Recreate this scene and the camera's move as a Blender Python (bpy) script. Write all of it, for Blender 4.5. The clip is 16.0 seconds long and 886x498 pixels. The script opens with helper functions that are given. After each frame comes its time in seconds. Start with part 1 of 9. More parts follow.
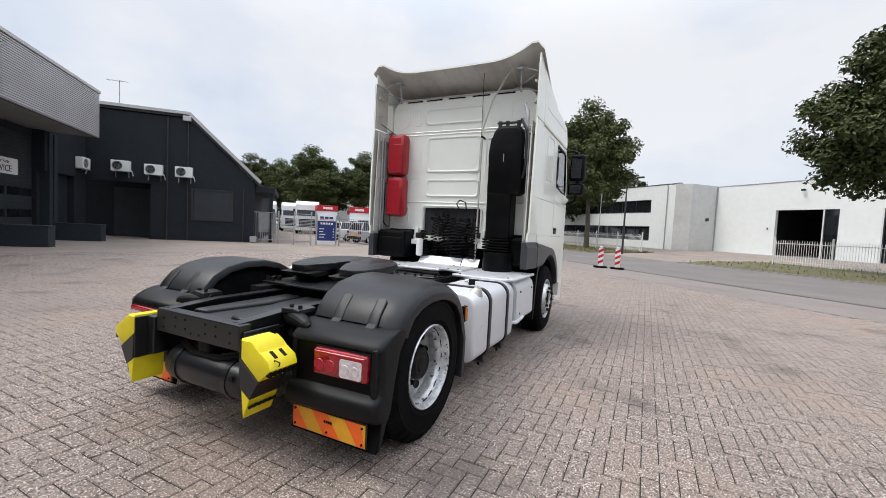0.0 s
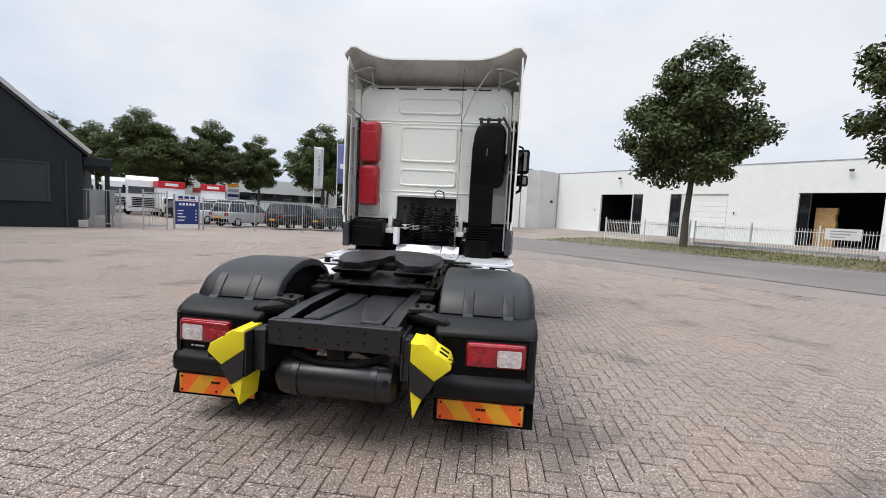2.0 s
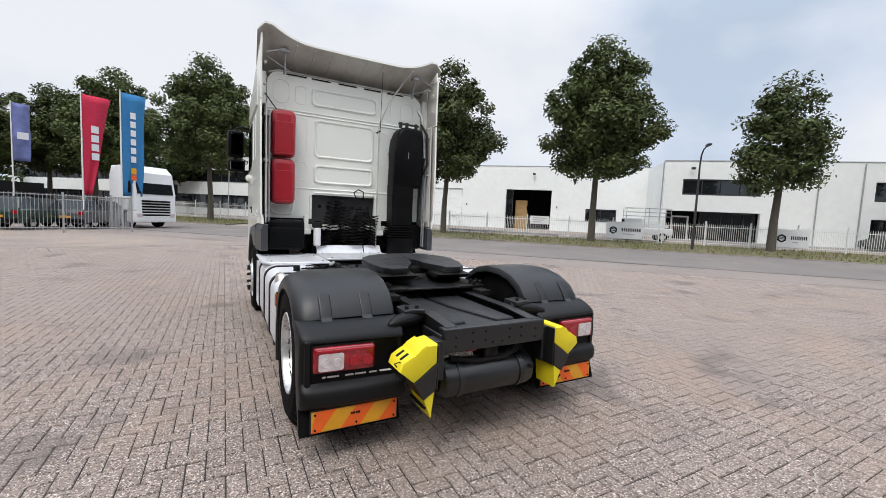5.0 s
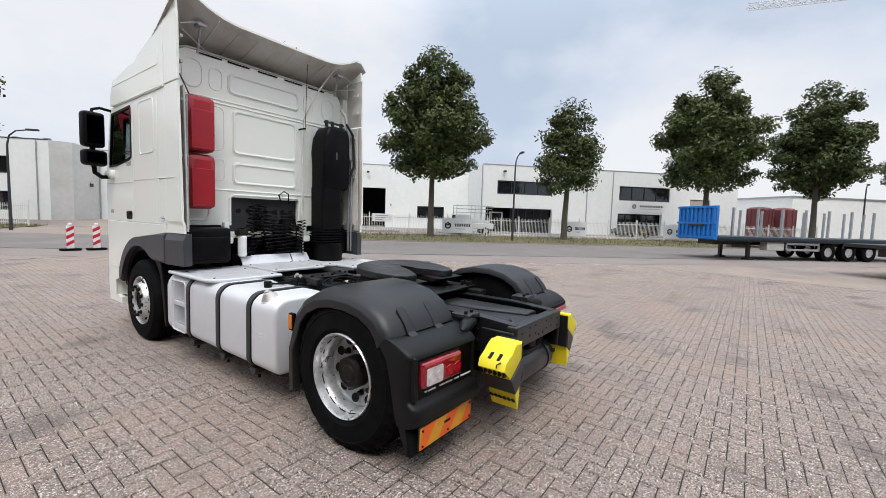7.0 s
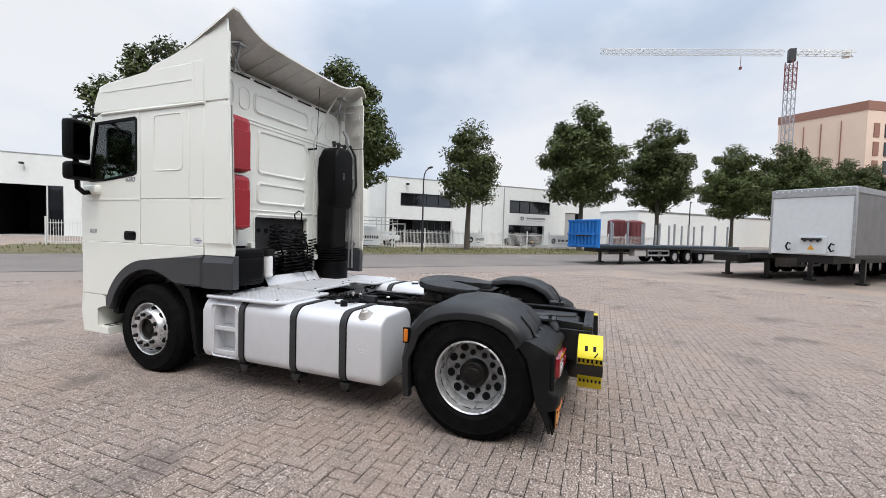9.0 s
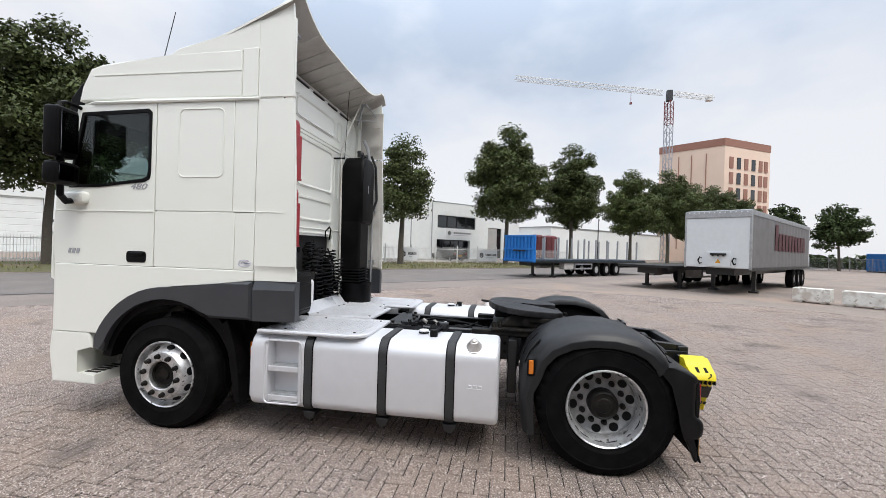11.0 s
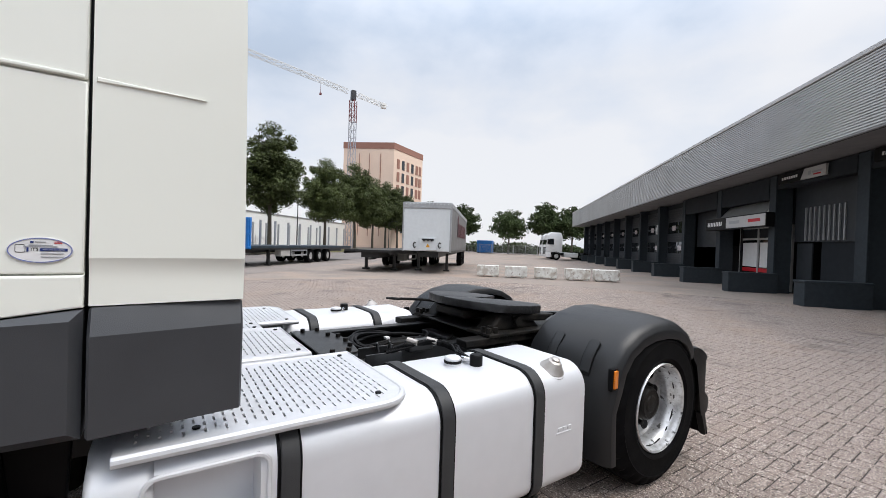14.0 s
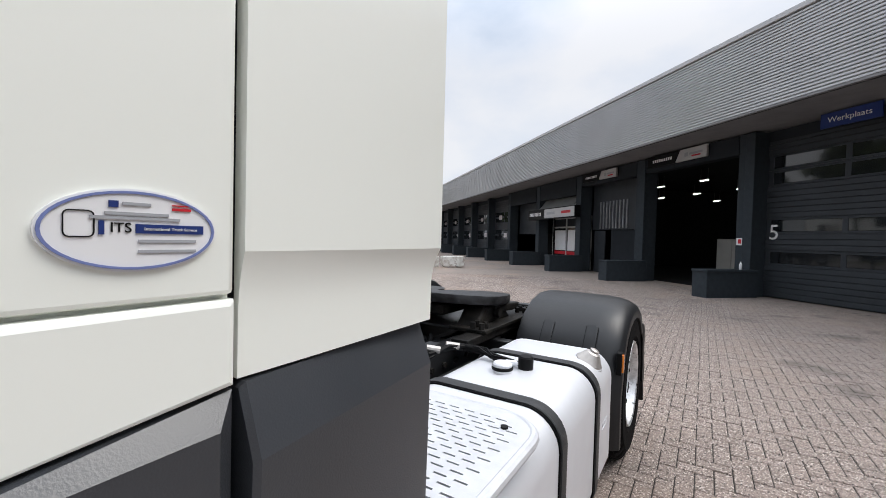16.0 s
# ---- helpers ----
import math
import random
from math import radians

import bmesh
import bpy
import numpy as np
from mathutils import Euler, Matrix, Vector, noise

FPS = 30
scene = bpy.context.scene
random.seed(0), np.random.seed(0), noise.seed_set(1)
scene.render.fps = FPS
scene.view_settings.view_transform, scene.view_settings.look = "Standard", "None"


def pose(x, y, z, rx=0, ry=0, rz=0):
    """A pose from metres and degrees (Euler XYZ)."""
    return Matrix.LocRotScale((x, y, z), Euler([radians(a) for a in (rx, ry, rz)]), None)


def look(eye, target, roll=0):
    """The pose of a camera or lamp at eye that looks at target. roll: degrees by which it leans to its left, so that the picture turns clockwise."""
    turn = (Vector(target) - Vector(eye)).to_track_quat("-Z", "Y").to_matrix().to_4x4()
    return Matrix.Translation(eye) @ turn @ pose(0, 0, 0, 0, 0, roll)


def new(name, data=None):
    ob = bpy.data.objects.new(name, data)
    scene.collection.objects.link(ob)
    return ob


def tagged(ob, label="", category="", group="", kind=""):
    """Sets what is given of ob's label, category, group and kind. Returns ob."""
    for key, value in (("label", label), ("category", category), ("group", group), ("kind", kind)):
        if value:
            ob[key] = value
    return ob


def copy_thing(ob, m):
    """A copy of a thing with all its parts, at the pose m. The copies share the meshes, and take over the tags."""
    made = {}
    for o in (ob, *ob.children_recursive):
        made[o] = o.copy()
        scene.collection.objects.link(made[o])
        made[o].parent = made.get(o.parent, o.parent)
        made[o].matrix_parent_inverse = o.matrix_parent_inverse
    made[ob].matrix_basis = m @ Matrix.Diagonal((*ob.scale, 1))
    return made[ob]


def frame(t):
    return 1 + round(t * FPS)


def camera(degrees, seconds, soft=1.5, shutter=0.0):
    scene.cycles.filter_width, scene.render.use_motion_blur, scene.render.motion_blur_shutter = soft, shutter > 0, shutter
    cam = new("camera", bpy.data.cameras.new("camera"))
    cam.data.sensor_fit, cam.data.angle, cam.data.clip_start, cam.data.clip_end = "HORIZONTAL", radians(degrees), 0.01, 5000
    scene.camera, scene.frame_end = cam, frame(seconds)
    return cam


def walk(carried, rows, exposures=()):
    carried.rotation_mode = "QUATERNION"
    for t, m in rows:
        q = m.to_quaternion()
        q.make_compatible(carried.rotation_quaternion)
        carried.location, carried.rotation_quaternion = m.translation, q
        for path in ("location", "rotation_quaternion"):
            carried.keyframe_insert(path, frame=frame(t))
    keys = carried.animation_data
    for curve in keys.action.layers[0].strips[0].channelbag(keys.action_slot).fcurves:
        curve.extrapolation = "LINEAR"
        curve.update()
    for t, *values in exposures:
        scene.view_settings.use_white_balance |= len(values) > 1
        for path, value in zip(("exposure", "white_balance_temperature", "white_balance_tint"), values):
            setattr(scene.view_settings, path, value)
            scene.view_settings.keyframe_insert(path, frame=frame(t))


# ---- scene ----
cam = camera(94.8, 16.0, soft=0.6)
PATH = [
    (0, (2.513, -2.431, 1.474), (1.608, -0.65, 1.368), 2.9),
    (0.5, (2.14, -2.649, 1.475), (1.403, -0.795, 1.338), 2.9),
    (1, (1.787, -2.872, 1.496), (1.212, -0.963, 1.338), 2.9),
    (1.5, (1.374, -3.054, 1.516), (0.961, -1.104, 1.347), 2.9),
    (2, (0.918, -3.152, 1.53), (0.673, -1.175, 1.358), 2.9),
    (2.5, (0.449, -3.29, 1.546), (0.382, -1.299, 1.374), 2.8),
    (3, (-0.003, -3.348, 1.546), (0.119, -1.359, 1.377), 2.7),
    (3.5, (-0.409, -3.347, 1.568), (-0.083, -1.381, 1.399), 2.7),
    (4, (-0.819, -3.359, 1.574), (-0.285, -1.438, 1.407), 2.6),
    (4.5, (-1.227, -3.228, 1.563), (-0.49, -1.377, 1.395), 2.6),
    (5, (-1.623, -3.075, 1.558), (-0.691, -1.313, 1.391), 2.6),
    (7.5, (-3.312, -1.867, 1.59), (-1.624, -0.803, 1.447), 1.6),
    (8, (-3.682, -1.593, 1.591), (-1.918, -0.66, 1.46), 1.5),
    (8.5, (-3.993, -1.285, 1.61), (-2.175, -0.46, 1.501), 1.6),
    (9, (-4.264, -0.941, 1.645), (-2.407, -0.204, 1.561), 1.6),
    (11.5, (-4.428, 1.173, 1.667), (-2.434, 1.336, 1.671), 1.7),
    (12, (-4.218, 1.609, 1.624), (-2.218, 1.551, 1.632), 1.6),
    (12.5, (-3.902, 2.01, 1.575), (-1.927, 1.693, 1.582), 1.6),
    (13, (-3.518, 2.364, 1.586), (-1.606, 1.775, 1.585), 1.9),
    (13.5, (-3.121, 2.607, 1.553), (-1.314, 1.749, 1.544), 1.9),
    (14, (-2.659, 2.7, 1.53), (-0.991, 1.597, 1.508), 1.9),
    (14.5, (-2.285, 2.795, 1.507), (-0.779, 1.48, 1.471), 1.9),
    (15, (-1.948, 2.819, 1.492), (-0.611, 1.332, 1.446), 1.9),
    (15.5, (-1.72, 2.911, 1.503), (-0.524, 1.309, 1.452), 1.9),
    (16, (-1.664, 3.105, 1.484), (-0.571, 1.430, 1.430), 1.5),
]
walk(cam, [(t, look(eye, target, roll)) for t, eye, target, roll in PATH])


# ---- light ----
world = bpy.data.worlds.new("overcast_sky")
scene.world = world
world.use_nodes = True
wn, wl = world.node_tree.nodes, world.node_tree.links
wn.clear()
w_out = wn.new("ShaderNodeOutputWorld")
w_bg = wn.new("ShaderNodeBackground")
sky = wn.new("ShaderNodeTexSky")
sky.sky_type, sky.sun_disc = "NISHITA", False
sky.sun_elevation, sky.sun_rotation = radians(58), radians(232)
sky.air_density, sky.dust_density = 1.0, 2.0
w_co = wn.new("ShaderNodeTexCoord")
w_map = wn.new("ShaderNodeMapping")
w_map.inputs["Scale"].default_value = (1.5, 1.5, 2.7)
w_noise = wn.new("ShaderNodeTexNoise")
w_noise.inputs["Scale"].default_value, w_noise.inputs["Detail"].default_value = 1.15, 6
w_noise.inputs["Roughness"].default_value = 0.5
w_ramp = wn.new("ShaderNodeValToRGB")
w_ramp.color_ramp.elements[0].position, w_ramp.color_ramp.elements[0].color = 0.36, (5.4, 6.3, 7.7, 1)
w_ramp.color_ramp.elements[1].position, w_ramp.color_ramp.elements[1].color = 0.60, (8.9, 9.0, 9.35, 1)
mid = w_ramp.color_ramp.elements.new(0.47)
mid.color = (7.3, 7.9, 8.95, 1)
w_mix = wn.new("ShaderNodeMix")
w_mix.data_type = "RGBA"
w_mix.inputs["Factor"].default_value = 0.88
wl.new(w_co.outputs["Generated"], w_map.inputs["Vector"])
wl.new(w_map.outputs["Vector"], w_noise.inputs["Vector"])
wl.new(w_noise.outputs["Fac"], w_ramp.inputs["Fac"])
wl.new(sky.outputs["Color"], w_mix.inputs["A"])
wl.new(w_ramp.outputs["Color"], w_mix.inputs["B"])
# an overcast sky is brightest overhead
w_sep = wn.new("ShaderNodeSeparateXYZ")
w_lift = wn.new("ShaderNodeMapRange")
w_lift.interpolation_type = "SMOOTHSTEP"
w_lift.inputs["From Min"].default_value, w_lift.inputs["From Max"].default_value = 0.35, 1.0
w_lift.inputs["To Min"].default_value, w_lift.inputs["To Max"].default_value = 1.0, 2.7
w_scale = wn.new("ShaderNodeVectorMath")
w_scale.operation = "SCALE"
wl.new(w_co.outputs["Generated"], w_sep.inputs["Vector"])
wl.new(w_sep.outputs["Z"], w_lift.inputs["Value"])
wl.new(w_mix.outputs["Result"], w_scale.inputs[0])
wl.new(w_lift.outputs["Result"], w_scale.inputs["Scale"])
wl.new(w_scale.outputs["Vector"], w_bg.inputs["Color"])
wl.new(w_bg.outputs["Background"], w_out.inputs["Surface"])
w_bg.inputs["Strength"].default_value = 0.105

sun = new("sun", bpy.data.lights.new("sun", "SUN"))
sun.data.energy, sun.data.angle, sun.data.color = 1.95, radians(28), (1.0, 0.95, 0.885)
sun.matrix_world = look((0, 0, 30), (14.5, 11.5, 0))

# ---- materials ----
MATS = {}


def material(name, colour, rough=0.6, metal=0.0, vary=0.12, scale=6.0, bump=0.0, bump_scale=60.0, stain=0.0, stain_scale=1.2,
             stain_colour=None, emit=0.0, coat=0.0, island=0.0, spec=0.5, per_object=0.0):
    """A surface with variation at two scales: fine grain, and broad stains."""
    m = bpy.data.materials.new(name)
    m.use_nodes = True
    n, l = m.node_tree.nodes, m.node_tree.links
    b = n["Principled BSDF"]
    b.inputs["Roughness"].default_value, b.inputs["Metallic"].default_value = rough, metal
    b.inputs["Specular IOR Level"].default_value = spec
    b.inputs["Coat Weight"].default_value = coat
    b.inputs["Coat Roughness"].default_value = 0.05
    co = n.new("ShaderNodeTexCoord")
    fine = n.new("ShaderNodeTexNoise")
    fine.inputs["Scale"].default_value, fine.inputs["Detail"].default_value = scale, 5
    l.new(co.outputs["Object"], fine.inputs["Vector"])
    hsv = n.new("ShaderNodeHueSaturation")
    hsv.inputs["Color"].default_value = (*colour, 1)
    span = n.new("ShaderNodeMapRange")
    span.inputs["From Min"].default_value, span.inputs["From Max"].default_value = 0.3, 0.7
    span.inputs["To Min"].default_value, span.inputs["To Max"].default_value = 1 - vary, 1 + vary
    l.new(fine.outputs["Fac"], span.inputs["Value"])
    value = span.outputs["Result"]
    for amount, source in ((island, "island"), (per_object, "object")):
        if amount:
            rnd = n.new("ShaderNodeNewGeometry").outputs["Random Per Island"] if source == "island" else n.new("ShaderNodeObjectInfo").outputs["Random"]
            r = n.new("ShaderNodeMapRange")
            r.inputs["To Min"].default_value, r.inputs["To Max"].default_value = 1 - amount, 1 + amount
            l.new(rnd, r.inputs["Value"])
            mul = n.new("ShaderNodeMath")
            mul.operation = "MULTIPLY"
            l.new(value, mul.inputs[0])
            l.new(r.outputs["Result"], mul.inputs[1])
            value = mul.outputs[0]
    l.new(value, hsv.inputs["Value"])
    out = hsv.outputs["Color"]
    if stain:
        big = n.new("ShaderNodeTexNoise")
        big.inputs["Scale"].default_value, big.inputs["Detail"].default_value = stain_scale, 4
        big.inputs["Roughness"].default_value = 0.6
        l.new(co.outputs["Object"], big.inputs["Vector"])
        cut = n.new("ShaderNodeMapRange")
        cut.inputs["From Min"].default_value, cut.inputs["From Max"].default_value = 0.45, 0.72
        cut.inputs["To Max"].default_value = stain
        l.new(big.outputs["Fac"], cut.inputs["Value"])
        mix = n.new("ShaderNodeMix")
        mix.data_type = "RGBA"
        mix.inputs["B"].default_value = (*(stain_colour or [c * 0.45 for c in colour]), 1)
        l.new(cut.outputs["Result"], mix.inputs["Factor"])
        l.new(out, mix.inputs["A"])
        out = mix.outputs["Result"]
        rr = n.new("ShaderNodeMapRange")
        rr.inputs["To Min"].default_value, rr.inputs["To Max"].default_value = rough - 0.08 if rough > 0.15 else rough, min(1, rough + 0.18)
        l.new(big.outputs["Fac"], rr.inputs["Value"])
        l.new(rr.outputs["Result"], b.inputs["Roughness"])
    l.new(out, b.inputs["Base Color"])
    if bump:
        grit = n.new("ShaderNodeTexNoise")
        grit.inputs["Scale"].default_value, grit.inputs["Detail"].default_value = bump_scale, 3
        l.new(co.outputs["Object"], grit.inputs["Vector"])
        bp = n.new("ShaderNodeBump")
        bp.inputs["Strength"].default_value, bp.inputs["Distance"].default_value = bump, 0.01
        l.new(grit.outputs["Fac"], bp.inputs["Height"])
        l.new(bp.outputs["Normal"], b.inputs["Normal"])
    if emit:
        b.inputs["Emission Color"].default_value = (*colour, 1)
        b.inputs["Emission Strength"].default_value = emit
    MATS[name] = m
    return m


def glass_material(name, colour=(0.9, 0.95, 0.95), rough=0.02):
    m = bpy.data.materials.new(name)
    m.use_nodes = True
    n, l = m.node_tree.nodes, m.node_tree.links
    n.clear()
    o = n.new("ShaderNodeOutputMaterial")
    mix, t, g, f = n.new("ShaderNodeMixShader"), n.new("ShaderNodeBsdfTransparent"), n.new("ShaderNodeBsdfGlossy"), n.new("ShaderNodeLayerWeight")
    t.inputs["Color"].default_value = (*colour, 1)
    g.inputs["Roughness"].default_value = rough
    f.inputs["Blend"].default_value = 0.5
    rise_, gain = n.new("ShaderNodeMath"), n.new("ShaderNodeMath")
    rise_.operation, gain.operation = "POWER", "MULTIPLY_ADD"
    rise_.inputs[1].default_value, gain.inputs[1].default_value, gain.inputs[2].default_value = 4.0, 0.8, 0.04
    l.new(f.outputs["Facing"], rise_.inputs[0])
    l.new(rise_.outputs[0], gain.inputs[0])
    l.new(gain.outputs[0], mix.inputs["Fac"])
    l.new(t.outputs["BSDF"], mix.inputs[1])
    l.new(g.outputs["BSDF"], mix.inputs[2])
    l.new(mix.outputs["Shader"], o.inputs["Surface"])
    return m


white_paint = material("white_cab_paint", (0.862, 0.877, 0.812), 0.3, vary=0.006, scale=3, stain=0.05, stain_scale=1.3, stain_colour=(0.79, 0.80, 0.72), coat=0.6)
cab_inside = material("unpainted_fairing_inside", (0.58, 0.565, 0.525), 0.6, vary=0.08, stain=0.6, stain_scale=3, stain_colour=(0.24, 0.215, 0.185))
grey_plastic = material("dark_grey_plastic", (0.040, 0.043, 0.049), 0.34, spec=0.6, vary=0.08, bump=0.08, bump_scale=400, stain=0.2, stain_scale=3, stain_colour=(0.05, 0.05, 0.052))
fender_plastic = material("faded_black_plastic", (0.0115, 0.0122, 0.0135), 0.36, spec=0.42, vary=0.14, bump=0.1, bump_scale=300, stain=0.5, stain_scale=2.2, stain_colour=(0.015, 0.0155, 0.016))
black_plastic = material("black_plastic", (0.003, 0.003, 0.0035), 0.38, spec=0.11, vary=0.15, stain=0.4, stain_scale=4, stain_colour=(0.012, 0.012, 0.012))
gloss_black = material("gloss_black_panel", (0.003, 0.003, 0.0033), 0.3, spec=0.12, vary=0.1, stain=0.3, stain_scale=5, stain_colour=(0.006, 0.006, 0.006))
# darker copy of fender_plastic; the carrier's lack of sheen is in the tone
shaded_carrier_plastic = material("shade_toned_carrier_plastic", (0.0045, 0.0048, 0.0052), 0.42, spec=0.26, vary=0.14, bump=0.1, bump_scale=300, stain=0.4, stain_scale=3, stain_colour=(0.009, 0.0092, 0.0095))
strap_rubber = material("grey_strap_rubber", (0.030, 0.031, 0.033), 0.5, spec=0.4, vary=0.12, bump=0.1, bump_scale=200, stain=0.4, stain_scale=5, stain_colour=(0.05, 0.05, 0.05))
black_metal = material("black_chassis_paint", (0.0085, 0.0092, 0.0102), 0.30, spec=0.6, vary=0.2, scale=20, bump=0.1, bump_scale=120, stain=0.5, stain_scale=5, stain_colour=(0.014, 0.013, 0.012))
dirty_metal = material("greasy_steel", (0.010, 0.0095, 0.009), 0.5, 0.3, spec=0.2, vary=0.3, scale=30, bump=0.2, bump_scale=90, stain=0.6, stain_scale=9, stain_colour=(0.04, 0.034, 0.028))
rubber = material("tyre_rubber", (0.004, 0.004, 0.0045), 0.75, spec=0.07, vary=0.2, scale=12, bump=0.15, bump_scale=150, stain=0.35, stain_scale=6, stain_colour=(0.016, 0.015, 0.014))
alu = material("tank_aluminium", (0.71, 0.72, 0.745), 0.42, 0.35, vary=0.02, scale=8, bump=0.02, bump_scale=200, stain=0.25, stain_scale=2.2, stain_colour=(0.60, 0.61, 0.63))
plate_alu = material("walkway_aluminium", (0.66, 0.67, 0.695), 0.45, 0.4, vary=0.05, scale=25, bump=0.06, bump_scale=160, stain=0.35, stain_scale=5, stain_colour=(0.45, 0.45, 0.45))
rim_silver = material("rim_silver", (0.74, 0.75, 0.76), 0.33, 0.75, vary=0.06, scale=20, stain=0.6, stain_scale=14, stain_colour=(0.18, 0.17, 0.16))
dull_cap = material("dull_zinc_cap", (0.52, 0.49, 0.46), 0.38, 0.7, vary=0.08, scale=20, stain=0.4, stain_scale=12, stain_colour=(0.3, 0.27, 0.24))
chrome = material("chrome", (0.75, 0.75, 0.76), 0.15, 1.0, vary=0.03, stain=0.2)
red_plastic = material("red_box_plastic", (0.36, 0.012, 0.022), 0.3, vary=0.08, scale=4, stain=0.35, stain_scale=5, stain_colour=(0.22, 0.008, 0.014))
red_lens = material("red_lamp_lens", (0.27, 0.002, 0.009), 0.1, vary=0.35, scale=28, stain=0.7, stain_scale=9, stain_colour=(0.10, 0.001, 0.004), coat=0.8)
lamp_reflector = material("red_lamp_reflector", (0.34, 0.004, 0.012), 0.2, vary=0.3, scale=90, coat=0.4)
clear_lens = material("clear_lamp_lens", (0.62, 0.56, 0.57), 0.12, vary=0.2, scale=30, stain=0.6, stain_scale=16, stain_colour=(0.36, 0.24, 0.25), coat=0.6)
amber = material("amber_lens", (0.62, 0.17, 0.01), 0.2, vary=0.1, coat=0.5)
yellow = material("yellow_chock_plastic", (0.80, 0.66, 0.015), 0.42, vary=0.06, scale=8, stain=0.3, stain_scale=8, stain_colour=(0.45, 0.36, 0.03))
stripe_red = material("reflective_orange", (0.86, 0.13, 0.012), 0.35, vary=0.06, stain=0.25, stain_scale=10, stain_colour=(0.5, 0.09, 0.02))
stripe_yellow = material("reflective_amber", (0.72, 0.34, 0.015), 0.35, vary=0.06, stain=0.25, stain_scale=10, stain_colour=(0.4, 0.2, 0.03))
# print black; also stands in for shade in the engine recess and holes
ink_shade_black = material("black_ink_and_shade", (0.005, 0.005, 0.0055), 0.5, vary=0.05, spec=0.15)
ink_white = material("white_ink", (0.78, 0.78, 0.78), 0.5, vary=0.04)
ink_grey = material("grey_print", (0.35, 0.36, 0.38), 0.5, vary=0.04)
ink_red = material("red_print", (0.5, 0.01, 0.02), 0.45, vary=0.05)
ring_blue = material("pale_blue_print", (0.16, 0.20, 0.42), 0.45, vary=0.06)
ink_blue = material("blue_print", (0.01, 0.03, 0.16), 0.45, vary=0.06)
# grimy stains over a grey base that carries the deep dish's shading
dish_shade_steel = material("shade_greyed_wheel_disc", (0.34, 0.345, 0.35), 0.45, 0.55, vary=0.12, scale=18, stain=0.7, stain_scale=10, stain_colour=(0.09, 0.085, 0.08))
barrier_white = material("chipped_white_barrier", (0.74, 0.74, 0.70), 0.8, vary=0.06, scale=6, bump=0.2, bump_scale=30, stain=0.6, stain_scale=2.6, stain_colour=(0.30, 0.24, 0.19))
window_glass = glass_material("cab_glass", (0.66, 0.72, 0.71))
interior_dark = material("cab_interior", (0.03, 0.03, 0.032), 0.8, vary=0.2)
mirror_mat = material("mirror", (0.3, 0.31, 0.32), 0.02, 1.0, vary=0.0)

joint_sand = material("joint_sand", (0.026, 0.022, 0.0195), 0.95, vary=0.3, scale=40)
klinker = material("concrete_paver", (0.230, 0.181, 0.155), 0.88, vary=0.42, scale=95, bump=0.6, bump_scale=150, stain=0.42, stain_scale=0.45,
                   stain_colour=(0.14, 0.118, 0.108), island=0.09)
far_paving = material("worn_paving", (0.262, 0.217, 0.186), 0.9, vary=0.3, scale=22, bump=0.3, bump_scale=50, stain=0.45, stain_scale=0.35, stain_colour=(0.18, 0.155, 0.138))
asphalt_old = material("worn_light_asphalt", (0.225, 0.192, 0.172), 0.9, vary=0.16, scale=30, bump=0.3, bump_scale=120, stain=0.4, stain_scale=0.3, stain_colour=(0.11, 0.1, 0.095))
asphalt = material("road_asphalt", (0.165, 0.148, 0.138), 0.88, vary=0.15, scale=40, bump=0.3, bump_scale=150, stain=0.4, stain_scale=0.4, stain_colour=(0.12, 0.108, 0.1))
seam_dark = material("wet_seam", (0.045, 0.043, 0.042), 0.7, vary=0.3, scale=9)
grass_ground = material("verge_soil_and_grass", (0.10, 0.10, 0.04), 0.95, vary=0.4, scale=9, bump=0.6, bump_scale=30, stain=0.9, stain_scale=0.6, stain_colour=(0.17, 0.125, 0.085))
grass_blade = material("grass_blades", (0.15, 0.15, 0.05), 0.8, vary=0.3, scale=2, island=0.35)
concrete = material("pale_concrete", (0.42, 0.41, 0.39), 0.85, vary=0.1, scale=12, bump=0.15, bump_scale=60, stain=0.35, stain_scale=0.8, stain_colour=(0.3, 0.29, 0.28))
wall_white = material("white_rendered_wall", (0.80, 0.82, 0.80), 0.8, vary=0.03, scale=2, bump=0.05, bump_scale=80, stain=0.22, stain_scale=0.35, stain_colour=(0.69, 0.71, 0.69))
wall_grey = material("weathered_grey_render", (0.56, 0.56, 0.54), 0.85, vary=0.05, scale=3, stain=0.35, stain_scale=0.5, stain_colour=(0.37, 0.37, 0.35))
dark_wall = material("anthracite_wall_paint", (0.019, 0.023, 0.028), 0.75, spec=0.25, vary=0.1, scale=4, bump=0.08, bump_scale=50, stain=0.25, stain_scale=0.7, stain_colour=(0.026, 0.03, 0.034))
dark_brick = material("painted_slate_brick", (0.03, 0.038, 0.045), 0.7, spec=0.25, vary=0.12, scale=8, bump=0.2, bump_scale=14)
dark_door = material("anthracite_door_panel", (0.032, 0.037, 0.043), 0.5, spec=0.35, vary=0.08, scale=5, stain=0.2)
corrugated = material("grey_corrugated_cladding", (0.52, 0.525, 0.53), 0.45, 0.25, vary=0.05, scale=2, stain=0.2, stain_scale=0.5)
trim_grey = material("pale_grey_trim", (0.5, 0.5, 0.5), 0.5, 0.2, vary=0.04)
soffit_mat = material("grey_soffit", (0.23, 0.23, 0.235), 0.8, vary=0.08, scale=3, stain=0.2)
canopy_sheet = material("grey_canopy_sheet", (0.20, 0.205, 0.20), 0.5, vary=0.08, scale=3, stain=0.3, stain_scale=1.5)
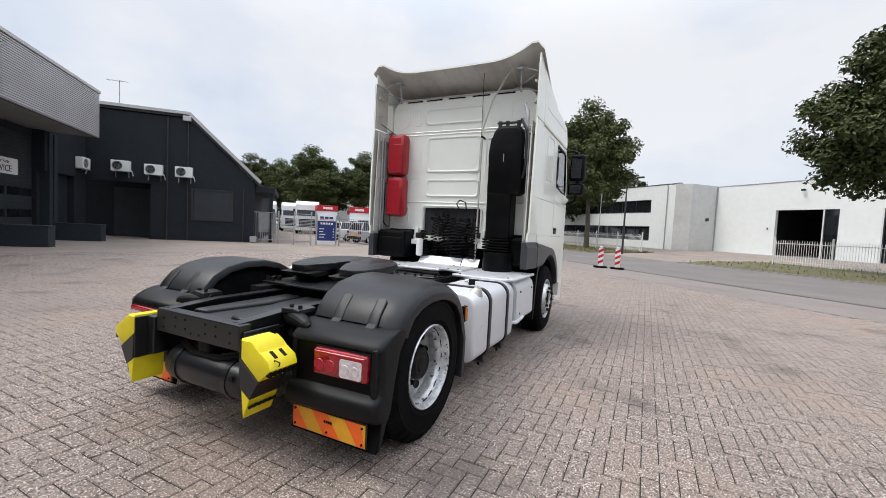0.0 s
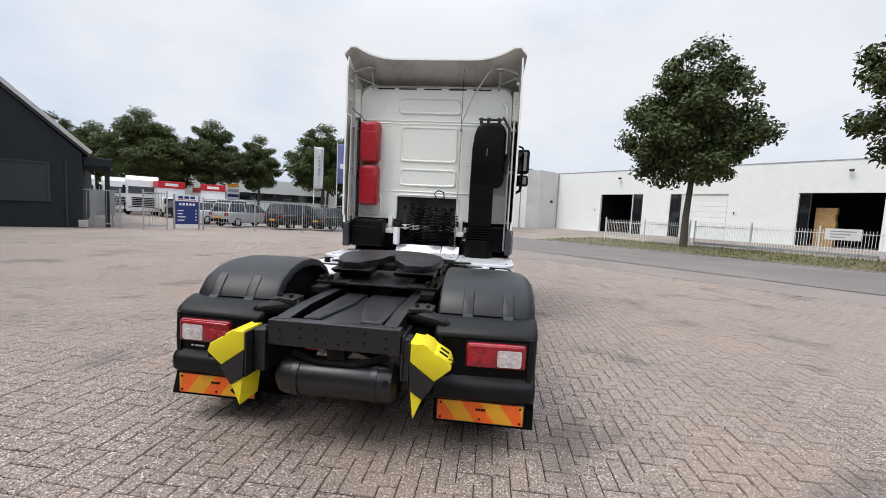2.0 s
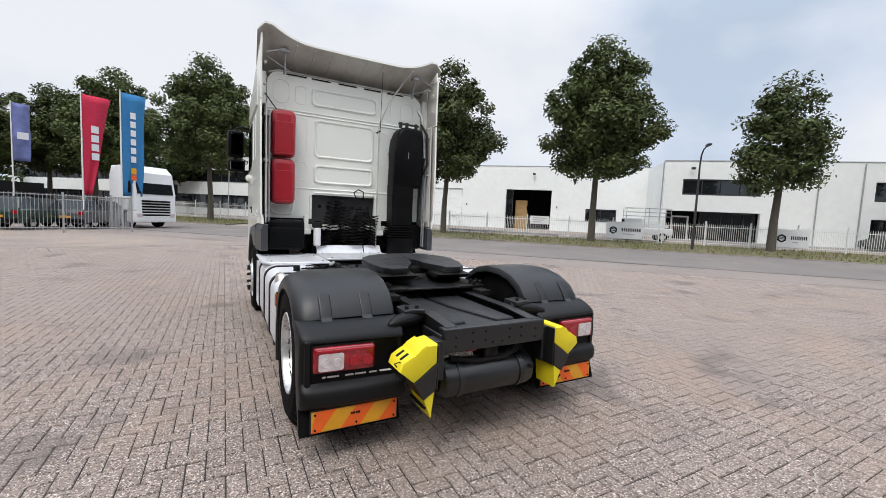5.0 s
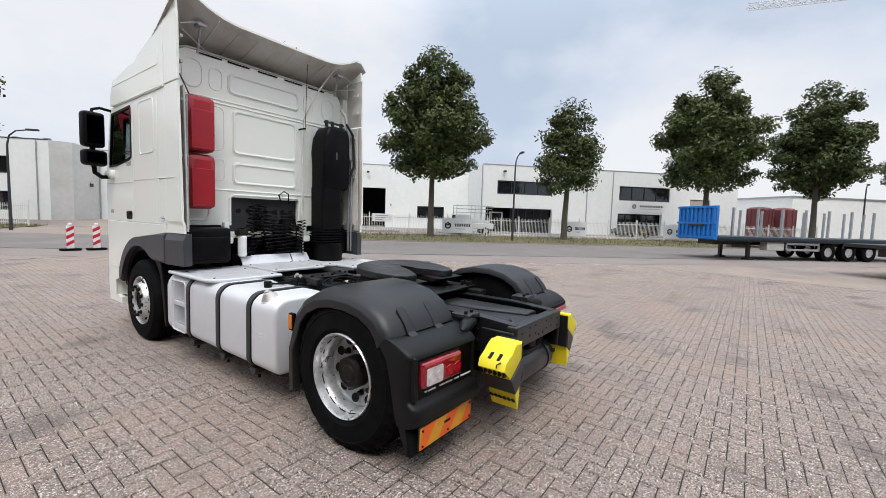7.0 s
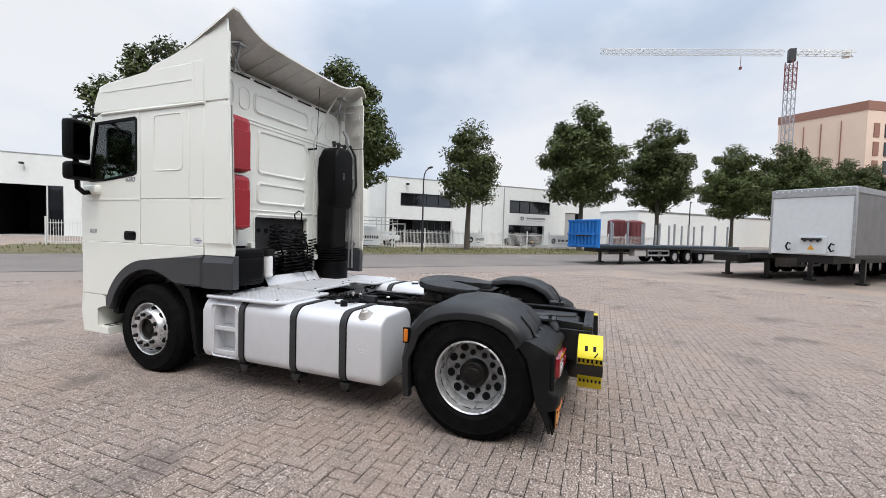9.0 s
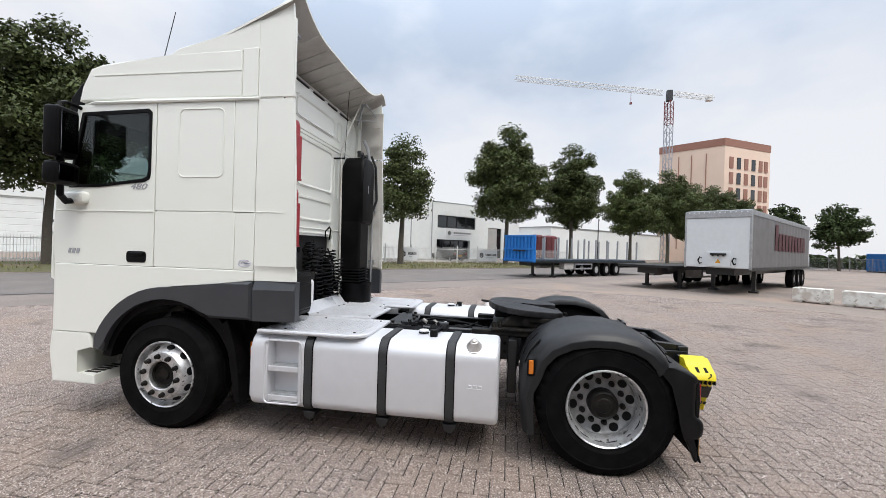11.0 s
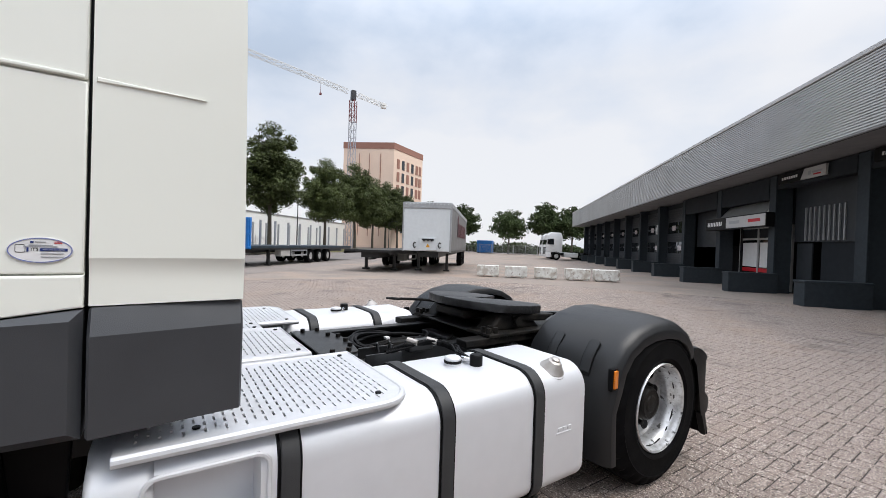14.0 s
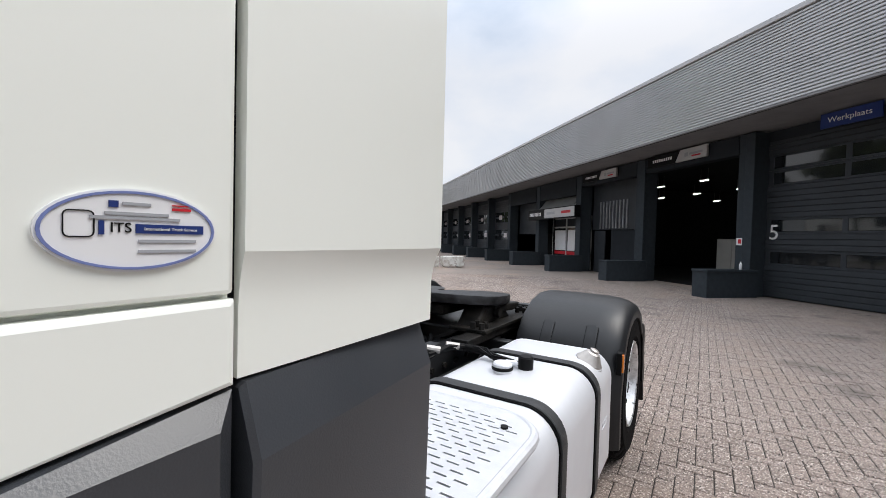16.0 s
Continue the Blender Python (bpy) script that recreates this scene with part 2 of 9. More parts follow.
roof_felt = material("dark_roof_felt", (0.05, 0.05, 0.052), 0.9, vary=0.15)
dark_glass = material("dark_window_glass", (0.012, 0.014, 0.016), 0.05, vary=0.05, spec=0.8)
frame_dark = material("dark_window_frame", (0.03, 0.03, 0.032), 0.5, vary=0.08)
# near-black tone stands in for the missing light inside halls and recesses
dim_tone_black = material("dim_toned_black", (0.018, 0.018, 0.019), 0.9, spec=0.1, vary=0.15)
lamp_white = material("fluorescent_tube", (1.0, 0.97, 0.92), 0.5, vary=0.0, emit=15.0)
fence_white = material("white_fence_paint", (0.7, 0.7, 0.68), 0.6, vary=0.06, stain=0.3, stain_scale=3, stain_colour=(0.5, 0.48, 0.44))
galvanised = material("galvanised_steel", (0.42, 0.43, 0.44), 0.5, 0.6, vary=0.12, scale=20, stain=0.3, stain_scale=3)
bark = material("tree_bark", (0.085, 0.072, 0.058), 0.95, vary=0.3, scale=14, bump=0.9, bump_scale=22, stain=0.4, stain_scale=4, stain_colour=(0.12, 0.13, 0.09))
leaf_mat = material("tree_leaves", (0.068, 0.087, 0.026), 0.6, vary=0.25, scale=0.9, island=0.38, per_object=0.14, spec=0.3)
far_leaf = material("distant_leaves", (0.050, 0.072, 0.026), 0.75, vary=0.25, scale=0.6, island=0.35, per_object=0.15, spec=0.2)
wood = material("pale_timber", (0.42, 0.26, 0.11), 0.7, vary=0.15, scale=9, stain=0.3)
blue_paint = material("blue_container_paint", (0.012, 0.17, 0.52), 0.5, vary=0.1, scale=5, stain=0.3, stain_scale=2, stain_colour=(0.02, 0.1, 0.3))
blue_frame = material("blue_trailer_frame", (0.02, 0.035, 0.05), 0.6, vary=0.15)
tarp_grey = material("grey_curtain_tarpaulin", (0.17, 0.165, 0.165), 0.6, vary=0.06, scale=3, bump=0.15, bump_scale=2.5, stain=0.2)
trailer_white = material("white_trailer_front", (0.66, 0.69, 0.7), 0.5, vary=0.03, stain=0.2, stain_scale=1.0, stain_colour=(0.55, 0.57, 0.58))
truck_white = material("white_truck_paint", (0.75, 0.76, 0.76), 0.3, vary=0.02, coat=0.3)
flag_red = material("red_flag_cloth", (0.56, 0.02, 0.06), 0.8, vary=0.08)
flag_blue = material("blue_flag_cloth", (0.03, 0.19, 0.42), 0.8, vary=0.08)
flag_white = material("white_flag_cloth", (0.6, 0.62, 0.62), 0.8, vary=0.06)
flag_photo = material("violet_flag_cloth", (0.16, 0.19, 0.4), 0.8, vary=0.3, scale=1.5)
crane_red = material("crane_red_paint", (0.17, 0.045, 0.05), 0.6, vary=0.1)
crane_grey = material("crane_grey_paint", (0.32, 0.33, 0.37), 0.6, vary=0.1)
apt_pink = material("apricot_tower_render", (0.78, 0.6, 0.48), 0.8, vary=0.03, stain=0.15, stain_scale=0.1)
apt_brown = material("brown_tower_parapet", (0.3, 0.15, 0.11), 0.8, vary=0.1)
CAR_PAINTS = {k: material("car_paint_" + k, c, 0.25, vary=0.03, coat=0.6, metal=0.1) for k, c in
              (("black", (0.012, 0.012, 0.014)), ("silver", (0.4, 0.41, 0.42)), ("green", (0.015, 0.04, 0.03)), ("grey", (0.1, 0.1, 0.11)), ("white", (0.7, 0.71, 0.72)), ("brown", (0.06, 0.05, 0.05)))}


def flecks(m, scale, colour, lo, hi, amount):
    """Scatters small grains of another colour over a material."""
    n, l = m.node_tree.nodes, m.node_tree.links
    b = n["Principled BSDF"]
    source = b.inputs["Base Color"].links[0].from_socket
    geo, tex = n.new("ShaderNodeNewGeometry"), n.new("ShaderNodeTexNoise")
    tex.inputs["Scale"].default_value, tex.inputs["Detail"].default_value, tex.inputs["Roughness"].default_value = scale, 2, 0.65
    l.new(geo.outputs["Position"], tex.inputs["Vector"])
    cut = n.new("ShaderNodeMapRange")
    cut.inputs["From Min"].default_value, cut.inputs["From Max"].default_value, cut.inputs["To Max"].default_value = lo, hi, amount
    l.new(tex.outputs["Fac"], cut.inputs["Value"])
    mix = n.new("ShaderNodeMix")
    mix.data_type = "RGBA"
    mix.inputs["B"].default_value = (*colour, 1)
    l.new(cut.outputs["Result"], mix.inputs["Factor"])
    l.new(source, mix.inputs["A"])
    l.new(mix.outputs["Result"], b.inputs["Base Color"])


flecks(klinker, 82, (0.66, 0.58, 0.52), 0.55, 0.63, 1.0)
flecks(klinker, 68, (0.030, 0.025, 0.023), 0.56, 0.65, 0.95)
flecks(far_paving, 16, (0.10, 0.085, 0.078), 0.58, 0.7, 0.6)
flecks(klinker, 0.55, (0.31, 0.228, 0.175), 0.50, 0.68, 0.42)
flecks(klinker, 0.9, (0.105, 0.088, 0.080), 0.58, 0.70, 0.6)
flecks(far_paving, 0.4, (0.34, 0.25, 0.19), 0.50, 0.66, 0.55)
flecks(far_paving, 0.16, (0.15, 0.13, 0.118), 0.56, 0.70, 0.6)
flecks(asphalt, 0.35, (0.22, 0.19, 0.17), 0.50, 0.68, 0.5)
flecks(barrier_white, 7, (0.22, 0.15, 0.11), 0.60, 0.66, 0.6)
flecks(barrier_white, 2.2, (0.42, 0.36, 0.30), 0.52, 0.64, 0.7)
flecks(rim_silver, 22, (0.05, 0.048, 0.045), 0.63, 0.68, 0.85)
flecks(rim_silver, 60, (0.25, 0.24, 0.22), 0.6, 0.72, 0.6)

# ---- mesh tools ----
TURN = radians(-43.0)
SITE = Matrix.Rotation(TURN, 4, "Z")


def site(s, n, z=0.0, turn=0.0):
    """A pose in the street's own axes: s along the road, n across it."""
    return SITE @ Matrix.Translation((s, n, z)) @ Matrix.Rotation(radians(turn), 4, "Z")


def rise(n):
    """The ground climbs gently beyond the yard towards the buildings across the road."""
    return 0.42 * min(max((n - 18) / 21, 0), 1)


def mesh_of(name, bm, mat, smooth=None):
    bmesh.ops.recalc_face_normals(bm, faces=bm.faces[:])
    me = bpy.data.meshes.new(name)
    bm.to_mesh(me)
    bm.free()
    for m in (mat if isinstance(mat, (list, tuple)) else (mat,)):
        me.materials.append(m)
    if smooth is not None:
        me.shade_smooth()
        me.set_sharp_from_angle(angle=radians(smooth))
    return me


def part(name, bm, mat, parent=None, label="", smooth=20):
    ob = new(name, mesh_of(name, bm, mat, smooth))
    if parent is not None:
        ob.parent = parent
    return tagged(ob, label) if label else ob


def thing(name, label, category, m=None, group="", kind=""):
    ob = new(name)
    ob.empty_display_size = 0.2
    if m is not None:
        ob.matrix_basis = m
    return tagged(ob, label, category, group, kind)


def structure(name, bm, mat, label="", m=None, smooth=35):
    ob = new(name, mesh_of(name, bm, mat, smooth))
    if m is not None:
        ob.matrix_basis = m
    return tagged(ob, label, kind="structure")


def box(bm, x0, x1, y0, y1, z0, z1, bevel=0.0, seg=2, m=None):
    vs = [bm.verts.new((x, y, z)) for z in (z0, z1) for y in (y0, y1) for x in (x0, x1)]
    fs = [bm.faces.new([vs[i] for i in f]) for f in ((0, 2, 3, 1), (4, 5, 7, 6), (0, 1, 5, 4), (2, 6, 7, 3), (0, 4, 6, 2), (1, 3, 7, 5))]
    if bevel:
        es = list({e for f in fs for e in f.edges})
        r = bmesh.ops.bevel(bm, geom=es, offset=bevel, segments=seg, affect="EDGES", profile=0.5)
        vs = list({v for f in r["faces"] for v in f.verts} | {v for v in vs if v.is_valid})
    if m is not None:
        bmesh.ops.transform(bm, matrix=m, verts=[v for v in vs if v.is_valid])
    return vs


def prism(bm, poly, a, b, axis="x", bevel=0.0, seg=2, m=None):
    """A polygon of pairs drawn across the axis and drawn out from a to b. axis x: pairs are (y, z); y: (x, z); z: (x, y)."""
    put = {"x": lambda p, d: (d, p[0], p[1]), "y": lambda p, d: (p[0], d, p[1]), "z": lambda p, d: (p[0], p[1], d)}[axis]
    lo, hi = [bm.verts.new(put(p, a)) for p in poly], [bm.verts.new(put(p, b)) for p in poly]
    n = len(poly)
    fs = [bm.faces.new(lo[::-1]), bm.faces.new(hi)] + [bm.faces.new((lo[i], lo[(i + 1) % n], hi[(i + 1) % n], hi[i])) for i in range(n)]
    vs = lo + hi
    if bevel:
        es = [e for f in fs[:2] for e in f.edges]
        r = bmesh.ops.bevel(bm, geom=es, offset=bevel, segments=seg, affect="EDGES", profile=0.5)
        vs = list({v for f in r["faces"] for v in f.verts} | {v for v in vs if v.is_valid})
    if m is not None:
        bmesh.ops.transform(bm, matrix=m, verts=[v for v in vs if v.is_valid])
    return vs


def tube(bm, pts, r, seg=8, closed=False):
    """A round bar through the points; r may be one radius or one for each point."""
    pts = [Vector(p) for p in pts]
    rs = r if isinstance(r, (list, tuple)) else [r] * len(pts)
    rings, side = [], None
    for i, p in enumerate(pts):
        d = (pts[(i + 1) % len(pts) if closed else min(i + 1, len(pts) - 1)] - pts[i - 1 if closed else max(i - 1, 0)])
        d = d.normalized() if d.length > 1e-9 else Vector((0, 0, 1))
        if side is None:
            side = d.orthogonal().normalized()
        side = side - d * side.dot(d)
        side = side.normalized() if side.length > 1e-6 else d.orthogonal().normalized()
        up = d.cross(side)
        rings.append([bm.verts.new(p + (side * math.cos(a) + up * math.sin(a)) * rs[i]) for a in (2 * math.pi * k / seg for k in range(seg))])
    for i in range(len(rings) if closed else len(rings) - 1):
        a, b = rings[i], rings[(i + 1) % len(rings)]
        for k in range(seg):
            bm.faces.new((a[k], a[(k + 1) % seg], b[(k + 1) % seg], b[k]))
    if not closed:
        bm.faces.new(rings[0][::-1])
        bm.faces.new(rings[-1])


def lathe(bm, profile, m=Matrix(), seg=32, close=False, caps=True):
    """Pairs (radius, height) turned about the z axis, then placed by m."""
    rings = []
    for r, h in profile:
        rings.append([bm.verts.new(m @ Vector((r * math.cos(a), r * math.sin(a), h))) for a in (2 * math.pi * k / seg for k in range(seg))])
    pairs = list(zip(rings, rings[1:])) + ([(rings[-1], rings[0])] if close else [])
    for a, b in pairs:
        for k in range(seg):
            bm.faces.new((a[k], a[(k + 1) % seg], b[(k + 1) % seg], b[k]))
    if not close and caps:
        for ring in (rings[0][::-1], rings[-1]):
            if len({tuple(v.co) for v in ring}) > 2:
                bm.faces.new(ring)


def cyl(bm, p0, p1, r, seg=20):
    tube(bm, [p0, p1], r, seg)


def writing(name, text, size, mat, parent, m, depth=0.002, label="", squeeze=1.0, shear=0.0):
    """Built-in font, laid in the local xy plane of m, centred."""
    c = bpy.data.curves.new(name, "FONT")
    c.body, c.size, c.extrude, c.align_x, c.align_y, c.shear = text, size, depth, "CENTER", "CENTER", shear
    tmp = bpy.data.objects.new(name, c)
    scene.collection.objects.link(tmp)
    dg = bpy.context.evaluated_depsgraph_get()
    me = bpy.data.meshes.new_from_object(tmp.evaluated_get(dg))
    bpy.data.objects.remove(tmp)
    me.materials.clear()
    me.materials.append(mat)
    ob = new(name, me)
    ob.parent = parent
    ob.matrix_basis = m @ Matrix.Diagonal((squeeze, 1, 1, 1))
    return tagged(ob, label) if label else ob


def arc(cx, cy, r, a0, a1, n):
    return [(cx + r * math.cos(radians(a0 + (a1 - a0) * i / n)), cy + r * math.sin(radians(a0 + (a1 - a0) * i / n))) for i in range(n + 1)]


def rounded(x0, x1, y0, y1, r, n=5):
    """A rectangle with round corners, as pairs."""
    return arc(x1 - r, y0 + r, r, -90, 0, n) + arc(x1 - r, y1 - r, r, 0, 90, n) + arc(x0 + r, y1 - r, r, 90, 180, n) + arc(x0 + r, y0 + r, r, 180, 270, n)

# ---- ground ----
def sheet(bm, s0, s1, n0, n1, z=0.0, ds=8.0, dn=2.0, bumpy=0.0):
    """A gently rising sheet in street axes."""
    ns, nn = max(1, int((s1 - s0) / ds)), max(1, int((n1 - n0) / dn))
    grid = [[bm.verts.new((s0 + (s1 - s0) * i / ns, n0 + (n1 - n0) * j / nn, rise(n0 + (n1 - n0) * j / nn) + z + random.uniform(-bumpy, bumpy)))
             for i in range(ns + 1)] for j in range(nn + 1)]
    for j in range(nn):
        for i in range(ns):
            bm.faces.new((grid[j][i], grid[j][i + 1], grid[j + 1][i + 1], grid[j + 1][i]))


bm = bmesh.new()
edges_n = [-900, -300, -100, -40, 12, 18, 22, 28, 34, 39, 60, 100, 300, 900]
edges_s = [-900, -300, -120, -60, -20, 20, 60, 120, 300, 900]
grid = [[bm.verts.new((s, n, rise(n) - 0.02)) for s in edges_s] for n in edges_n]
for j in range(len(edges_n) - 1):
    for i in range(len(edges_s) - 1):
        bm.faces.new((grid[j][i], grid[j][i + 1], grid[j + 1][i + 1], grid[j + 1][i]))
structure("ground", bm, far_paving, "broad worn paving reaching to the horizon", SITE.copy())

bm = bmesh.new()
sheet(bm, -140, 160, 14.0, 22.0, -0.008)
structure("road", bm, asphalt, "grey asphalt road between yard and verge", SITE.copy())
bm = bmesh.new()
sheet(bm, -140, 160, 11.2, 13.84, -0.012)
structure("road_edge_strip", bm, asphalt_old, "worn light asphalt strip beside the yard", SITE.copy())
bm = bmesh.new()
s = -60.0
while s < 60:
    w = random.uniform(1.5, 5)
    box(bm, s, s + w, 13.84 + random.uniform(-0.06, 0.06), 13.98 + random.uniform(-0.02, 0.12), -0.04, rise(14) - 0.012)
    s += w + random.uniform(0.0, 0.5)
structure("gutter_seam", bm, seam_dark, "dark broken gutter seam along the road", SITE.copy())
bm = bmesh.new()
sheet(bm, -15, 160, 22.0, 28.9, 0.03, 2.0, 0.6, 0.025)
sheet(bm, -140, -23, 22.0, 28.9, 0.03, 4.0, 1.0, 0.025)
structure("verge", bm, grass_ground, "grassy verge with bare soil under the trees", SITE.copy())
bm = bmesh.new()
for s0, s1 in ((-15, 160), (-140, -23)):
    box(bm, s0, s1, 21.85, 22.0, -0.02, rise(22) + 0.025, 0.01, 1)
structure("kerb", bm, asphalt_old, "low concrete kerb along the verge", SITE.copy())

verts, faces = [], []
rg = random.Random(5)
for _ in range(9000):
    s, n = rg.choice((rg.uniform(-15, 75), rg.uniform(-5, 40), rg.uniform(-45, -23))), rg.uniform(22.1, 28.8)
    h, w, a = rg.uniform(0.05, 0.2), rg.uniform(0.015, 0.05), rg.uniform(0, 6.28)
    z = rise(n) + 0.02
    dx, dy = math.cos(a) * w, math.sin(a) * w
    lx, ly = rg.uniform(-0.06, 0.06), rg.uniform(-0.06, 0.06)
    k = len(verts)
    verts += [(s - dx, n - dy, z), (s + dx, n + dy, z), (s + lx, n + ly, z + h)]
    faces.append((k, k + 1, k + 2))
me = bpy.data.meshes.new("grass_tufts")
me.from_pydata(verts, [], faces)
me.materials.append(grass_blade)
ob = new("grass_tufts", me)
ob.matrix_basis = SITE.copy()
tagged(ob, "patchy yellow-green grass tufts on the verge", "grass", kind="stuff")

# ---- the workshop, dark, along the yard ----
PITCH, COL0 = 4.45, 6.25
COLS = [COL0 + PITCH * k for k in range(-6, 13)]
FRONT, DOORS, FASCIA = -10.55, -11.05, -8.75
W_END = COLS[0] + 0.35
E_END = COLS[-1] + 0.4

shop = thing("workshop_building", "long dark workshop with grey corrugated fascia and bay doors", "building", SITE.copy(), kind="structure")
bm = bmesh.new()
# corrugated fascia: a zigzag section drawn along the building
prof, z = [], 4.88
while z < 6.76:
    prof += [(FASCIA, z), (FASCIA, z + 0.042), (FASCIA - 0.05, z + 0.050), (FASCIA - 0.05, z + 0.070)]
    z += 0.078
prof += [(FASCIA - 0.1, z), (FASCIA - 0.1, 4.88)]
prism(bm, prof, W_END, E_END, "x")
part("fascia", bm, corrugated, shop, "grey horizontally corrugated metal fascia", smooth=None)
bm = bmesh.new()
box(bm, W_END - 0.03, E_END + 0.03, FASCIA - 0.14, FASCIA + 0.04, z, z + 0.13, 0.01, 1)
part("coping", bm, trim_grey, shop, "pale metal coping")
bm = bmesh.new()
prism(bm, [(FASCIA - 0.01, 4.815), (FASCIA - 0.01, 4.876), (DOORS - 0.3, 4.97), (DOORS - 0.3, 4.90)], W_END, E_END, "x")
part("soffit", bm, soffit_mat, shop, "plain grey sloping soffit")
bm = bmesh.new()
prism(bm, [(FASCIA - 0.11, 4.81), (FASCIA - 0.11, 6.7), (-34, 6.9), (-34, 6.7), (-11.4, 5.2)], W_END + 0.02, E_END - 0.02, "x")
part("roof", bm, roof_felt, shop, smooth=None)
bm = bmesh.new()
box(bm, W_END, W_END + 0.25, -34, DOORS, -0.1, 6.5)
box(bm, E_END - 0.25, E_END, -34, DOORS, -0.1, 6.5)
box(bm, W_END, E_END, -34.2, -34, -0.1, 6.7)
box(bm, W_END, E_END, DOORS - 0.25, DOORS, 4.55, 4.85)
part("shell_wall", bm, dark_wall, shop)
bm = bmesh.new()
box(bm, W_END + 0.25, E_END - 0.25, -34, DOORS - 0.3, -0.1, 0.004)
part("hall_floor", bm, dim_tone_black, shop, "hall floor toned near black for the dim interior")
for c in COLS:
    bm = bmesh.new()
    box(bm, c - 0.1, c + 0.4, FRONT - 0.6, FRONT, -0.1, 4.84, 0.01, 1)
    box(bm, c - 0.14, c + 0.14, FRONT, FRONT + 0.06, -0.1, 4.8, 0.01, 1)
    part("column", bm, dark_brick, shop)
    bm = bmesh.new()
    lo, hi = (c - 0.36, c + 0.14) if c < 40 else (c - 0.3, c + 0.1)
    box(bm, lo, hi, FRONT, FASCIA + 0.02, -0.1, 0.76, 0.012, 1)
    box(bm, lo - 0.02, hi + 0.02, FRONT, FASCIA + 0.04, 0.72, 0.79, 0.012, 1)
    part("fin_wall", bm, dark_brick, shop, "low slate-painted brick fin wall")


def sectional_door(parent, s0, s1, window_rows, number=""):
    """A closed sectional door: panels, each with its own edges, and glazed rows."""
    door = part("bay_door", _slab(s0, s1, DOORS - 0.12, DOORS - 0.06, 0.0, 4.6), dark_door, parent, "closed anthracite sectional door")
    z, h = 0.02, 0.46
    k = 0
    while z < 4.4:
        if k in window_rows:
            n = 2
            w = (s1 - s0 - 0.2) / n
            for i in range(n):
                bm = bmesh.new()
                a = s0 + 0.1 + i * w
                box(bm, a + 0.06, a + w - 0.06, DOORS - 0.05, DOORS - 0.035, z + 0.06, z + h - 0.07, 0.01, 1)
                part("pane", bm, dark_glass, door)
            bm = bmesh.new()
            for i in range(n + 1):
                a = s0 + 0.1 + i * w
                box(bm, max(s0, a - 0.06), min(s1, a + 0.06), DOORS - 0.06, DOORS - 0.02, z, z + h - 0.015)
            box(bm, s0, s1, DOORS - 0.06, DOORS - 0.022, z, z + 0.06)
            box(bm, s0, s1, DOORS - 0.06, DOORS - 0.022, z + h - 0.07, z + h - 0.015)
            part("panel", bm, dark_door, door)
        else:
            bm = bmesh.new()
            for q in range(3):
                box(bm, s0, s1, DOORS - 0.06, DOORS - 0.02, z + q * h / 3, z + (q + 1) * h / 3 - 0.012, 0.008, 1)
            part("panel", bm, dark_door, door)
        z += h
        k += 1
    return door


def _slab(x0, x1, y0, y1, z0, z1, bevel=0.0):
    b = bmesh.new()
    box(b, x0, x1, y0, y1, z0, z1, bevel)
    return b


def upright(s, n, z, face=180):
    """A pose for writing on an upright face in street axes; face 180: read from the yard."""
    return Matrix.Translation((s, n, z)) @ Matrix.Rotation(radians(face), 4, "Z") @ Matrix.Rotation(radians(90), 4, "X")


def bay(k):
    c = COL0 + PITCH * k
    return c + 0.4, c + PITCH - 0.1


for k in range(-6, 12):
    a, b = bay(k)
    if k == 0:
        continue
    if k in (1, 2, 3):
        continue
    d = sectional_door(shop, a, b, (2, 4, 7, 8) if k == -1 else ((3, 4, 6, 7) if k > 3 else (2, 4)))
    if k == -1:
        writing("door_number", "5", 0.62, ink_white, d, upright(b - 0.25, DOORS - 0.01, 1.88))
    # every other pane is pale: its lit look is put into the colour
    if k >= 4:
        for i in range(3):
            for r in range(2):
                bm = bmesh.new()
                box(bm, a + 0.35 + i * 1.05, a + 0.35 + i * 1.05 + 0.6, DOORS - 0.03, DOORS - 0.012, 1.65 + r * 1.4, 2.0 + r * 1.4, 0.01, 1)
                part("pane", bm, clear_lens if (i + r) % 2 else dark_glass, d)
# transoms and shop signs above the bays
def letter_bars(name, count, width, height, mat, parent, s, n, z, face=1):
    """A word drawn as plain upright blocks, one for each letter. face 1: read from the yard; -1: from across the road."""
    w = width / count
    for i in range(count):
        b = bmesh.new()
        x = s - width / 2 + i * w
        prism(b, [(x + w * 0.24, z - height / 2), (x + w * 0.84, z - height / 2), (x + w * 0.72, z + height / 2), (x + w * 0.12, z + height / 2)], min(n, n + face * 0.004), max(n, n + face * 0.004), "y")
        part(name, b, mat, parent, smooth=None)


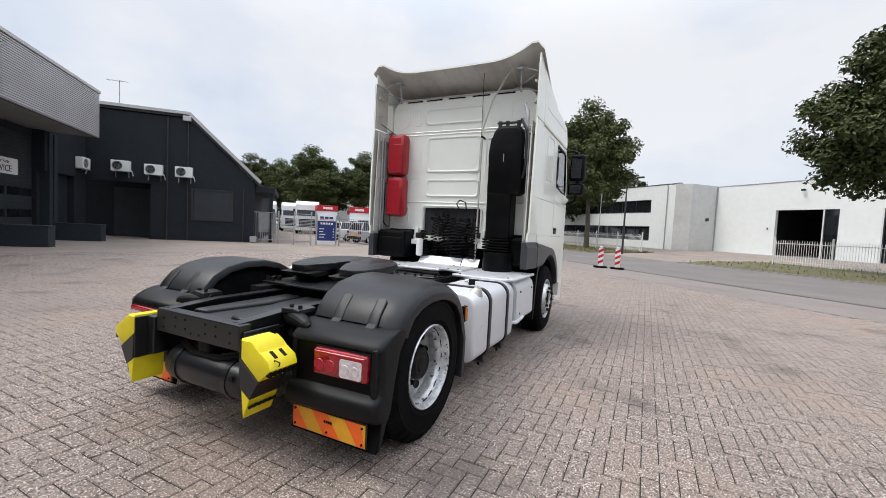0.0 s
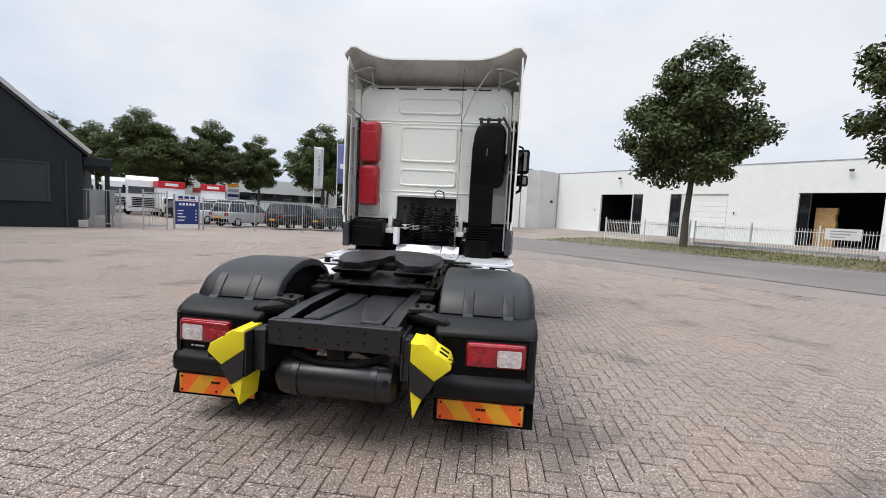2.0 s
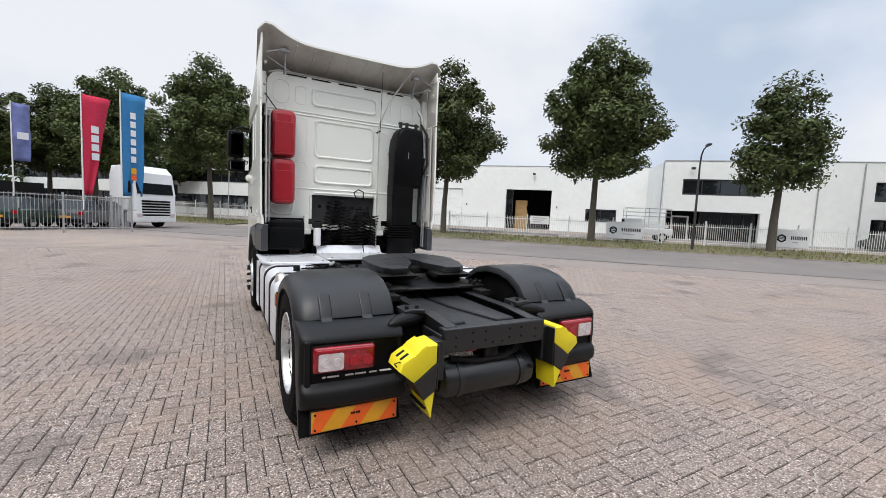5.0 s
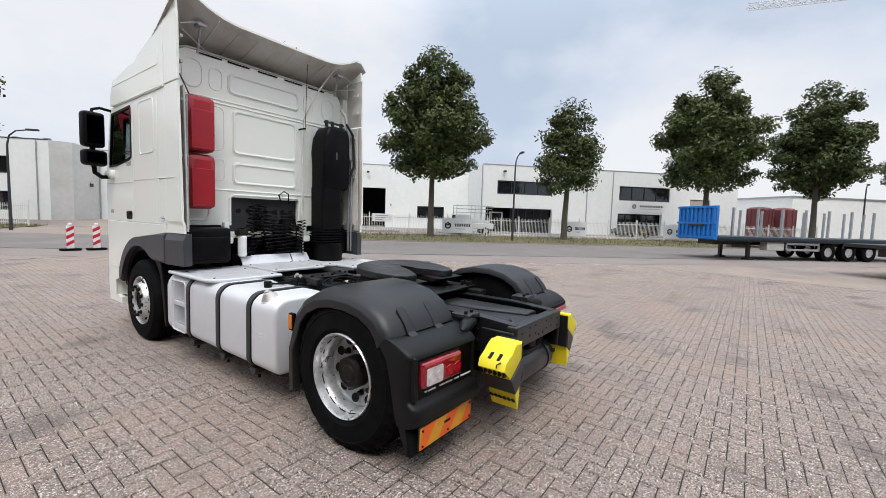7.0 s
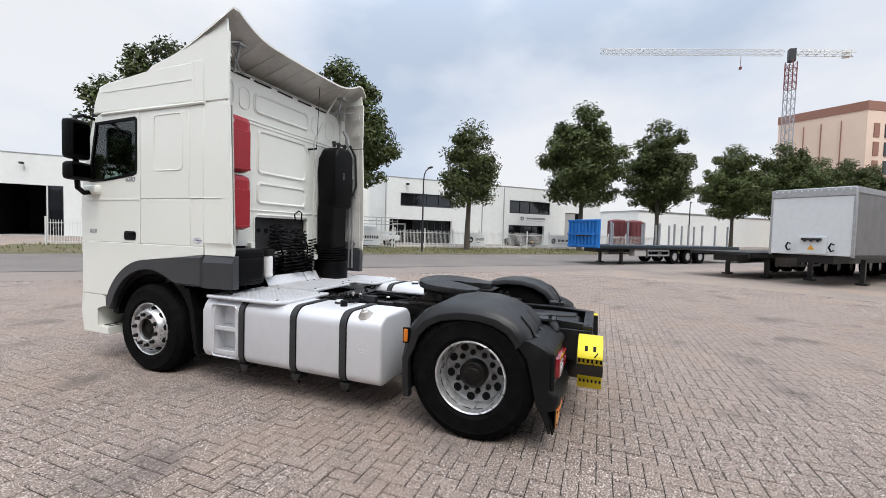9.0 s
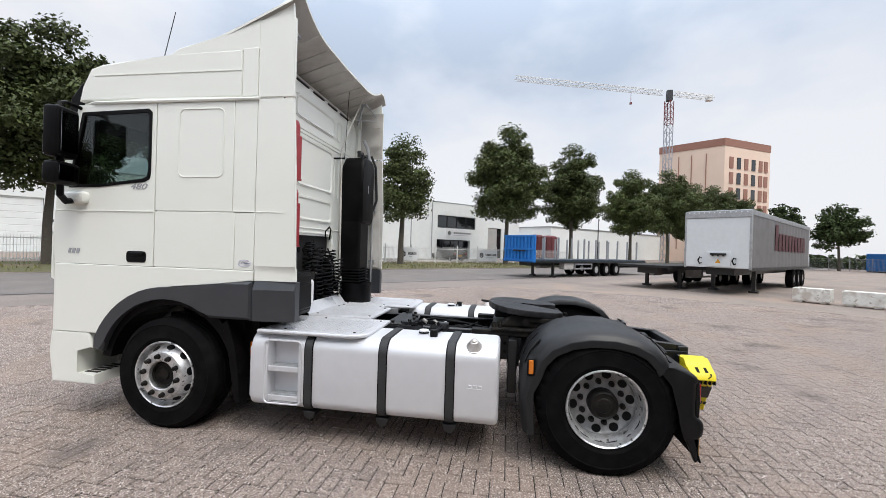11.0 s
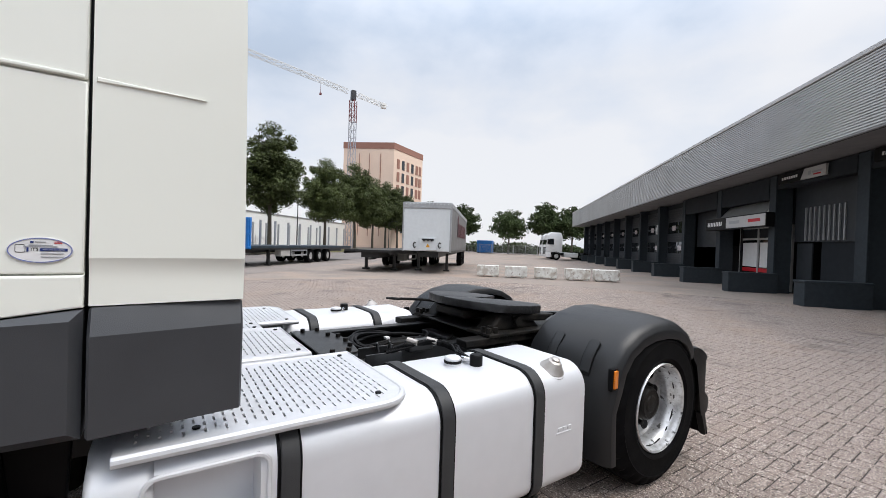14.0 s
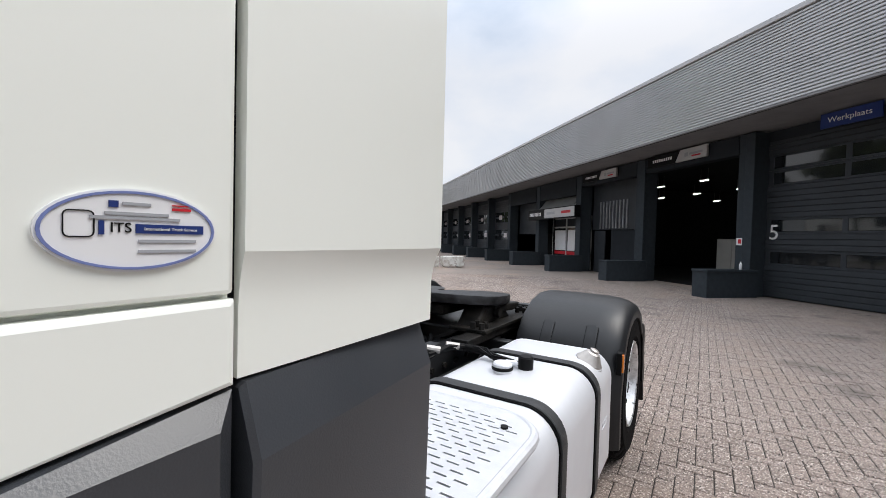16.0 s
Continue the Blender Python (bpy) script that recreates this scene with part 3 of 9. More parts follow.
def bay_sign(s0, s1, z0, z1, m_left, m_right, split=0.55):
    sign = thing("shop_sign", "black and pale fascia sign with white lettering over a bay", "sign", SITE.copy())
    mid_s = s1 - (s1 - s0) * split
    bm = bmesh.new()
    prism(bm, [(s1, z0), (s1, z1), (mid_s - 0.1, z1), (mid_s + 0.1, z0)], FRONT + 0.09, FRONT + 0.17, "y")
    part("dark_panel", bm, m_left, sign)
    bm = bmesh.new()
    prism(bm, [(mid_s + 0.1, z0), (mid_s - 0.1, z1), (s0, z1), (s0, z0)], FRONT + 0.09, FRONT + 0.165, "y")
    part("pale_panel", bm, m_right, sign)
    letter_bars("word_mark", 9, (s1 - mid_s) * 0.66, (z1 - z0) * 0.27, ink_white, sign, (s1 + mid_s) / 2, FRONT + 0.172, (z0 + z1) / 2)
    bm = bmesh.new()
    w = (mid_s - s0)
    box(bm, mid_s - 0.3 - w * 0.12, mid_s - 0.3, FRONT + 0.165, FRONT + 0.172, (z0 + z1) / 2 - 0.07, (z0 + z1) / 2 + 0.07)
    box(bm, s0 + w * 0.14, mid_s - 0.36 - w * 0.12, FRONT + 0.165, FRONT + 0.172, (z0 + z1) / 2 - 0.03, (z0 + z1) / 2 + 0.04)
    part("print_bar", bm, ink_grey, sign)
    bm = bmesh.new()
    box(bm, s0 + w * 0.2, s0 + w * 0.5, FRONT + 0.165, FRONT + 0.173, (z0 + z1) / 2 - 0.11, (z0 + z1) / 2 - 0.06)
    part("red_print_bar", bm, ink_red, sign)
    return sign


# right-hand panels take grey for white, standing in for the soffit's shade
a0, b0 = bay(0)
bay_sign(a0 + 1.0, b0 - 0.3, 4.40, 4.80, ink_shade_black, trim_grey)
a1, b1 = bay(1)
bay_sign(a1 + 1.1, b1 - 0.3, 4.38, 4.76, ink_shade_black, trim_grey)
am, bmm = bay(-1)
sign = thing("workshop_sign", "dark blue sign reading Werkplaats above a bay door", "sign", SITE.copy())
part("board", _slab(bmm - 2.92, bmm - 1.7, FRONT + 0.02, FRONT + 0.06, 4.46, 4.82), ink_blue, sign)
writing("lettering", "Werkplaats", 0.19, ink_white, sign, upright(bmm - 2.3, FRONT + 0.065, 4.64))
bm = bmesh.new()
for k in (0, 1, 2, 3):
    a, b = bay(k)
    box(bm, a, b, FRONT - 0.35, FRONT + 0.02, 4.25 if k < 2 else 3.9, 4.82)
part("lintel", bm, dark_wall, shop)

# the open hall behind the first bay; its dimness is put into the colour
hall = thing("hall_partition", "inner walls of the open workshop hall, toned near black for dimness", "wall", SITE.copy(), kind="structure")
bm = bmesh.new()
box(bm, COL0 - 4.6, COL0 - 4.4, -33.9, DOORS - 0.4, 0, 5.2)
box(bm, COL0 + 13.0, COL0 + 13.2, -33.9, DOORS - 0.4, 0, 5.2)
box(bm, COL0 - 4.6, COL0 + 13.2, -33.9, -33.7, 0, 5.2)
part("inner_wall", bm, dim_tone_black, hall)
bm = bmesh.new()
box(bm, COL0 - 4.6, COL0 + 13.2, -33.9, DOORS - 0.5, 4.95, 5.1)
part("inner_ceiling", bm, dim_tone_black, hall)
tube_proto = None
for i in range(6):
    for j in range(6):
        s, n = COL0 - 2.4 + i * 2.5 + (j % 2) * 0.9, -14.2 - j * 3.1
        m = SITE @ Matrix.Translation((s, n, 4.30 - 0.10 * (j % 3))) @ Matrix.Diagonal((0.72, 0.8, 0.8, 1))
        if tube_proto is None:
            tube_proto = thing("tube_light", "white fluorescent tube light hung in the hall", "lamp", m, "tube lights in the hall")
            part("housing", _slab(-0.42, 0.42, -0.06, 0.06, 0.03, 0.08, 0.01), trim_grey, tube_proto)
            bm = bmesh.new()
            cyl(bm, (-0.4, 0, 0.0), (0.4, 0, 0.0), 0.022, 8)
            part("tube", bm, lamp_white, tube_proto)
            for hx in (-0.35, 0.35):
                bm = bmesh.new()
                cyl(bm, (hx, 0, 0.08), (hx, 0, 0.82), 0.008, 5)
                part("hanger", bm, galvanised, tube_proto)
        else:
            copy_thing(tube_proto, m)
cab_ = thing("tool_cabinet", "pale steel tool cabinet standing in the hall", "cabinet", SITE @ Matrix.Translation((b0 - 0.7, -14.5, 0)))
part("body", _slab(-0.7, 0.7, -0.3, 0.3, 0.05, 1.75, 0.02), concrete, cab_)
for i in (-0.34, 0.34):
    part("door", _slab(i - 0.32, i + 0.32, 0.3, 0.32, 0.1, 1.7, 0.008), wall_grey, cab_)
bench = thing("work_bench", "cluttered steel work bench in the hall", "bench", SITE @ Matrix.Translation((a0 + 1.6, -17.5, 0)))
part("top", _slab(-1.4, 1.4, -0.4, 0.4, 0.85, 0.92, 0.01), dirty_metal, bench)
for x in (-1.25, 1.25):
    for y in (-0.32, 0.32):
        part("leg", _slab(x - 0.04, x + 0.04, y - 0.04, y + 0.04, 0, 0.85), dirty_metal, bench)
crate = thing("yellow_machine", "small yellow machine on the hall floor", "machine", SITE @ Matrix.Translation((a0 + 2.4, -14.2, 0)))
part("body", _slab(-0.35, 0.35, -0.3, 0.3, 0.1, 0.7, 0.06), stripe_yellow, crate)
part("base", _slab(-0.4, 0.4, -0.35, 0.35, 0.0, 0.1, 0.02), black_metal, crate)

# second bay: raised shutter with light fins and a dark lower screen
shutter = part("raised_shutter", _slab(a1, b1, DOORS - 0.3, DOORS - 0.2, 2.1, 4.6), dark_door, shop, "partly raised dark shutter with pale upright fins")
for i in range(9):
    part("fin", _slab(a1 + 1.35 + i * 0.24, a1 + 1.40 + i * 0.24, DOORS - 0.2, DOORS - 0.15, 2.15, 3.45), galvanised, shutter)
part("screen", _slab(a1, a1 + 2.6, DOORS - 0.35, DOORS - 0.3, 0.0, 2.1), dark_wall, shop)
part("inner_door", _slab(b1 - 0.95, b1 - 0.1, DOORS - 0.3, DOORS - 0.24, 0.0, 2.05, 0.01), dark_door, shop)
# third bay: the glazed entrance under a projecting sign
a2, b2 = bay(2)
entr = part("entrance", _slab(a2, b2, DOORS - 0.5, DOORS - 0.45, 2.35, 4.6), dark_wall, shop, "glazed shop entrance under a sloping canopy")
bm = bmesh.new()
for x in (a2, a2 + 1.2, a2 + 2.35, b2 - 0.08):
    box(bm, x, x + 0.08, DOORS - 0.5, DOORS - 0.4, 0.0, 2.85)
for zz in (0.0, 2.25, 2.78):
    box(bm, a2, b2, DOORS - 0.49, DOORS - 0.41, zz, zz + 0.09)
part("frame", bm, trim_grey, entr, "pale aluminium entrance frame")
for x0, x1 in ((a2 + 0.08, a2 + 1.2), (a2 + 1.28, a2 + 2.35), (a2 + 2.43, b2 - 0.08)):
    part("pane", _slab(x0, x1, DOORS - 0.46, DOORS - 0.45, 0.09, 2.25), dark_glass, entr)
    part("poster", _slab(x0 + 0.08, x1 - 0.08, DOORS - 0.445, DOORS - 0.44, 0.95, 2.12), ink_white, entr, "white poster behind the glass")
part("red_band", _slab(a2 + 0.08, b2 - 0.08, DOORS - 0.438, DOORS - 0.432, 0.72, 0.9), ink_red, entr)
bm = bmesh.new()
prism(bm, [(DOORS - 0.45, 2.9), (FRONT + 0.3, 3.2), (FRONT + 0.1, 3.36), (DOORS - 0.45, 4.6)], a2 + 0.1, b2 - 0.1, "x")
part("canopy_roof", bm, canopy_sheet, entr, "sloping tinted canopy glazing", smooth=None)
bm = bmesh.new()
tube(bm, [(a2 + 0.1, FRONT + 0.12, 3.2), (a2 + 0.1, DOORS - 0.3, 4.45)], 0.04, 6)
part("canopy_rail", bm, trim_grey, entr)
sg = thing("entrance_sign", "black and pale sign box over the glazed entrance", "sign", SITE.copy())
part("box", _slab(a2 - 0.6, b2 + 0.7, FRONT + 0.1, FRONT + 0.42, 2.72, 3.32, 0.02), ink_shade_black, sg)
part("pale_face", _slab(a2 - 0.55, (a2 + b2) / 2 + 0.6, FRONT + 0.42, FRONT + 0.43, 2.77, 3.27), trim_grey, sg)
letter_bars("word_mark", 9, 1.5, 0.2, ink_white, sg, b2 - 0.22, FRONT + 0.421, 3.02)
bm = bmesh.new()
box(bm, a2 + 1.4, a2 + 2.3, FRONT + 0.43, FRONT + 0.436, 2.96, 3.10)
part("print_bar", bm, ink_grey, sg)
part("red_print_bar", _slab(a2 - 0.2, a2 + 0.7, FRONT + 0.43, FRONT + 0.436, 2.96, 3.10), ink_red, sg)
# fourth bay: dark opening with a fin screen; its dimness is near-black colour
a3, b3 = bay(3)
part("raised_shutter", _slab(a3, b3, DOORS - 0.3, DOORS - 0.2, 1.9, 4.3), dark_door, shop)
part("screen", _slab(a3, b3, -13.0, -12.9, 0.0, 2.0), dim_tone_black, shop)
# door sign on the far left bay
asv, bsv = bay(-6)
sv = thing("service_sign", "white sign reading Trailer Parts SERVICE on a dark door", "sign", SITE.copy())
part("board", _slab(asv + 1.3, asv + 3.4, DOORS + 0.0, DOORS + 0.03, 2.75, 3.4), ink_white, sv)
writing("heading", "Trailer Parts", 0.2, ink_shade_black, sv, upright(asv + 2.35, DOORS + 0.034, 3.24))
writing("lettering", "SERVICE", 0.36, ink_shade_black, sv, upright(asv + 2.35, DOORS + 0.034, 2.96))
nb = thing("notice_card", "small white and red notice on a column", "notice", SITE.copy())
part("card", _slab(COL0 + 0.18, COL0 + 0.5 - 0.14, FRONT + 0.0, FRONT + 0.012, 1.5, 1.72), ink_white, nb)
part("red_flash", _slab(COL0 + 0.2, COL0 + 0.3, FRONT + 0.012, FRONT + 0.016, 1.55, 1.68), ink_red, nb)
bt = thing("spray_bottle", "small pale bottle standing on a fin wall", "bottle", SITE @ Matrix.Translation((COL0 - 0.1, FRONT + 0.35, 0.79)))
bm = bmesh.new()
lathe(bm, [(0.035, 0), (0.04, 0.02), (0.04, 0.15), (0.015, 0.19), (0.015, 0.23)], seg=12)
part("body", bm, ink_white, bt)

# ---- the lower dark building with the sloping gable ----
GABLE = -23.6
low = thing("dark_gable_building", "dark grey building with a steep sloping gable roof", "building", SITE.copy(), kind="structure")
prof = [(-2.4, -0.1), (-2.4, 3.6), (-5.95, 7.0), (-10.6, 7.0), (-10.6, -0.1)]
bm = bmesh.new()
prism(bm, [(-2.42, -0.1), (-2.42, 3.55), (-5.9, 6.9), (-10.6, 6.9), (-10.6, 3.1), (-7.7, 3.1), (-7.7, -0.1)], GABLE - 0.3, GABLE, "x")
part("gable_wall", bm, dark_wall, low, smooth=None)
bm = bmesh.new()
prism(bm, [(-2.44, -0.1), (-2.44, 3.5), (-5.9, 6.8), (-24, 6.8), (-24, -0.1)], GABLE - 22, GABLE - 2.5, "x")
box(bm, GABLE - 2.5, GABLE - 0.3, -7.8, -7.6, -0.1, 6.8)
box(bm, GABLE - 2.5, GABLE - 0.3, -2.7, -2.44, -0.1, 3.5)
part("rear_block", bm, dark_wall, low, smooth=None)
bm = bmesh.new()
prism(bm, [(-2.2, 3.45), (-2.15, 3.62), (-5.85, 7.12), (-24, 7.12), (-24, 6.95), (-5.95, 6.95)], GABLE - 22, GABLE + 0.12, "x")
part("roof", bm, roof_felt, low, smooth=None)
bm = bmesh.new()
prism(bm, [(-2.12, 3.52), (-2.02, 3.66), (-5.8, 7.24), (-10.7, 7.24), (-10.7, 7.08), (-5.88, 7.08)], GABLE + 0.1, GABLE + 0.2, "x")
part("verge_trim", bm, trim_grey, low, "white metal verge trim", smooth=None)
bm = bmesh.new()
box(bm, GABLE, W_END + 0.3, -11.3, -10.62, 3.1, 7.0)
box(bm, GABLE, GABLE + 1.2, -11.3, -10.62, -0.1, 3.1)
box(bm, GABLE + 1.2, W_END + 0.3, -11.3, -10.9, -0.1, 3.1)
part("link_wall", bm, dark_wall, low)
bm = bmesh.new()
box(bm, GABLE - 0.06, GABLE + 0.03, -5.6, -3.65, 1.2, 2.95, 0.01, 1)
part("shutter", bm, dark_door, low, "closed dark roller shutter")
bm = bmesh.new()
for z in (1.2, 2.95):
    box(bm, GABLE, GABLE + 0.06, -5.7, -3.55, z - 0.04, z + 0.04)
for n in (-5.66, -3.6):
    box(bm, GABLE, GABLE + 0.06, n - 0.05, n + 0.05, 1.2, 2.95)
part("shutter_frame", bm, frame_dark, low)
bm = bmesh.new()
for n in (-6.9, -5.9, -3.0):
    cyl(bm, (GABLE + 0.05, n, 0), (GABLE + 0.05, n, 3.2 if n > -4 else 6.9), 0.04, 8)
part("drain_pipe", bm, frame_dark, low)
bm = bmesh.new()
box(bm, GABLE - 6, GABLE - 0.1, -2.4, -1.3, 3.0, 3.4, 0.03, 1)
part("side_canopy", bm, dark_wall, low, "dark canopy along the side")
part("canopy_post", _slab(GABLE - 0.5, GABLE - 0.3, -1.6, -1.4, 0, 3.0), dark_wall, low)
part("white_plinth", _slab(GABLE - 0.1, GABLE + 0.25, -2.6, -2.25, 0, 0.35, 0.02), concrete, low)
part("recess_door", _slab(GABLE - 2.5, GABLE - 2.44, -10.2, -7.9, 0, 2.9, 0.01), dark_door, low)
bm = bmesh.new()
box(bm, GABLE + 0.02, GABLE + 0.25, -6.15, -5.75, 6.72, 7.0, 0.02, 1)
part("flood_lamp", bm, trim_grey, low, "square flood lamp at the ridge")


def air_conditioner():
    ac = thing("air_conditioner", "off-white outdoor air conditioner on wall brackets", "air conditioner", group="air conditioners on the dark wall")
    part("case", _slab(0, 0.32, -0.42, 0.42, 0, 0.58, 0.03), wall_white, ac)
    bm = bmesh.new()
    lathe(bm, [(0.24, 0), (0.24, 0.02), (0.22, 0.02), (0.22, 0.0)], Matrix.Translation((0.32, -0.12, 0.29)) @ Matrix.Rotation(radians(90), 4, "Y"), 24, True)
    for r in (0.06, 0.12, 0.18):
        lathe(bm, [(r, 0.005), (r + 0.012, 0.005), (r + 0.012, 0.018), (r, 0.018)], Matrix.Translation((0.32, -0.12, 0.29)) @ Matrix.Rotation(radians(90), 4, "Y"), 20, True)
    part("fan_grille", bm, ink_grey, ac)
    bm = bmesh.new()
    cyl(bm, (0.321, -0.12, 0.29), (0.326, -0.12, 0.29), 0.22, 24)
    part("fan_opening", bm, ink_shade_black, ac)
    for y in (-0.3, 0.3):
        bm = bmesh.new()
        box(bm, -0.05, 0.36, y - 0.02, y + 0.02, -0.04, 0.0)
        box(bm, -0.05, -0.02, y - 0.02, y + 0.02, -0.3, 0.0)
        part("bracket", bm, galvanised, ac)
    bm = bmesh.new()
    tube(bm, [(0.2, 0.42, 0.12), (0.16, 0.5, 0.02), (0.05, 0.52, -0.2)], 0.025, 6)
    part("hose", bm, wall_white, ac)
    return ac


ac = air_conditioner()
ac.matrix_basis = SITE @ Matrix.Translation((GABLE + 0.05, -9.0, 3.62))
for n in (-7.5, -6.05):
    copy_thing(ac, SITE @ Matrix.Translation((GABLE + 0.05, n, 3.55)))
copy_thing(ac, SITE @ Matrix.Translation((GABLE + 0.75, -10.6, 3.55)) @ Matrix.Rotation(radians(90), 4, "Z"))
bm = bmesh.new()
ant = thing("roof_aerial", "thin television aerial on a mast", "aerial", SITE @ Matrix.Translation((GABLE - 0.4, -9.3, 7.1)))
cyl(bm, (0, 0, 0), (0, 0, 1.5), 0.02, 6)
part("mast", bm, galvanised, ant)
bm = bmesh.new()
cyl(bm, (0, -0.6, 1.45), (0, 0.4, 1.45), 0.012, 5)
for y in (-0.5, -0.3, -0.1, 0.1, 0.3):
    cyl(bm, (-0.18, y, 1.45), (0.18, y, 1.45), 0.008, 4)
part("dipoles", bm, galvanised, ant)

# ---- across the road: the white halls and the offices ----
G = 0.42


def wall_with_openings(bm, s0, s1, z0, z1, n0, n1, holes):
    """A wall with thickness and rectangular openings that go through it. holes: (s0, s1, z0, z1)."""
    cuts = sorted({s0, s1, *[h[0] for h in holes], *[h[1] for h in holes]})
    for a, b in zip(cuts, cuts[1:]):
        zs = [z0]
        for h in sorted((h for h in holes if h[0] <= a + 1e-6 and h[1] >= b - 1e-6), key=lambda h: h[2]):
            zs += [h[2], h[3]]
        zs.append(z1)
        for lo, hi in zip(zs[::2], zs[1::2]):
            if hi - lo > 1e-4:
                box(bm, a, b, n0, n1, lo, hi)
    bmesh.ops.remove_doubles(bm, verts=bm.verts[:], dist=1e-4)


def glazing(parent, s0, s1, z0, z1, n, bars, name="window"):
    w = part(name, _slab(s0, s1, n + 0.1, n + 0.13, z0, z1), dark_glass, parent)
    bm = bmesh.new()
    t = 0.06
    box(bm, s0, s1, n + 0.02, n + 0.1, z0, z0 + t)
    box(bm, s0, s1, n + 0.02, n + 0.1, z1 - t, z1)
    for i in range(bars + 1):
        x = s0 + (s1 - s0 - t) * i / bars
        box(bm, x, x + t, n + 0.018, n + 0.102, z0, z1)
    part("frame", bm, frame_dark, w)
    bm = bmesh.new()
    box(bm, s0 - 0.04, s1 + 0.04, n - 0.05, n + 0.1, z0 - 0.06, z0 - 0.002)
    part("sill", bm, frame_dark, w)
    return w


halls = thing("white_industrial_hall", "long white industrial hall with roller doors", "building", SITE.copy(), kind="structure")
M = 41.5
bm = bmesh.new()
doors = [(-21.5, -16.8, G, 4.6), (-14.2, -9.25, G, 4.6), (-4.45, 0.4, G, 4.65), (3.9, 6.9, 1.55, 2.85)]
wall_with_openings(bm, -27.2, 9.8, -0.1, 7.1, M, M + 0.35, doors)
part("front_wall", bm, wall_white, halls, smooth=None)
bm = bmesh.new()
box(bm, -27.2, 9.8, M + 18, M + 18.3, -0.1, 7.1)
box(bm, -27.2, -26.9, M + 0.35, M + 18, -0.1, 7.1)
part("rear_wall", bm, wall_white, halls)
part("roof", _slab(-27.2, 9.8, M + 0.36, M + 18, 6.75, 6.95), roof_felt, halls)
part("hall_floor", _slab(-27.2, 9.8, M - 1.5, M + 18, 0.2, G + 0.01), concrete, halls)
part("coping", _slab(-27.25, 9.8, M - 0.03, M + 0.4, 7.1, 7.18), galvanised, halls, "thin grey metal coping")
# added backing and dividers; near-black colour carries the doorways' darkness
part("dim_back", _slab(-26.8, 9.7, M + 8, M + 8.1, G, 6.7), dim_tone_black, halls, "near-black backing added deep in the hall for its dimness")
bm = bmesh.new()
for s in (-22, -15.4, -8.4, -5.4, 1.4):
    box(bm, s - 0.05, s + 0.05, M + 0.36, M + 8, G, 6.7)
part("partition", bm, dim_tone_black, halls)
for s0, s1 in ((-17.9, -16.8), (-14.2, -13.1), (-4.45, -3.6)):
    w = glazing(halls, s0 + 0.1, s1, G, 4.6, M, 1, "door_sidelight")
    part("jamb", _slab(s0 if s0 > -14 or s0 == -17.9 else s0, s0 + 0.1, M, M + 0.3, G, 4.6), fence_white, halls)
bm = bmesh.new()
z = G
while z < 4.55:
    box(bm, -13.0, -9.3, M + 0.12, M + 0.2, z, min(z + 0.5, 4.59), 0.02, 1)
    z += 0.505
part("white_roller_door", bm, wall_white, halls, "closed white sectional door")
part("jamb", _slab(-13.1, -13.0, M + 0.02, M + 0.3, G, 4.59), fence_white, halls)
glazing(halls, 3.95, 6.85, 1.6, 2.8, M + 0.05, 2)
stack = thing("timber_stack", "tall stack of pale timber in the doorway", "timber", SITE.copy())
for i in range(6):
    part("bundle", _slab(-3.4, -2.2 + 0.06 * (i % 2), M + 1.0, M + 2.2, G + i * 0.52, G + 0.515 + i * 0.52, 0.02), wood, stack)
for i, s in enumerate((-22.1, -8.7, 1.0)):
    p = thing("number_plate_board", "small white board beside a roller door", "sign", SITE.copy(), "boards beside the doors")
    part("board", _slab(s - 0.22, s + 0.22, M - 0.03, M - 0.004, 2.7, 3.05, 0.01), ink_white, p)
    part("print_bar", _slab(s - 0.05, s + 0.05, M - 0.036, M - 0.03, 2.77, 2.98), ink_shade_black, p)
for s in (-19.3, -1.5, -11.3, 11.6):
    wl_ = thing("wall_lamp", "small grey flood lamp on a wall arm", "lamp", SITE @ Matrix.Translation((s, M if s < 10 else 35.0, 6.3)), "wall lamps")
    bm = bmesh.new()
    box(bm, -0.14, 0.14, -0.45, -0.2, -0.1, 0.08, 0.02, 1)
    part("head", bm, frame_dark, wl_)
    bm = bmesh.new()
    cyl(bm, (0, 0, 0.05), (0, -0.25, 0.02), 0.025, 6)
    part("arm", bm, galvanised, wl_)

# the projecting grey block and the long window bands beyond
block = thing("grey_office_block", "grey rendered block with long dark window bands", "building", SITE.copy(), kind="structure")
bm = bmesh.new()
wall_with_openings(bm, -75, -28.4, -0.1, 7.2, 37.0, 37.35, [(-74, -31.4, 4.3, 5.7), (-74, -31.4, 1.2, 2.75)])
part("front_wall", bm, wall_white, block, smooth=None)
bm = bmesh.new()
prism(bm, [(-28.4, 37.0), (-27.2, 37.9), (-27.2, 55), (-28.4, 55)], -0.1, 7.2, "z")
box(bm, -75, -28.4, 54, 54.3, -0.1, 7.2)
part("side_wall", bm, wall_grey, block, smooth=None)
part("roof", _slab(-75, -28.3, 37.3, 54, 6.8, 7.0), roof_felt, block)
part("coping", _slab(-75, -28.4, 36.97, 37.4, 7.2, 7.28), frame_dark, block)
for z0, z1 in ((4.3, 5.7), (1.2, 2.75)):
    for i in range(4):
        a = -74 + i * 10.65
        glazing(block, a, a + 10.6, z0, z1, 37.05, 5)
bm = bmesh.new()
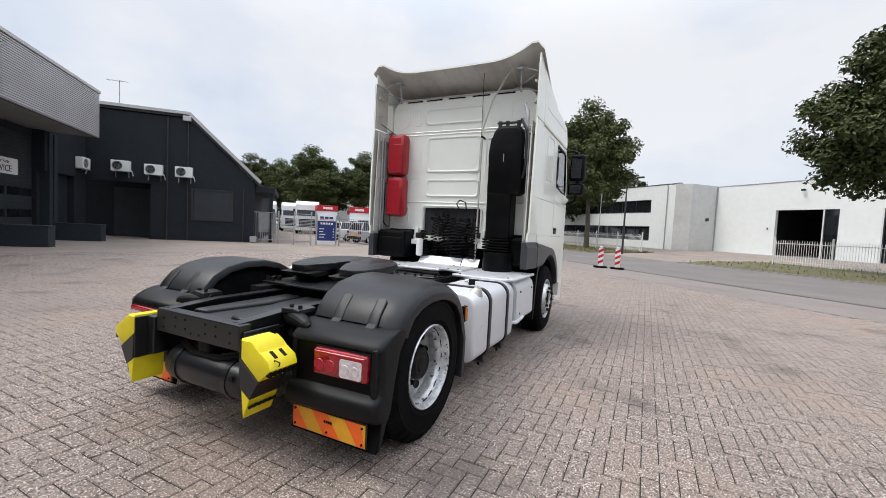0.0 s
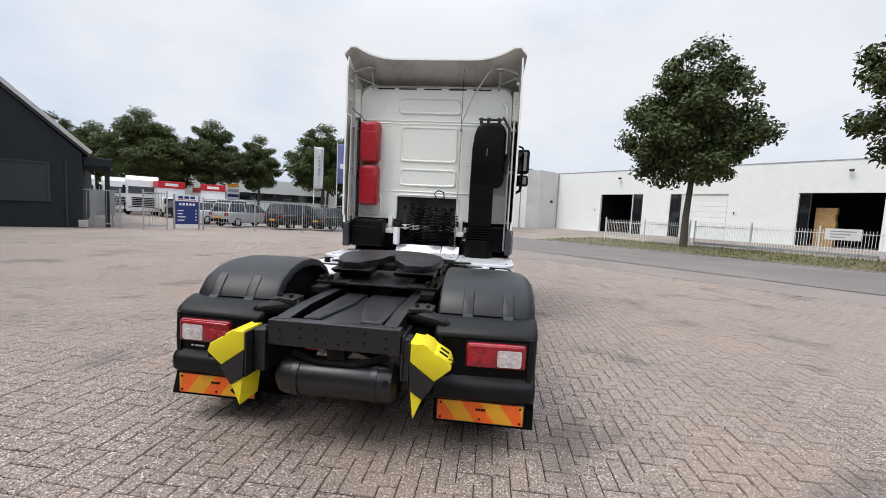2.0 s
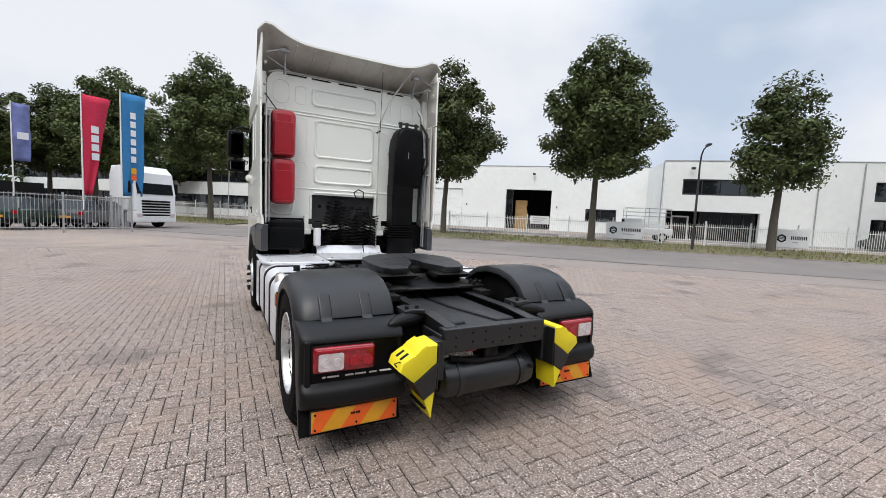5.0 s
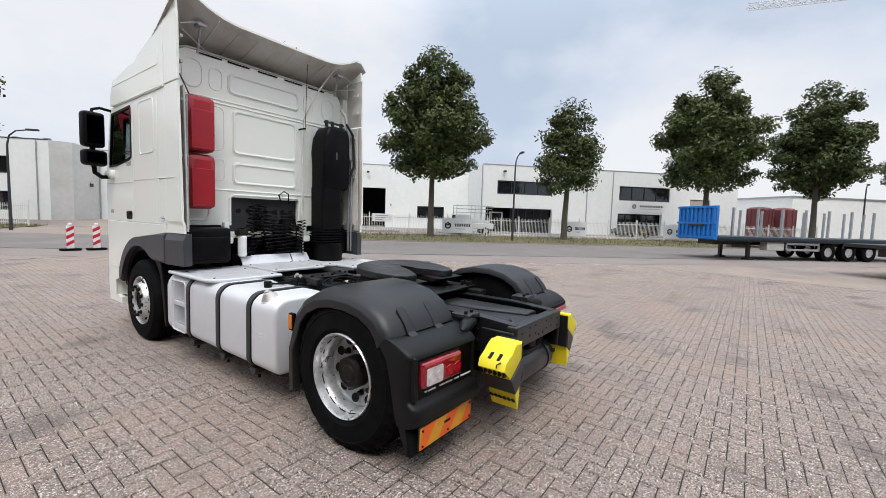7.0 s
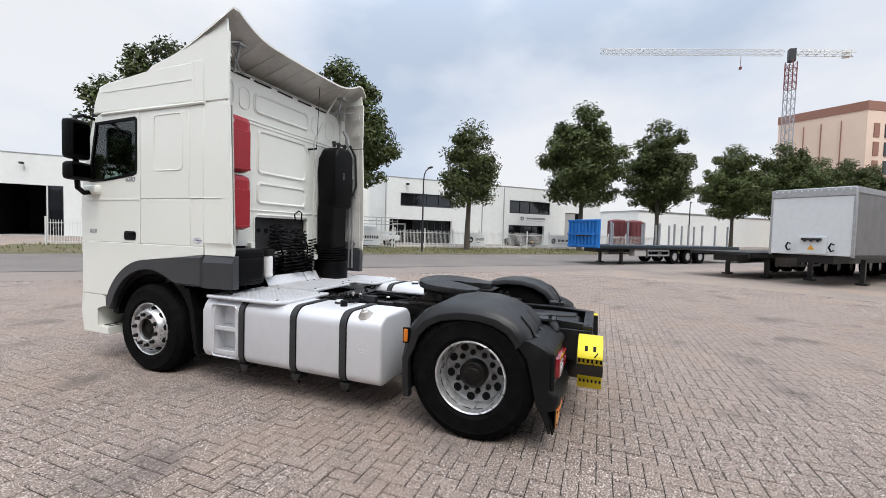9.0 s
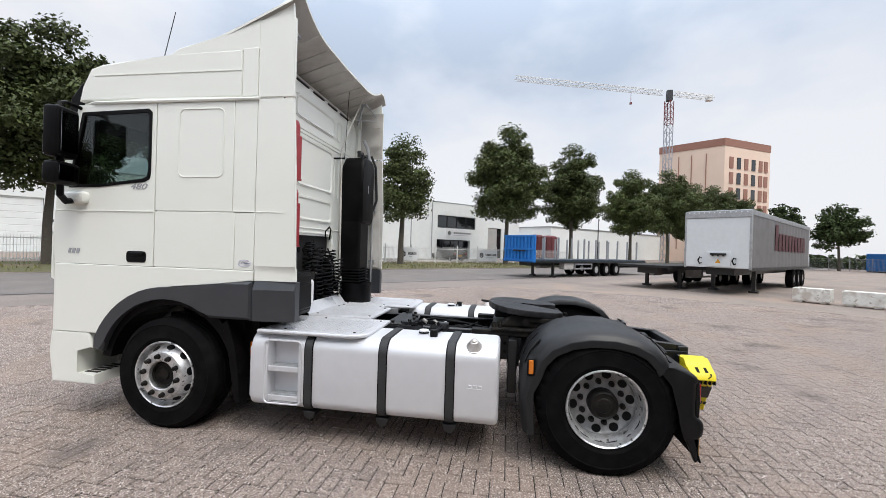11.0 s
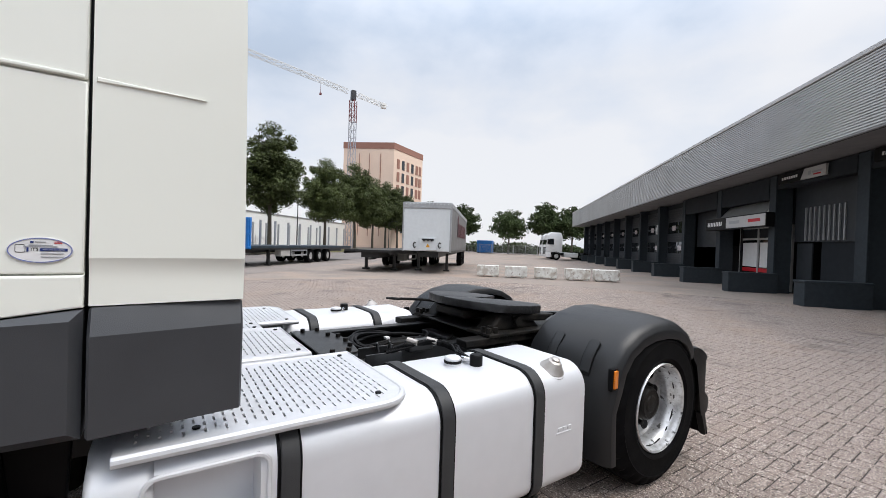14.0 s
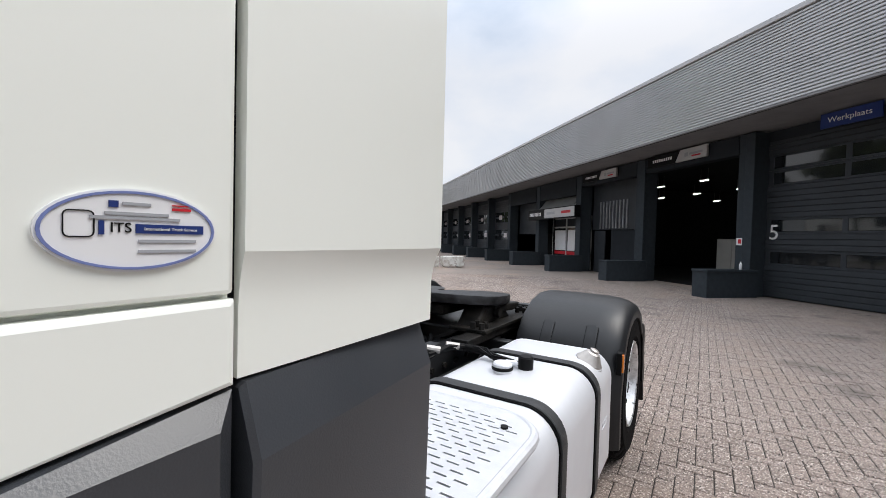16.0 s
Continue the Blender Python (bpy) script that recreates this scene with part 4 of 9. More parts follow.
for s in (-33, -30.5):
    lathe(bm, [(0.18, 0), (0.18, 0.6), (0.26, 0.62), (0.26, 0.75)], Matrix.Translation((s, 40, 7.0)), 12)
part("roof_vent", bm, galvanised, block)
bm = bmesh.new()
cyl(bm, (-29.3, 36.93, 0.3), (-29.3, 36.93, 7.1), 0.05, 8)
cyl(bm, (-27.15, 41.4, 0.3), (-27.15, 41.4, 7.0), 0.06, 8)
part("drain_pipe", bm, galvanised, block)
part("wall_board", _slab(-28.0, -27.95, 38.6, 39.6, 3.1, 3.6), ink_white, block)
part("wall_box", _slab(-27.15, -27.1, 40.0, 40.4, 3.5, 3.8), frame_dark, block)

# the white offices
office = thing("white_office_building", "two-storey white office with dark windows", "building", SITE.copy(), kind="structure")
O = 35.0
holes = [(11.0, 16.7, 4.15, 5.45), (9.9, 16.75, G, 2.8), (24.0, 29.8, 4.0, 5.45), (23.95, 29.0, G, 2.65)]
bm = bmesh.new()
wall_with_openings(bm, 9.6, 31.4, -0.1, 6.9, O, O + 0.35, holes)
part("front_wall", bm, wall_white, office, smooth=None)
bm = bmesh.new()
box(bm, 9.6, 9.9, O + 0.35, M + 0.2, -0.1, 6.9)
box(bm, 31.1, 31.4, O + 0.35, 55, -0.1, 6.9)
box(bm, 9.6, 31.4, 54.7, 55, -0.1, 6.9)
part("side_wall", bm, wall_white, office)
part("roof", _slab(9.9, 31.1, O + 0.35, 54.7, 6.5, 6.7), roof_felt, office)
part("coping", _slab(9.55, 31.45, O - 0.03, O + 0.4, 6.9, 6.98), galvanised, office)
# the recess's shade is put into this wall's near-black tone
part("recess_wall", _slab(9.9, 30.5, O + 2.2, O + 2.4, G, 6.4), dim_tone_black, office)
part("recess_ceiling", _slab(9.9, 30.5, O + 0.36, O + 2.2, 2.85, 3.0), concrete, office)
part("office_floor", _slab(9.9, 31, O - 1, O + 3, 0.2, G + 0.005), concrete, office)
glazing(office, 11.05, 16.65, 4.2, 5.4, O + 0.05, 4)
glazing(office, 24.05, 29.75, 4.05, 5.4, O + 0.05, 4)
glazing(office, 12.6, 16.7, G, 2.78, O + 0.6, 5)
glazing(office, 24.0, 29.0, G, 2.6, O + 0.6, 4)
dr = glazing(office, 10.6, 11.9, G, 2.3, O + 0.9, 1, "entrance_door")
bm = bmesh.new()
for x in (10.6, 11.85):
    box(bm, x - 0.06, x + 0.06, O + 0.85, O + 0.92, G, 2.4)
box(bm, 10.55, 11.9, O + 0.85, O + 0.92, 2.28, 2.4)
part("door_frame", bm, fence_white, dr)
bm = bmesh.new()
for s in (9.45, 20.4, 23.2):
    cyl(bm, (s, O - 0.06, 0.3), (s, O - 0.06, 6.8), 0.05, 8)
part("drain_pipe", bm, galvanised, office)
back = thing("white_rear_hall", "plain white hall set back behind the offices", "building", SITE.copy(), kind="structure")
bm = bmesh.new()
wall_with_openings(bm, 31.42, 41, -0.1, 6.3, 38.0, 38.3, [(34.8, 37.4, G, 4.6)])
box(bm, 40.7, 41, 38.3, 56, -0.1, 6.3)
part("front_wall", bm, wall_white, back, smooth=None)
part("roof", _slab(31.4, 41, 38.3, 56, 6.0, 6.2), roof_felt, back)
part("roller_door", _slab(34.85, 36.6, 38.1, 38.16, G, 4.55), concrete, back)
part("door_sidelight", _slab(36.65, 37.35, 38.1, 38.16, G, 4.55), dark_glass, back)


def firm_board(s0, s1, z0, z1, n):
    b = thing("firm_board", "white board with a dark hexagon mark and lettering", "sign", SITE.copy(), "firm boards on the fence")
    part("board", _slab(s0, s1, n - 0.03, n, z0, z1, 0.006), ink_white, b)
    h = z1 - z0
    cx, cz = s0 + h * 0.42, (z0 + z1) / 2
    bm = bmesh.new()
    hexa = [(cx + h * 0.24 * math.cos(radians(90 + 60 * i)), cz + h * 0.24 * math.sin(radians(90 + 60 * i))) for i in range(6)]
    inner = [(cx + (x - cx) * 0.62, cz + (z - cz) * 0.62) for x, z in hexa]
    for i in range(6):
        j = (i + 1) % 6
        prism(bm, [hexa[i], hexa[j], inner[j], inner[i]], n - 0.036, n - 0.031, "y")
    for q in (-0.06, 0.04):
        box(bm, cx - h * 0.12, cx + h * 0.12, n - 0.036, n - 0.031, cz + q * h, cz + (q + 0.05) * h)
    part("hexagon_mark", bm, ink_shade_black, b)
    letter_bars("word_mark", 9, (s1 - s0 - h * 0.8) * 0.86, h * 0.2, ink_shade_black, b, (s0 + h * 0.8 + s1) / 2 - h * 0.02, n - 0.031, cz + h * 0.04, -1)
    part("print_bar", _slab(s0 + h * 0.95, s1 - h * 0.5, n - 0.035, n - 0.031, cz - h * 0.24, cz - h * 0.19), ink_grey, b)
    return b


firm_board(25.3, 29.3, 2.9, 3.95, O - 0.01)
FN = 28.2
for s0, s1 in ((4.5, 6.95), (14.75, 16.75), (24.1, 26.8)):
    firm_board(s0, s1, 0.45, 1.62, FN - 0.06)
nb2 = thing("notice_board", "small white notice board on the fence", "sign", SITE.copy())
part("board", _slab(-0.9, 0.5, FN - 0.08, FN - 0.05, 1.2, 1.8), ink_white, nb2)
for i in range(3):
    part("print_bar", _slab(-0.7, 0.3 - 0.2 * i, FN - 0.085, FN - 0.08, 1.62 - 0.15 * i, 1.68 - 0.15 * i), ink_grey, nb2)


def paling_fence(s0, s1, n, name="paling_fence"):
    f = thing(name, "white metal paling fence with pointed bars", "fence", SITE.copy())
    z = rise(n)
    k = int((s1 - s0) / 2.6)
    for i in range(k + 1):
        s = s0 + (s1 - s0) * i / k
        bm = bmesh.new()
        box(bm, s - 0.04, s + 0.04, n - 0.04, n + 0.04, z - 0.1, z + 1.72, 0.008, 1)
        part("post", bm, fence_white, f)
    for h in (0.22, 1.32):
        part("rail", _slab(s0, s1, n - 0.02, n + 0.02, z + h, z + h + 0.045), fence_white, f)
    pale = None
    s = s0 + 0.1
    while s < s1:
        if pale is None:
            bm = bmesh.new()
            prism(bm, [(-0.012, 0.1), (0.012, 0.1), (0.012, 1.48), (0, 1.56), (-0.012, 1.48)], -0.034, -0.021, "y")
            pale = part("pale", bm, fence_white, f, smooth=None)
            pale.matrix_basis = Matrix.Translation((s, n, z))
        else:
            o = new("pale", pale.data)
            o.parent = f
            o.matrix_basis = Matrix.Translation((s, n, z))
        s += 0.125
    return f


paling_fence(-13.4, -7.5, FN)
paling_fence(-7.2, 8.0, FN)
paling_fence(8.2, 40.0, FN)
paling_fence(-52, -23.6, 28.0)
bm = bmesh.new()
box(bm, -7.2, 1.2, FN - 0.12, FN - 0.06, rise(FN) + 0.2, rise(FN) + 0.34, 0.01, 1)
gate = structure("sliding_gate_beam", bm, galvanised, "steel floor beam of a sliding gate", SITE.copy())

# ---- trees ----
def tree_meshes(seed, height, radius, leaves, leaf_size, clear=3.7):
    """Trunk with limbs, and a crown of many small leaf clumps gathered round the limb ends."""
    r = random.Random(seed)
    bm = bmesh.new()
    top = height * 0.8
    lean = (r.uniform(-0.25, 0.25), r.uniform(-0.25, 0.25))
    pts = [(0, 0, -0.15), (0.02, 0, clear * 0.5), (lean[0] * 0.4, lean[1] * 0.4, clear), (lean[0], lean[1], height * 0.55), (lean[0] * 1.2, lean[1] * 1.2, top)]
    tube(bm, pts, [0.25, 0.2, 0.17, 0.1, 0.03], 9)
    hubs = []
    for i in range(30):
        t = i / 29
        z0 = clear + (top - clear) * (0.02 + 0.9 * t)
        a = i * 2.4 + r.uniform(-0.5, 0.5)
        reach = radius * (0.74 + 1.04 * min(t, 0.25) - max(0.0, t - 0.25) * 0.25 - 0.62 * max(0.0, t - 0.45) ** 1.4) * r.uniform(0.84, 1.05)
        z1 = z0 + reach * r.uniform(0.15, 0.55) + (0.5 if t > 0.8 else 0)
        p0 = (lean[0] * z0 / top, lean[1] * z0 / top, z0)
        p1 = (math.cos(a) * reach * 0.5, math.sin(a) * reach * 0.5, z0 + (z1 - z0) * 0.65)
        p2 = (math.cos(a) * reach, math.sin(a) * reach, z1)
        tube(bm, [p0, p1, p2], [0.06, 0.04, 0.015], 6)
        hubs.append((Vector(p2), reach * 0.22 + 0.34))
        hubs.append((Vector(p1), reach * 0.34 + 0.38))
        for _ in range(2):
            b_ = a + r.uniform(-0.7, 0.7)
            q = Vector((math.cos(b_) * reach, math.sin(b_) * reach, 0)) * r.uniform(0.75, 1.12) + Vector((0, 0, z1 + r.uniform(-0.7, 0.6)))
            tube(bm, [p1, tuple(q)], [0.025, 0.008], 4)
            hubs.append((q, r.uniform(0.38, 0.72)))
    hubs.append((Vector((lean[0] * 1.3, lean[1] * 1.3, height - 1.2)), 1.3))
    hubs.append((Vector((0, 0, height * 0.66)), radius * 0.5))
    trunk = mesh_of("trunk", bm, bark, 60)
    verts, faces = [], []
    weights = [h[1] ** 2 for h in hubs]
    for _ in range(leaves):
        c, rad = r.choices(hubs, weights)[0]
        d = Vector((r.gauss(0, 1), r.gauss(0, 1), r.gauss(0, 1))).normalized()
        p = c + Vector((d.x, d.y, d.z * 0.78)) * rad * (r.random() ** 0.45) * r.uniform(0.8, 1.12)
        if p.z < clear - 0.5:
            continue
        nrm = (d * 0.7 + Vector((r.uniform(-1, 1), r.uniform(-1, 1), r.uniform(-0.1, 1.2)))).normalized()
        u = nrm.orthogonal().normalized()
        v = nrm.cross(u)
        a = r.uniform(0, 6.28)
        u, v = u * math.cos(a) + v * math.sin(a), v * math.cos(a) - u * math.sin(a)
        k, w = len(verts), leaf_size * r.uniform(0.6, 1.3)
        verts += [p - u * w, p + v * w * 0.5 + nrm * w * 0.12, p + u * w * 1.05 - nrm * w * 0.12, p - v * w * 0.5 + nrm * w * 0.12]
        faces += [(k, k + 1, k + 2), (k, k + 2, k + 3)]
    me = bpy.data.meshes.new("crown")
    me.from_pydata([tuple(v) for v in verts], [], faces)
    return trunk, me


def plant_tree(meshes, m, label, group, mat):
    t = thing("tree", label, "tree", m, group)
    for nm, me in zip(("trunk", "crown"), meshes):
        o = new(nm, me)
        o.parent = t
    return t


KINDS = [tree_meshes(11, 13.8, 3.3, 36000, 0.14, 4.3), tree_meshes(12, 13.6, 3.0, 33000, 0.14, 4.2), tree_meshes(13, 10.8, 2.1, 13000, 0.12, 3.6), tree_meshes(14, 14.0, 3.5, 38000, 0.14, 4.3)]
for _, me in KINDS:
    me.materials.append(leaf_mat)
ROW = [(-28.9, 26.5, 3, 1.02), (-7.2, 26.5, 3, 0.91), (3.4, 26.5, 0, 0.99), (14.0, 26.5, 2, 1.02), (26.4, 26.5, 3, 1.02), (37.3, 26.5, 1, 1.04), (50.8, 26.5, 0, 0.95),
       (62.0, 26.5, 3, 1.05), (71, 26.5, 1, 1.0), (79, 26.5, 0, 1.03), (88, 26.5, 3, 1.02), (97, 26.5, 1, 1.0), (-40, 26.5, 0, 1.0)]
rg = random.Random(3)
for s, n, k, sc in ROW:
    plant_tree(KINDS[k], site(s, n, rise(n), rg.uniform(0, 360)) @ Matrix.Diagonal((sc * 1.07, sc * 1.07, sc * 1.02, 1)), "roadside lime tree in full green leaf on the verge", "roadside trees", leaf_mat)
FAR = [tree_meshes(21, 11, 4.2, 5200, 0.3), tree_meshes(22, 12, 3.6, 5200, 0.3)]
for _, me in FAR:
    me.materials.append(far_leaf)

# ---- the yard's far side and the distance ----
def wheel_small(parent, x, y, r, w, name="wheel"):
    b = bmesh.new()
    m = Matrix.Translation((x, y, r)) @ Matrix.Rotation(radians(90), 4, "X")
    lathe(b, [(r * 0.55, -w / 2), (r * 0.9, -w / 2), (r, -w / 2 + 0.03), (r, w / 2 - 0.03), (r * 0.9, w / 2), (r * 0.55, w / 2)], m, 20, True)
    o = part(name, b, rubber, parent)
    b = bmesh.new()
    lathe(b, [(r * 0.56, -w * 0.4), (r * 0.5, -w * 0.3), (r * 0.2, -w * 0.25), (r * 0.2, w * 0.25), (r * 0.5, w * 0.3), (r * 0.56, w * 0.4)], m, 16)
    part("rim", b, rim_silver, o)
    return o


def parked_car(m, paint, label, tall=0.0, long=4.2):
    """Heading along local +x; rear at x = 0."""
    c = thing("parked_car", label, "car", m, "parked cars behind the fence")
    L, H = long, 1.46 + tall
    side = [(0.02, 0.45), (0.0, 0.8), (0.06, 0.98), (L * 0.72, 0.96), (L * 0.96, 0.78), (L, 0.6), (L - 0.03, 0.3), (0.08, 0.28)]
    bm = bmesh.new()
    prism(bm, side, -0.88, 0.88, "y", 0.09, 3)
    part("body", bm, paint, c)
    bm = bmesh.new()
    lo = [(0.1, 0.96), (L * 0.74, 0.95), (L * 0.56, H - 0.02), (0.34, H)]
    verts_lo = [bm.verts.new((x, sy * (0.84 if z < 1.1 else 0.64), z)) for sy in (-1, 1) for x, z in lo]
    a, b = verts_lo[:4], verts_lo[4:]
    bm.faces.new(a)
    bm.faces.new(b[::-1])
    for k in range(4):
        bm.faces.new((a[k], a[(k + 1) % 4], b[(k + 1) % 4], b[k]))
    part("glasshouse", bm, dark_glass, c, smooth=None)
    bm = bmesh.new()
    prism(bm, [(0.32, H - 0.03), (L * 0.57, H - 0.05), (L * 0.54, H + 0.02), (0.36, H + 0.03)], -0.62, 0.62, "y", 0.02)
    part("roof", bm, paint, c)
    for sy in (-1, 1):
        for (x0, x1) in ((0.1, 0.36), (L * 0.72, L * 0.56), (L * 0.32, L * 0.32)):
            bm = bmesh.new()
            tube(bm, [(x0, sy * 0.84, 0.97), (x1, sy * 0.63, H)], 0.04, 6)
            part("pillar", bm, paint, c)
    for x in (0.75, L - 0.8):
        for sy in (-1, 1):
            wheel_small(c, x, sy * 0.78, 0.32, 0.2)
    for sy in (-1, 1):
        part("tail_light", _slab(-0.02, 0.06, min(sy * 0.6, sy * 0.86), max(sy * 0.6, sy * 0.86), 0.72, 0.9, 0.02), red_lens, c)
        part("head_light", _slab(L - 0.12, L - 0.01, min(sy * 0.55, sy * 0.84), max(sy * 0.55, sy * 0.84), 0.62, 0.74, 0.02), clear_lens, c)
    part("plate_bar", _slab(-0.03, 0.0, -0.26, 0.26, 0.55, 0.66), stripe_yellow, c)
    part("bumper", _slab(-0.05, 0.15, -0.86, 0.86, 0.32, 0.52, 0.04), black_plastic, c)
    return c


def aim(x, y, heading, z=0.0):
    return Matrix.Translation((x, y, z)) @ Matrix.Rotation(radians(heading), 4, "Z")


cars = ((-19.6, 22.0, 75, "white", "white hatchback parked behind the fence", 0.0), (-16.4, 20.6, 72, "silver", "silver hatchback parked behind the fence", 0.05),
        (-13.2, 21.4, 68, "black", "black sport utility car behind the fence", 0.15), (-10.9, 22.7, 66, "green", "dark green estate car behind the fence", 0.0),
        (-8.9, 24.0, 64, "grey", "grey estate car behind the fence", 0.0), (-21.5, 27.0, 30, "white", "white van parked in the car yard", 0.3),
        (-24.5, 30.5, 35, "grey", "grey car parked in the car yard", 0.0), (-27.5, 29.0, 40, "black", "black car parked in the car yard", 0.0), (-13.8, 28.5, 68, "grey", "grey car parked in the car yard", 0.05))
for x, y, h, p, lab, tall in cars:
    parked_car(aim(x, y, h), CAR_PAINTS[p], lab, tall)


def parked_tractor(m, label):
    """A plain white tractor unit, heading along local +x, front at x = 0."""
    t = thing("parked_truck", label, "truck", m, "parked trucks")
    bm = bmesh.new()
    prism(bm, [(-2.1, 1.0), (-2.1, 3.0), (-1.9, 3.55), (-0.7, 3.6), (-0.25, 3.2), (-0.05, 2.0), (0.0, 1.0)], -1.24, 1.24, "y", 0.1, 3)
    body = part("cab", bm, truck_white, t)
    bm = bmesh.new()
    prism(bm, [(-0.06, 1.98), (-0.27, 2.95), (-0.30, 2.95), (-0.12, 1.98)], -1.08, 1.08, "y")
    bmesh.ops.transform(bm, matrix=Matrix.Translation((0.045, 0, 0)), verts=bm.verts[:])
    part("windscreen", bm, dark_glass, body, smooth=None)
    for sy in (-1, 1):
        bm = bmesh.new()
        prism(bm, [(-1.0, 2.0), (-0.28, 2.0), (-0.42, 2.75), (-1.0, 2.75)], min(sy * 1.235, sy * 1.25), max(sy * 1.235, sy * 1.25), "y")
        part("side_window", bm, dark_glass, body, smooth=None)
        part("mirror", _slab(-0.3, -0.15, min(sy * 1.32, sy * 1.5), max(sy * 1.32, sy * 1.5), 2.0, 2.7, 0.04), black_plastic, body)
        part("mirror_arm", _slab(-0.26, -0.2, min(sy * 1.2, sy * 1.36), max(sy * 1.2, sy * 1.36), 2.4, 2.46), black_plastic, body)
        part("head_lamp", _slab(-0.1, 0.03, min(sy * 0.8, sy * 1.16), max(sy * 0.8, sy * 1.16), 0.62, 0.86, 0.03), clear_lens, body)
    part("bumper", _slab(-0.7, 0.02, -1.24, 1.24, 0.35, 1.0, 0.06), truck_white, body)
    for i in range(6):
        part("grille_slat", _slab(-0.05, 0.03, -0.85, 0.85, 0.72 + i * 0.16, 0.82 + i * 0.16, 0.01), black_plastic, body)
    part("chassis", _slab(-5.9, -2.0, -0.42, 0.42, 0.6, 0.95), black_metal, t)
    part("side_tank", _slab(-4.1, -2.4, -1.2, -0.6, 0.4, 0.95, 0.06), truck_white, t)
    part("side_tank", _slab(-4.1, -2.4, 0.6, 1.2, 0.4, 0.95, 0.06), truck_white, t)
    for x in (-1.35, -5.0):
        for sy in (-1, 1):
            wheel_small(t, x, sy * 1.08, 0.5, 0.3)
            bm = bmesh.new()
            prism(bm, arc(x, 0.5, 0.56, 20, 160, 10) + arc(x, 0.5, 0.60, 160, 20, 10), min(sy * 0.85, sy * 1.24), max(sy * 0.85, sy * 1.24), "y")
            part("mudguard", bm, black_plastic, t, smooth=None)
    return t


pt = parked_tractor(aim(-5.4, 26.3, -46), "white tractor unit parked behind the bar fence")
copy_thing(pt, aim(35.0, -38.3, 52))
copy_thing(pt, aim(39.5, -42.3, 50))
for x, y, h in ((-31.4, 30.9, -43), (-37.5, 34.4, -38), (-38.5, 31.2, -38)):
    copy_thing(pt, aim(x, y, h))

# rental boxes with red headboards
for i, (x, y, h) in enumerate(((-26.4, 33.6, -54), (-28.6, 31.0, -40), (-33.5, 43, -30))):
    v = thing("box_van", "white box van with a red headboard sign", "van", aim(x, y, h), "box vans")
    part("box", _slab(-3.6, 0, -1.05, 1.05, 0.7, 2.6, 0.04), truck_white, v)
    part("cab", _slab(0.02, 1.6, -0.95, 0.95, 0.4, 1.75, 0.15), truck_white, v)
    part("windscreen", _slab(1.2, 1.62, -0.85, 0.85, 1.15, 1.65, 0.04), dark_glass, v)
    part("headboard", _slab(-3.0, 0.1, -1.07, 1.07, 2.6, 3.2, 0.04), ink_red, v)
    part("print_bar", _slab(0.1, 0.12, -0.5, 0.5, 2.78, 3.02), ink_white, v)
    for px in (-2.8, 1.0):
        for sy in (-1, 1):
            wheel_small(v, px, sy * 0.9, 0.36, 0.22)

# bar fence, information sign and flags at the car yard
def bar_fence(x0, y0, x1, y1, high, name="bar_fence"):
    d = math.hypot(x1 - x0, y1 - y0)
    f = thing(name, "galvanised steel bar fence with square posts", "fence", aim(x0, y0, math.degrees(math.atan2(y1 - y0, x1 - x0))))
    n = max(1, round(d / 2.6))
    for i in range(n + 1):
        x = d * i / n
        part("post", _slab(x - 0.035, x + 0.035, -0.035, 0.035, -0.05, high + 0.08, 0.006), galvanised, f)
    for z in (0.18, high - 0.08):
        part("rail", _slab(0, d, -0.02, 0.02, z, z + 0.04), galvanised, f)
    proto_, x = None, 0.1
    while x < d:
        if proto_ is None:
            b = bmesh.new()
            cyl(b, (0, 0, 0.1), (0, 0, high), 0.011, 5)
            proto_ = part("bar", b, galvanised, f)
            proto_.matrix_basis = Matrix.Translation((x, 0, 0))
        else:
            o = new("bar", proto_.data)
            o.parent = f
            o.matrix_basis = Matrix.Translation((x, 0, 0))
        x += 0.13
    return f


bar_fence(-15.1, 17.6, -5.95, 22.5, 1.72)
bar_fence(-5.95, 22.5, -7.2, 24.6, 1.72)
bar_fence(-19.3, 14.2, -17.8, 15.2, 1.9)
bar_fence(-15.9, 16.0, -16.6, 15.3, 1.9)
info = thing("information_sign", "blue and white information sign standing on posts", "sign", aim(-15.75, 16.36, math.degrees(math.atan2(1.06, 0.48))))
part("panel", _slab(0, 1.16, -0.03, 0.03, 0.28, 1.18, 0.004), ink_blue, info)
part("head_panel", _slab(0, 1.16, -0.03, 0.03, 1.5, 1.82, 0.004), ink_white, info)
part("name_panel", _slab(0, 1.16, -0.03, 0.03, 1.18, 1.5, 0.004), ink_blue, info)
part("foot_panel", _slab(0, 1.16, -0.03, 0.03, 0.05, 0.28, 0.004), ink_white, info)
bm = bmesh.new()
for i in range(3):
    box(bm, 0.14 + i * 0.3, 0.38 + i * 0.3, -0.036, -0.031, 1.63, 1.77, 0.004, 1)
part("mark_bar", bm, ink_blue, info)
part("red_line", _slab(0.12, 1.04, -0.036, -0.031, 1.56, 1.59), ink_red, info)
bm = bmesh.new()
for i in range(5):
    box(bm, 0.18 + i * 0.17, 0.29 + i * 0.17, -0.036, -0.031, 1.28, 1.40)
part("name_bar", bm, ink_white, info)
bm = bmesh.new()
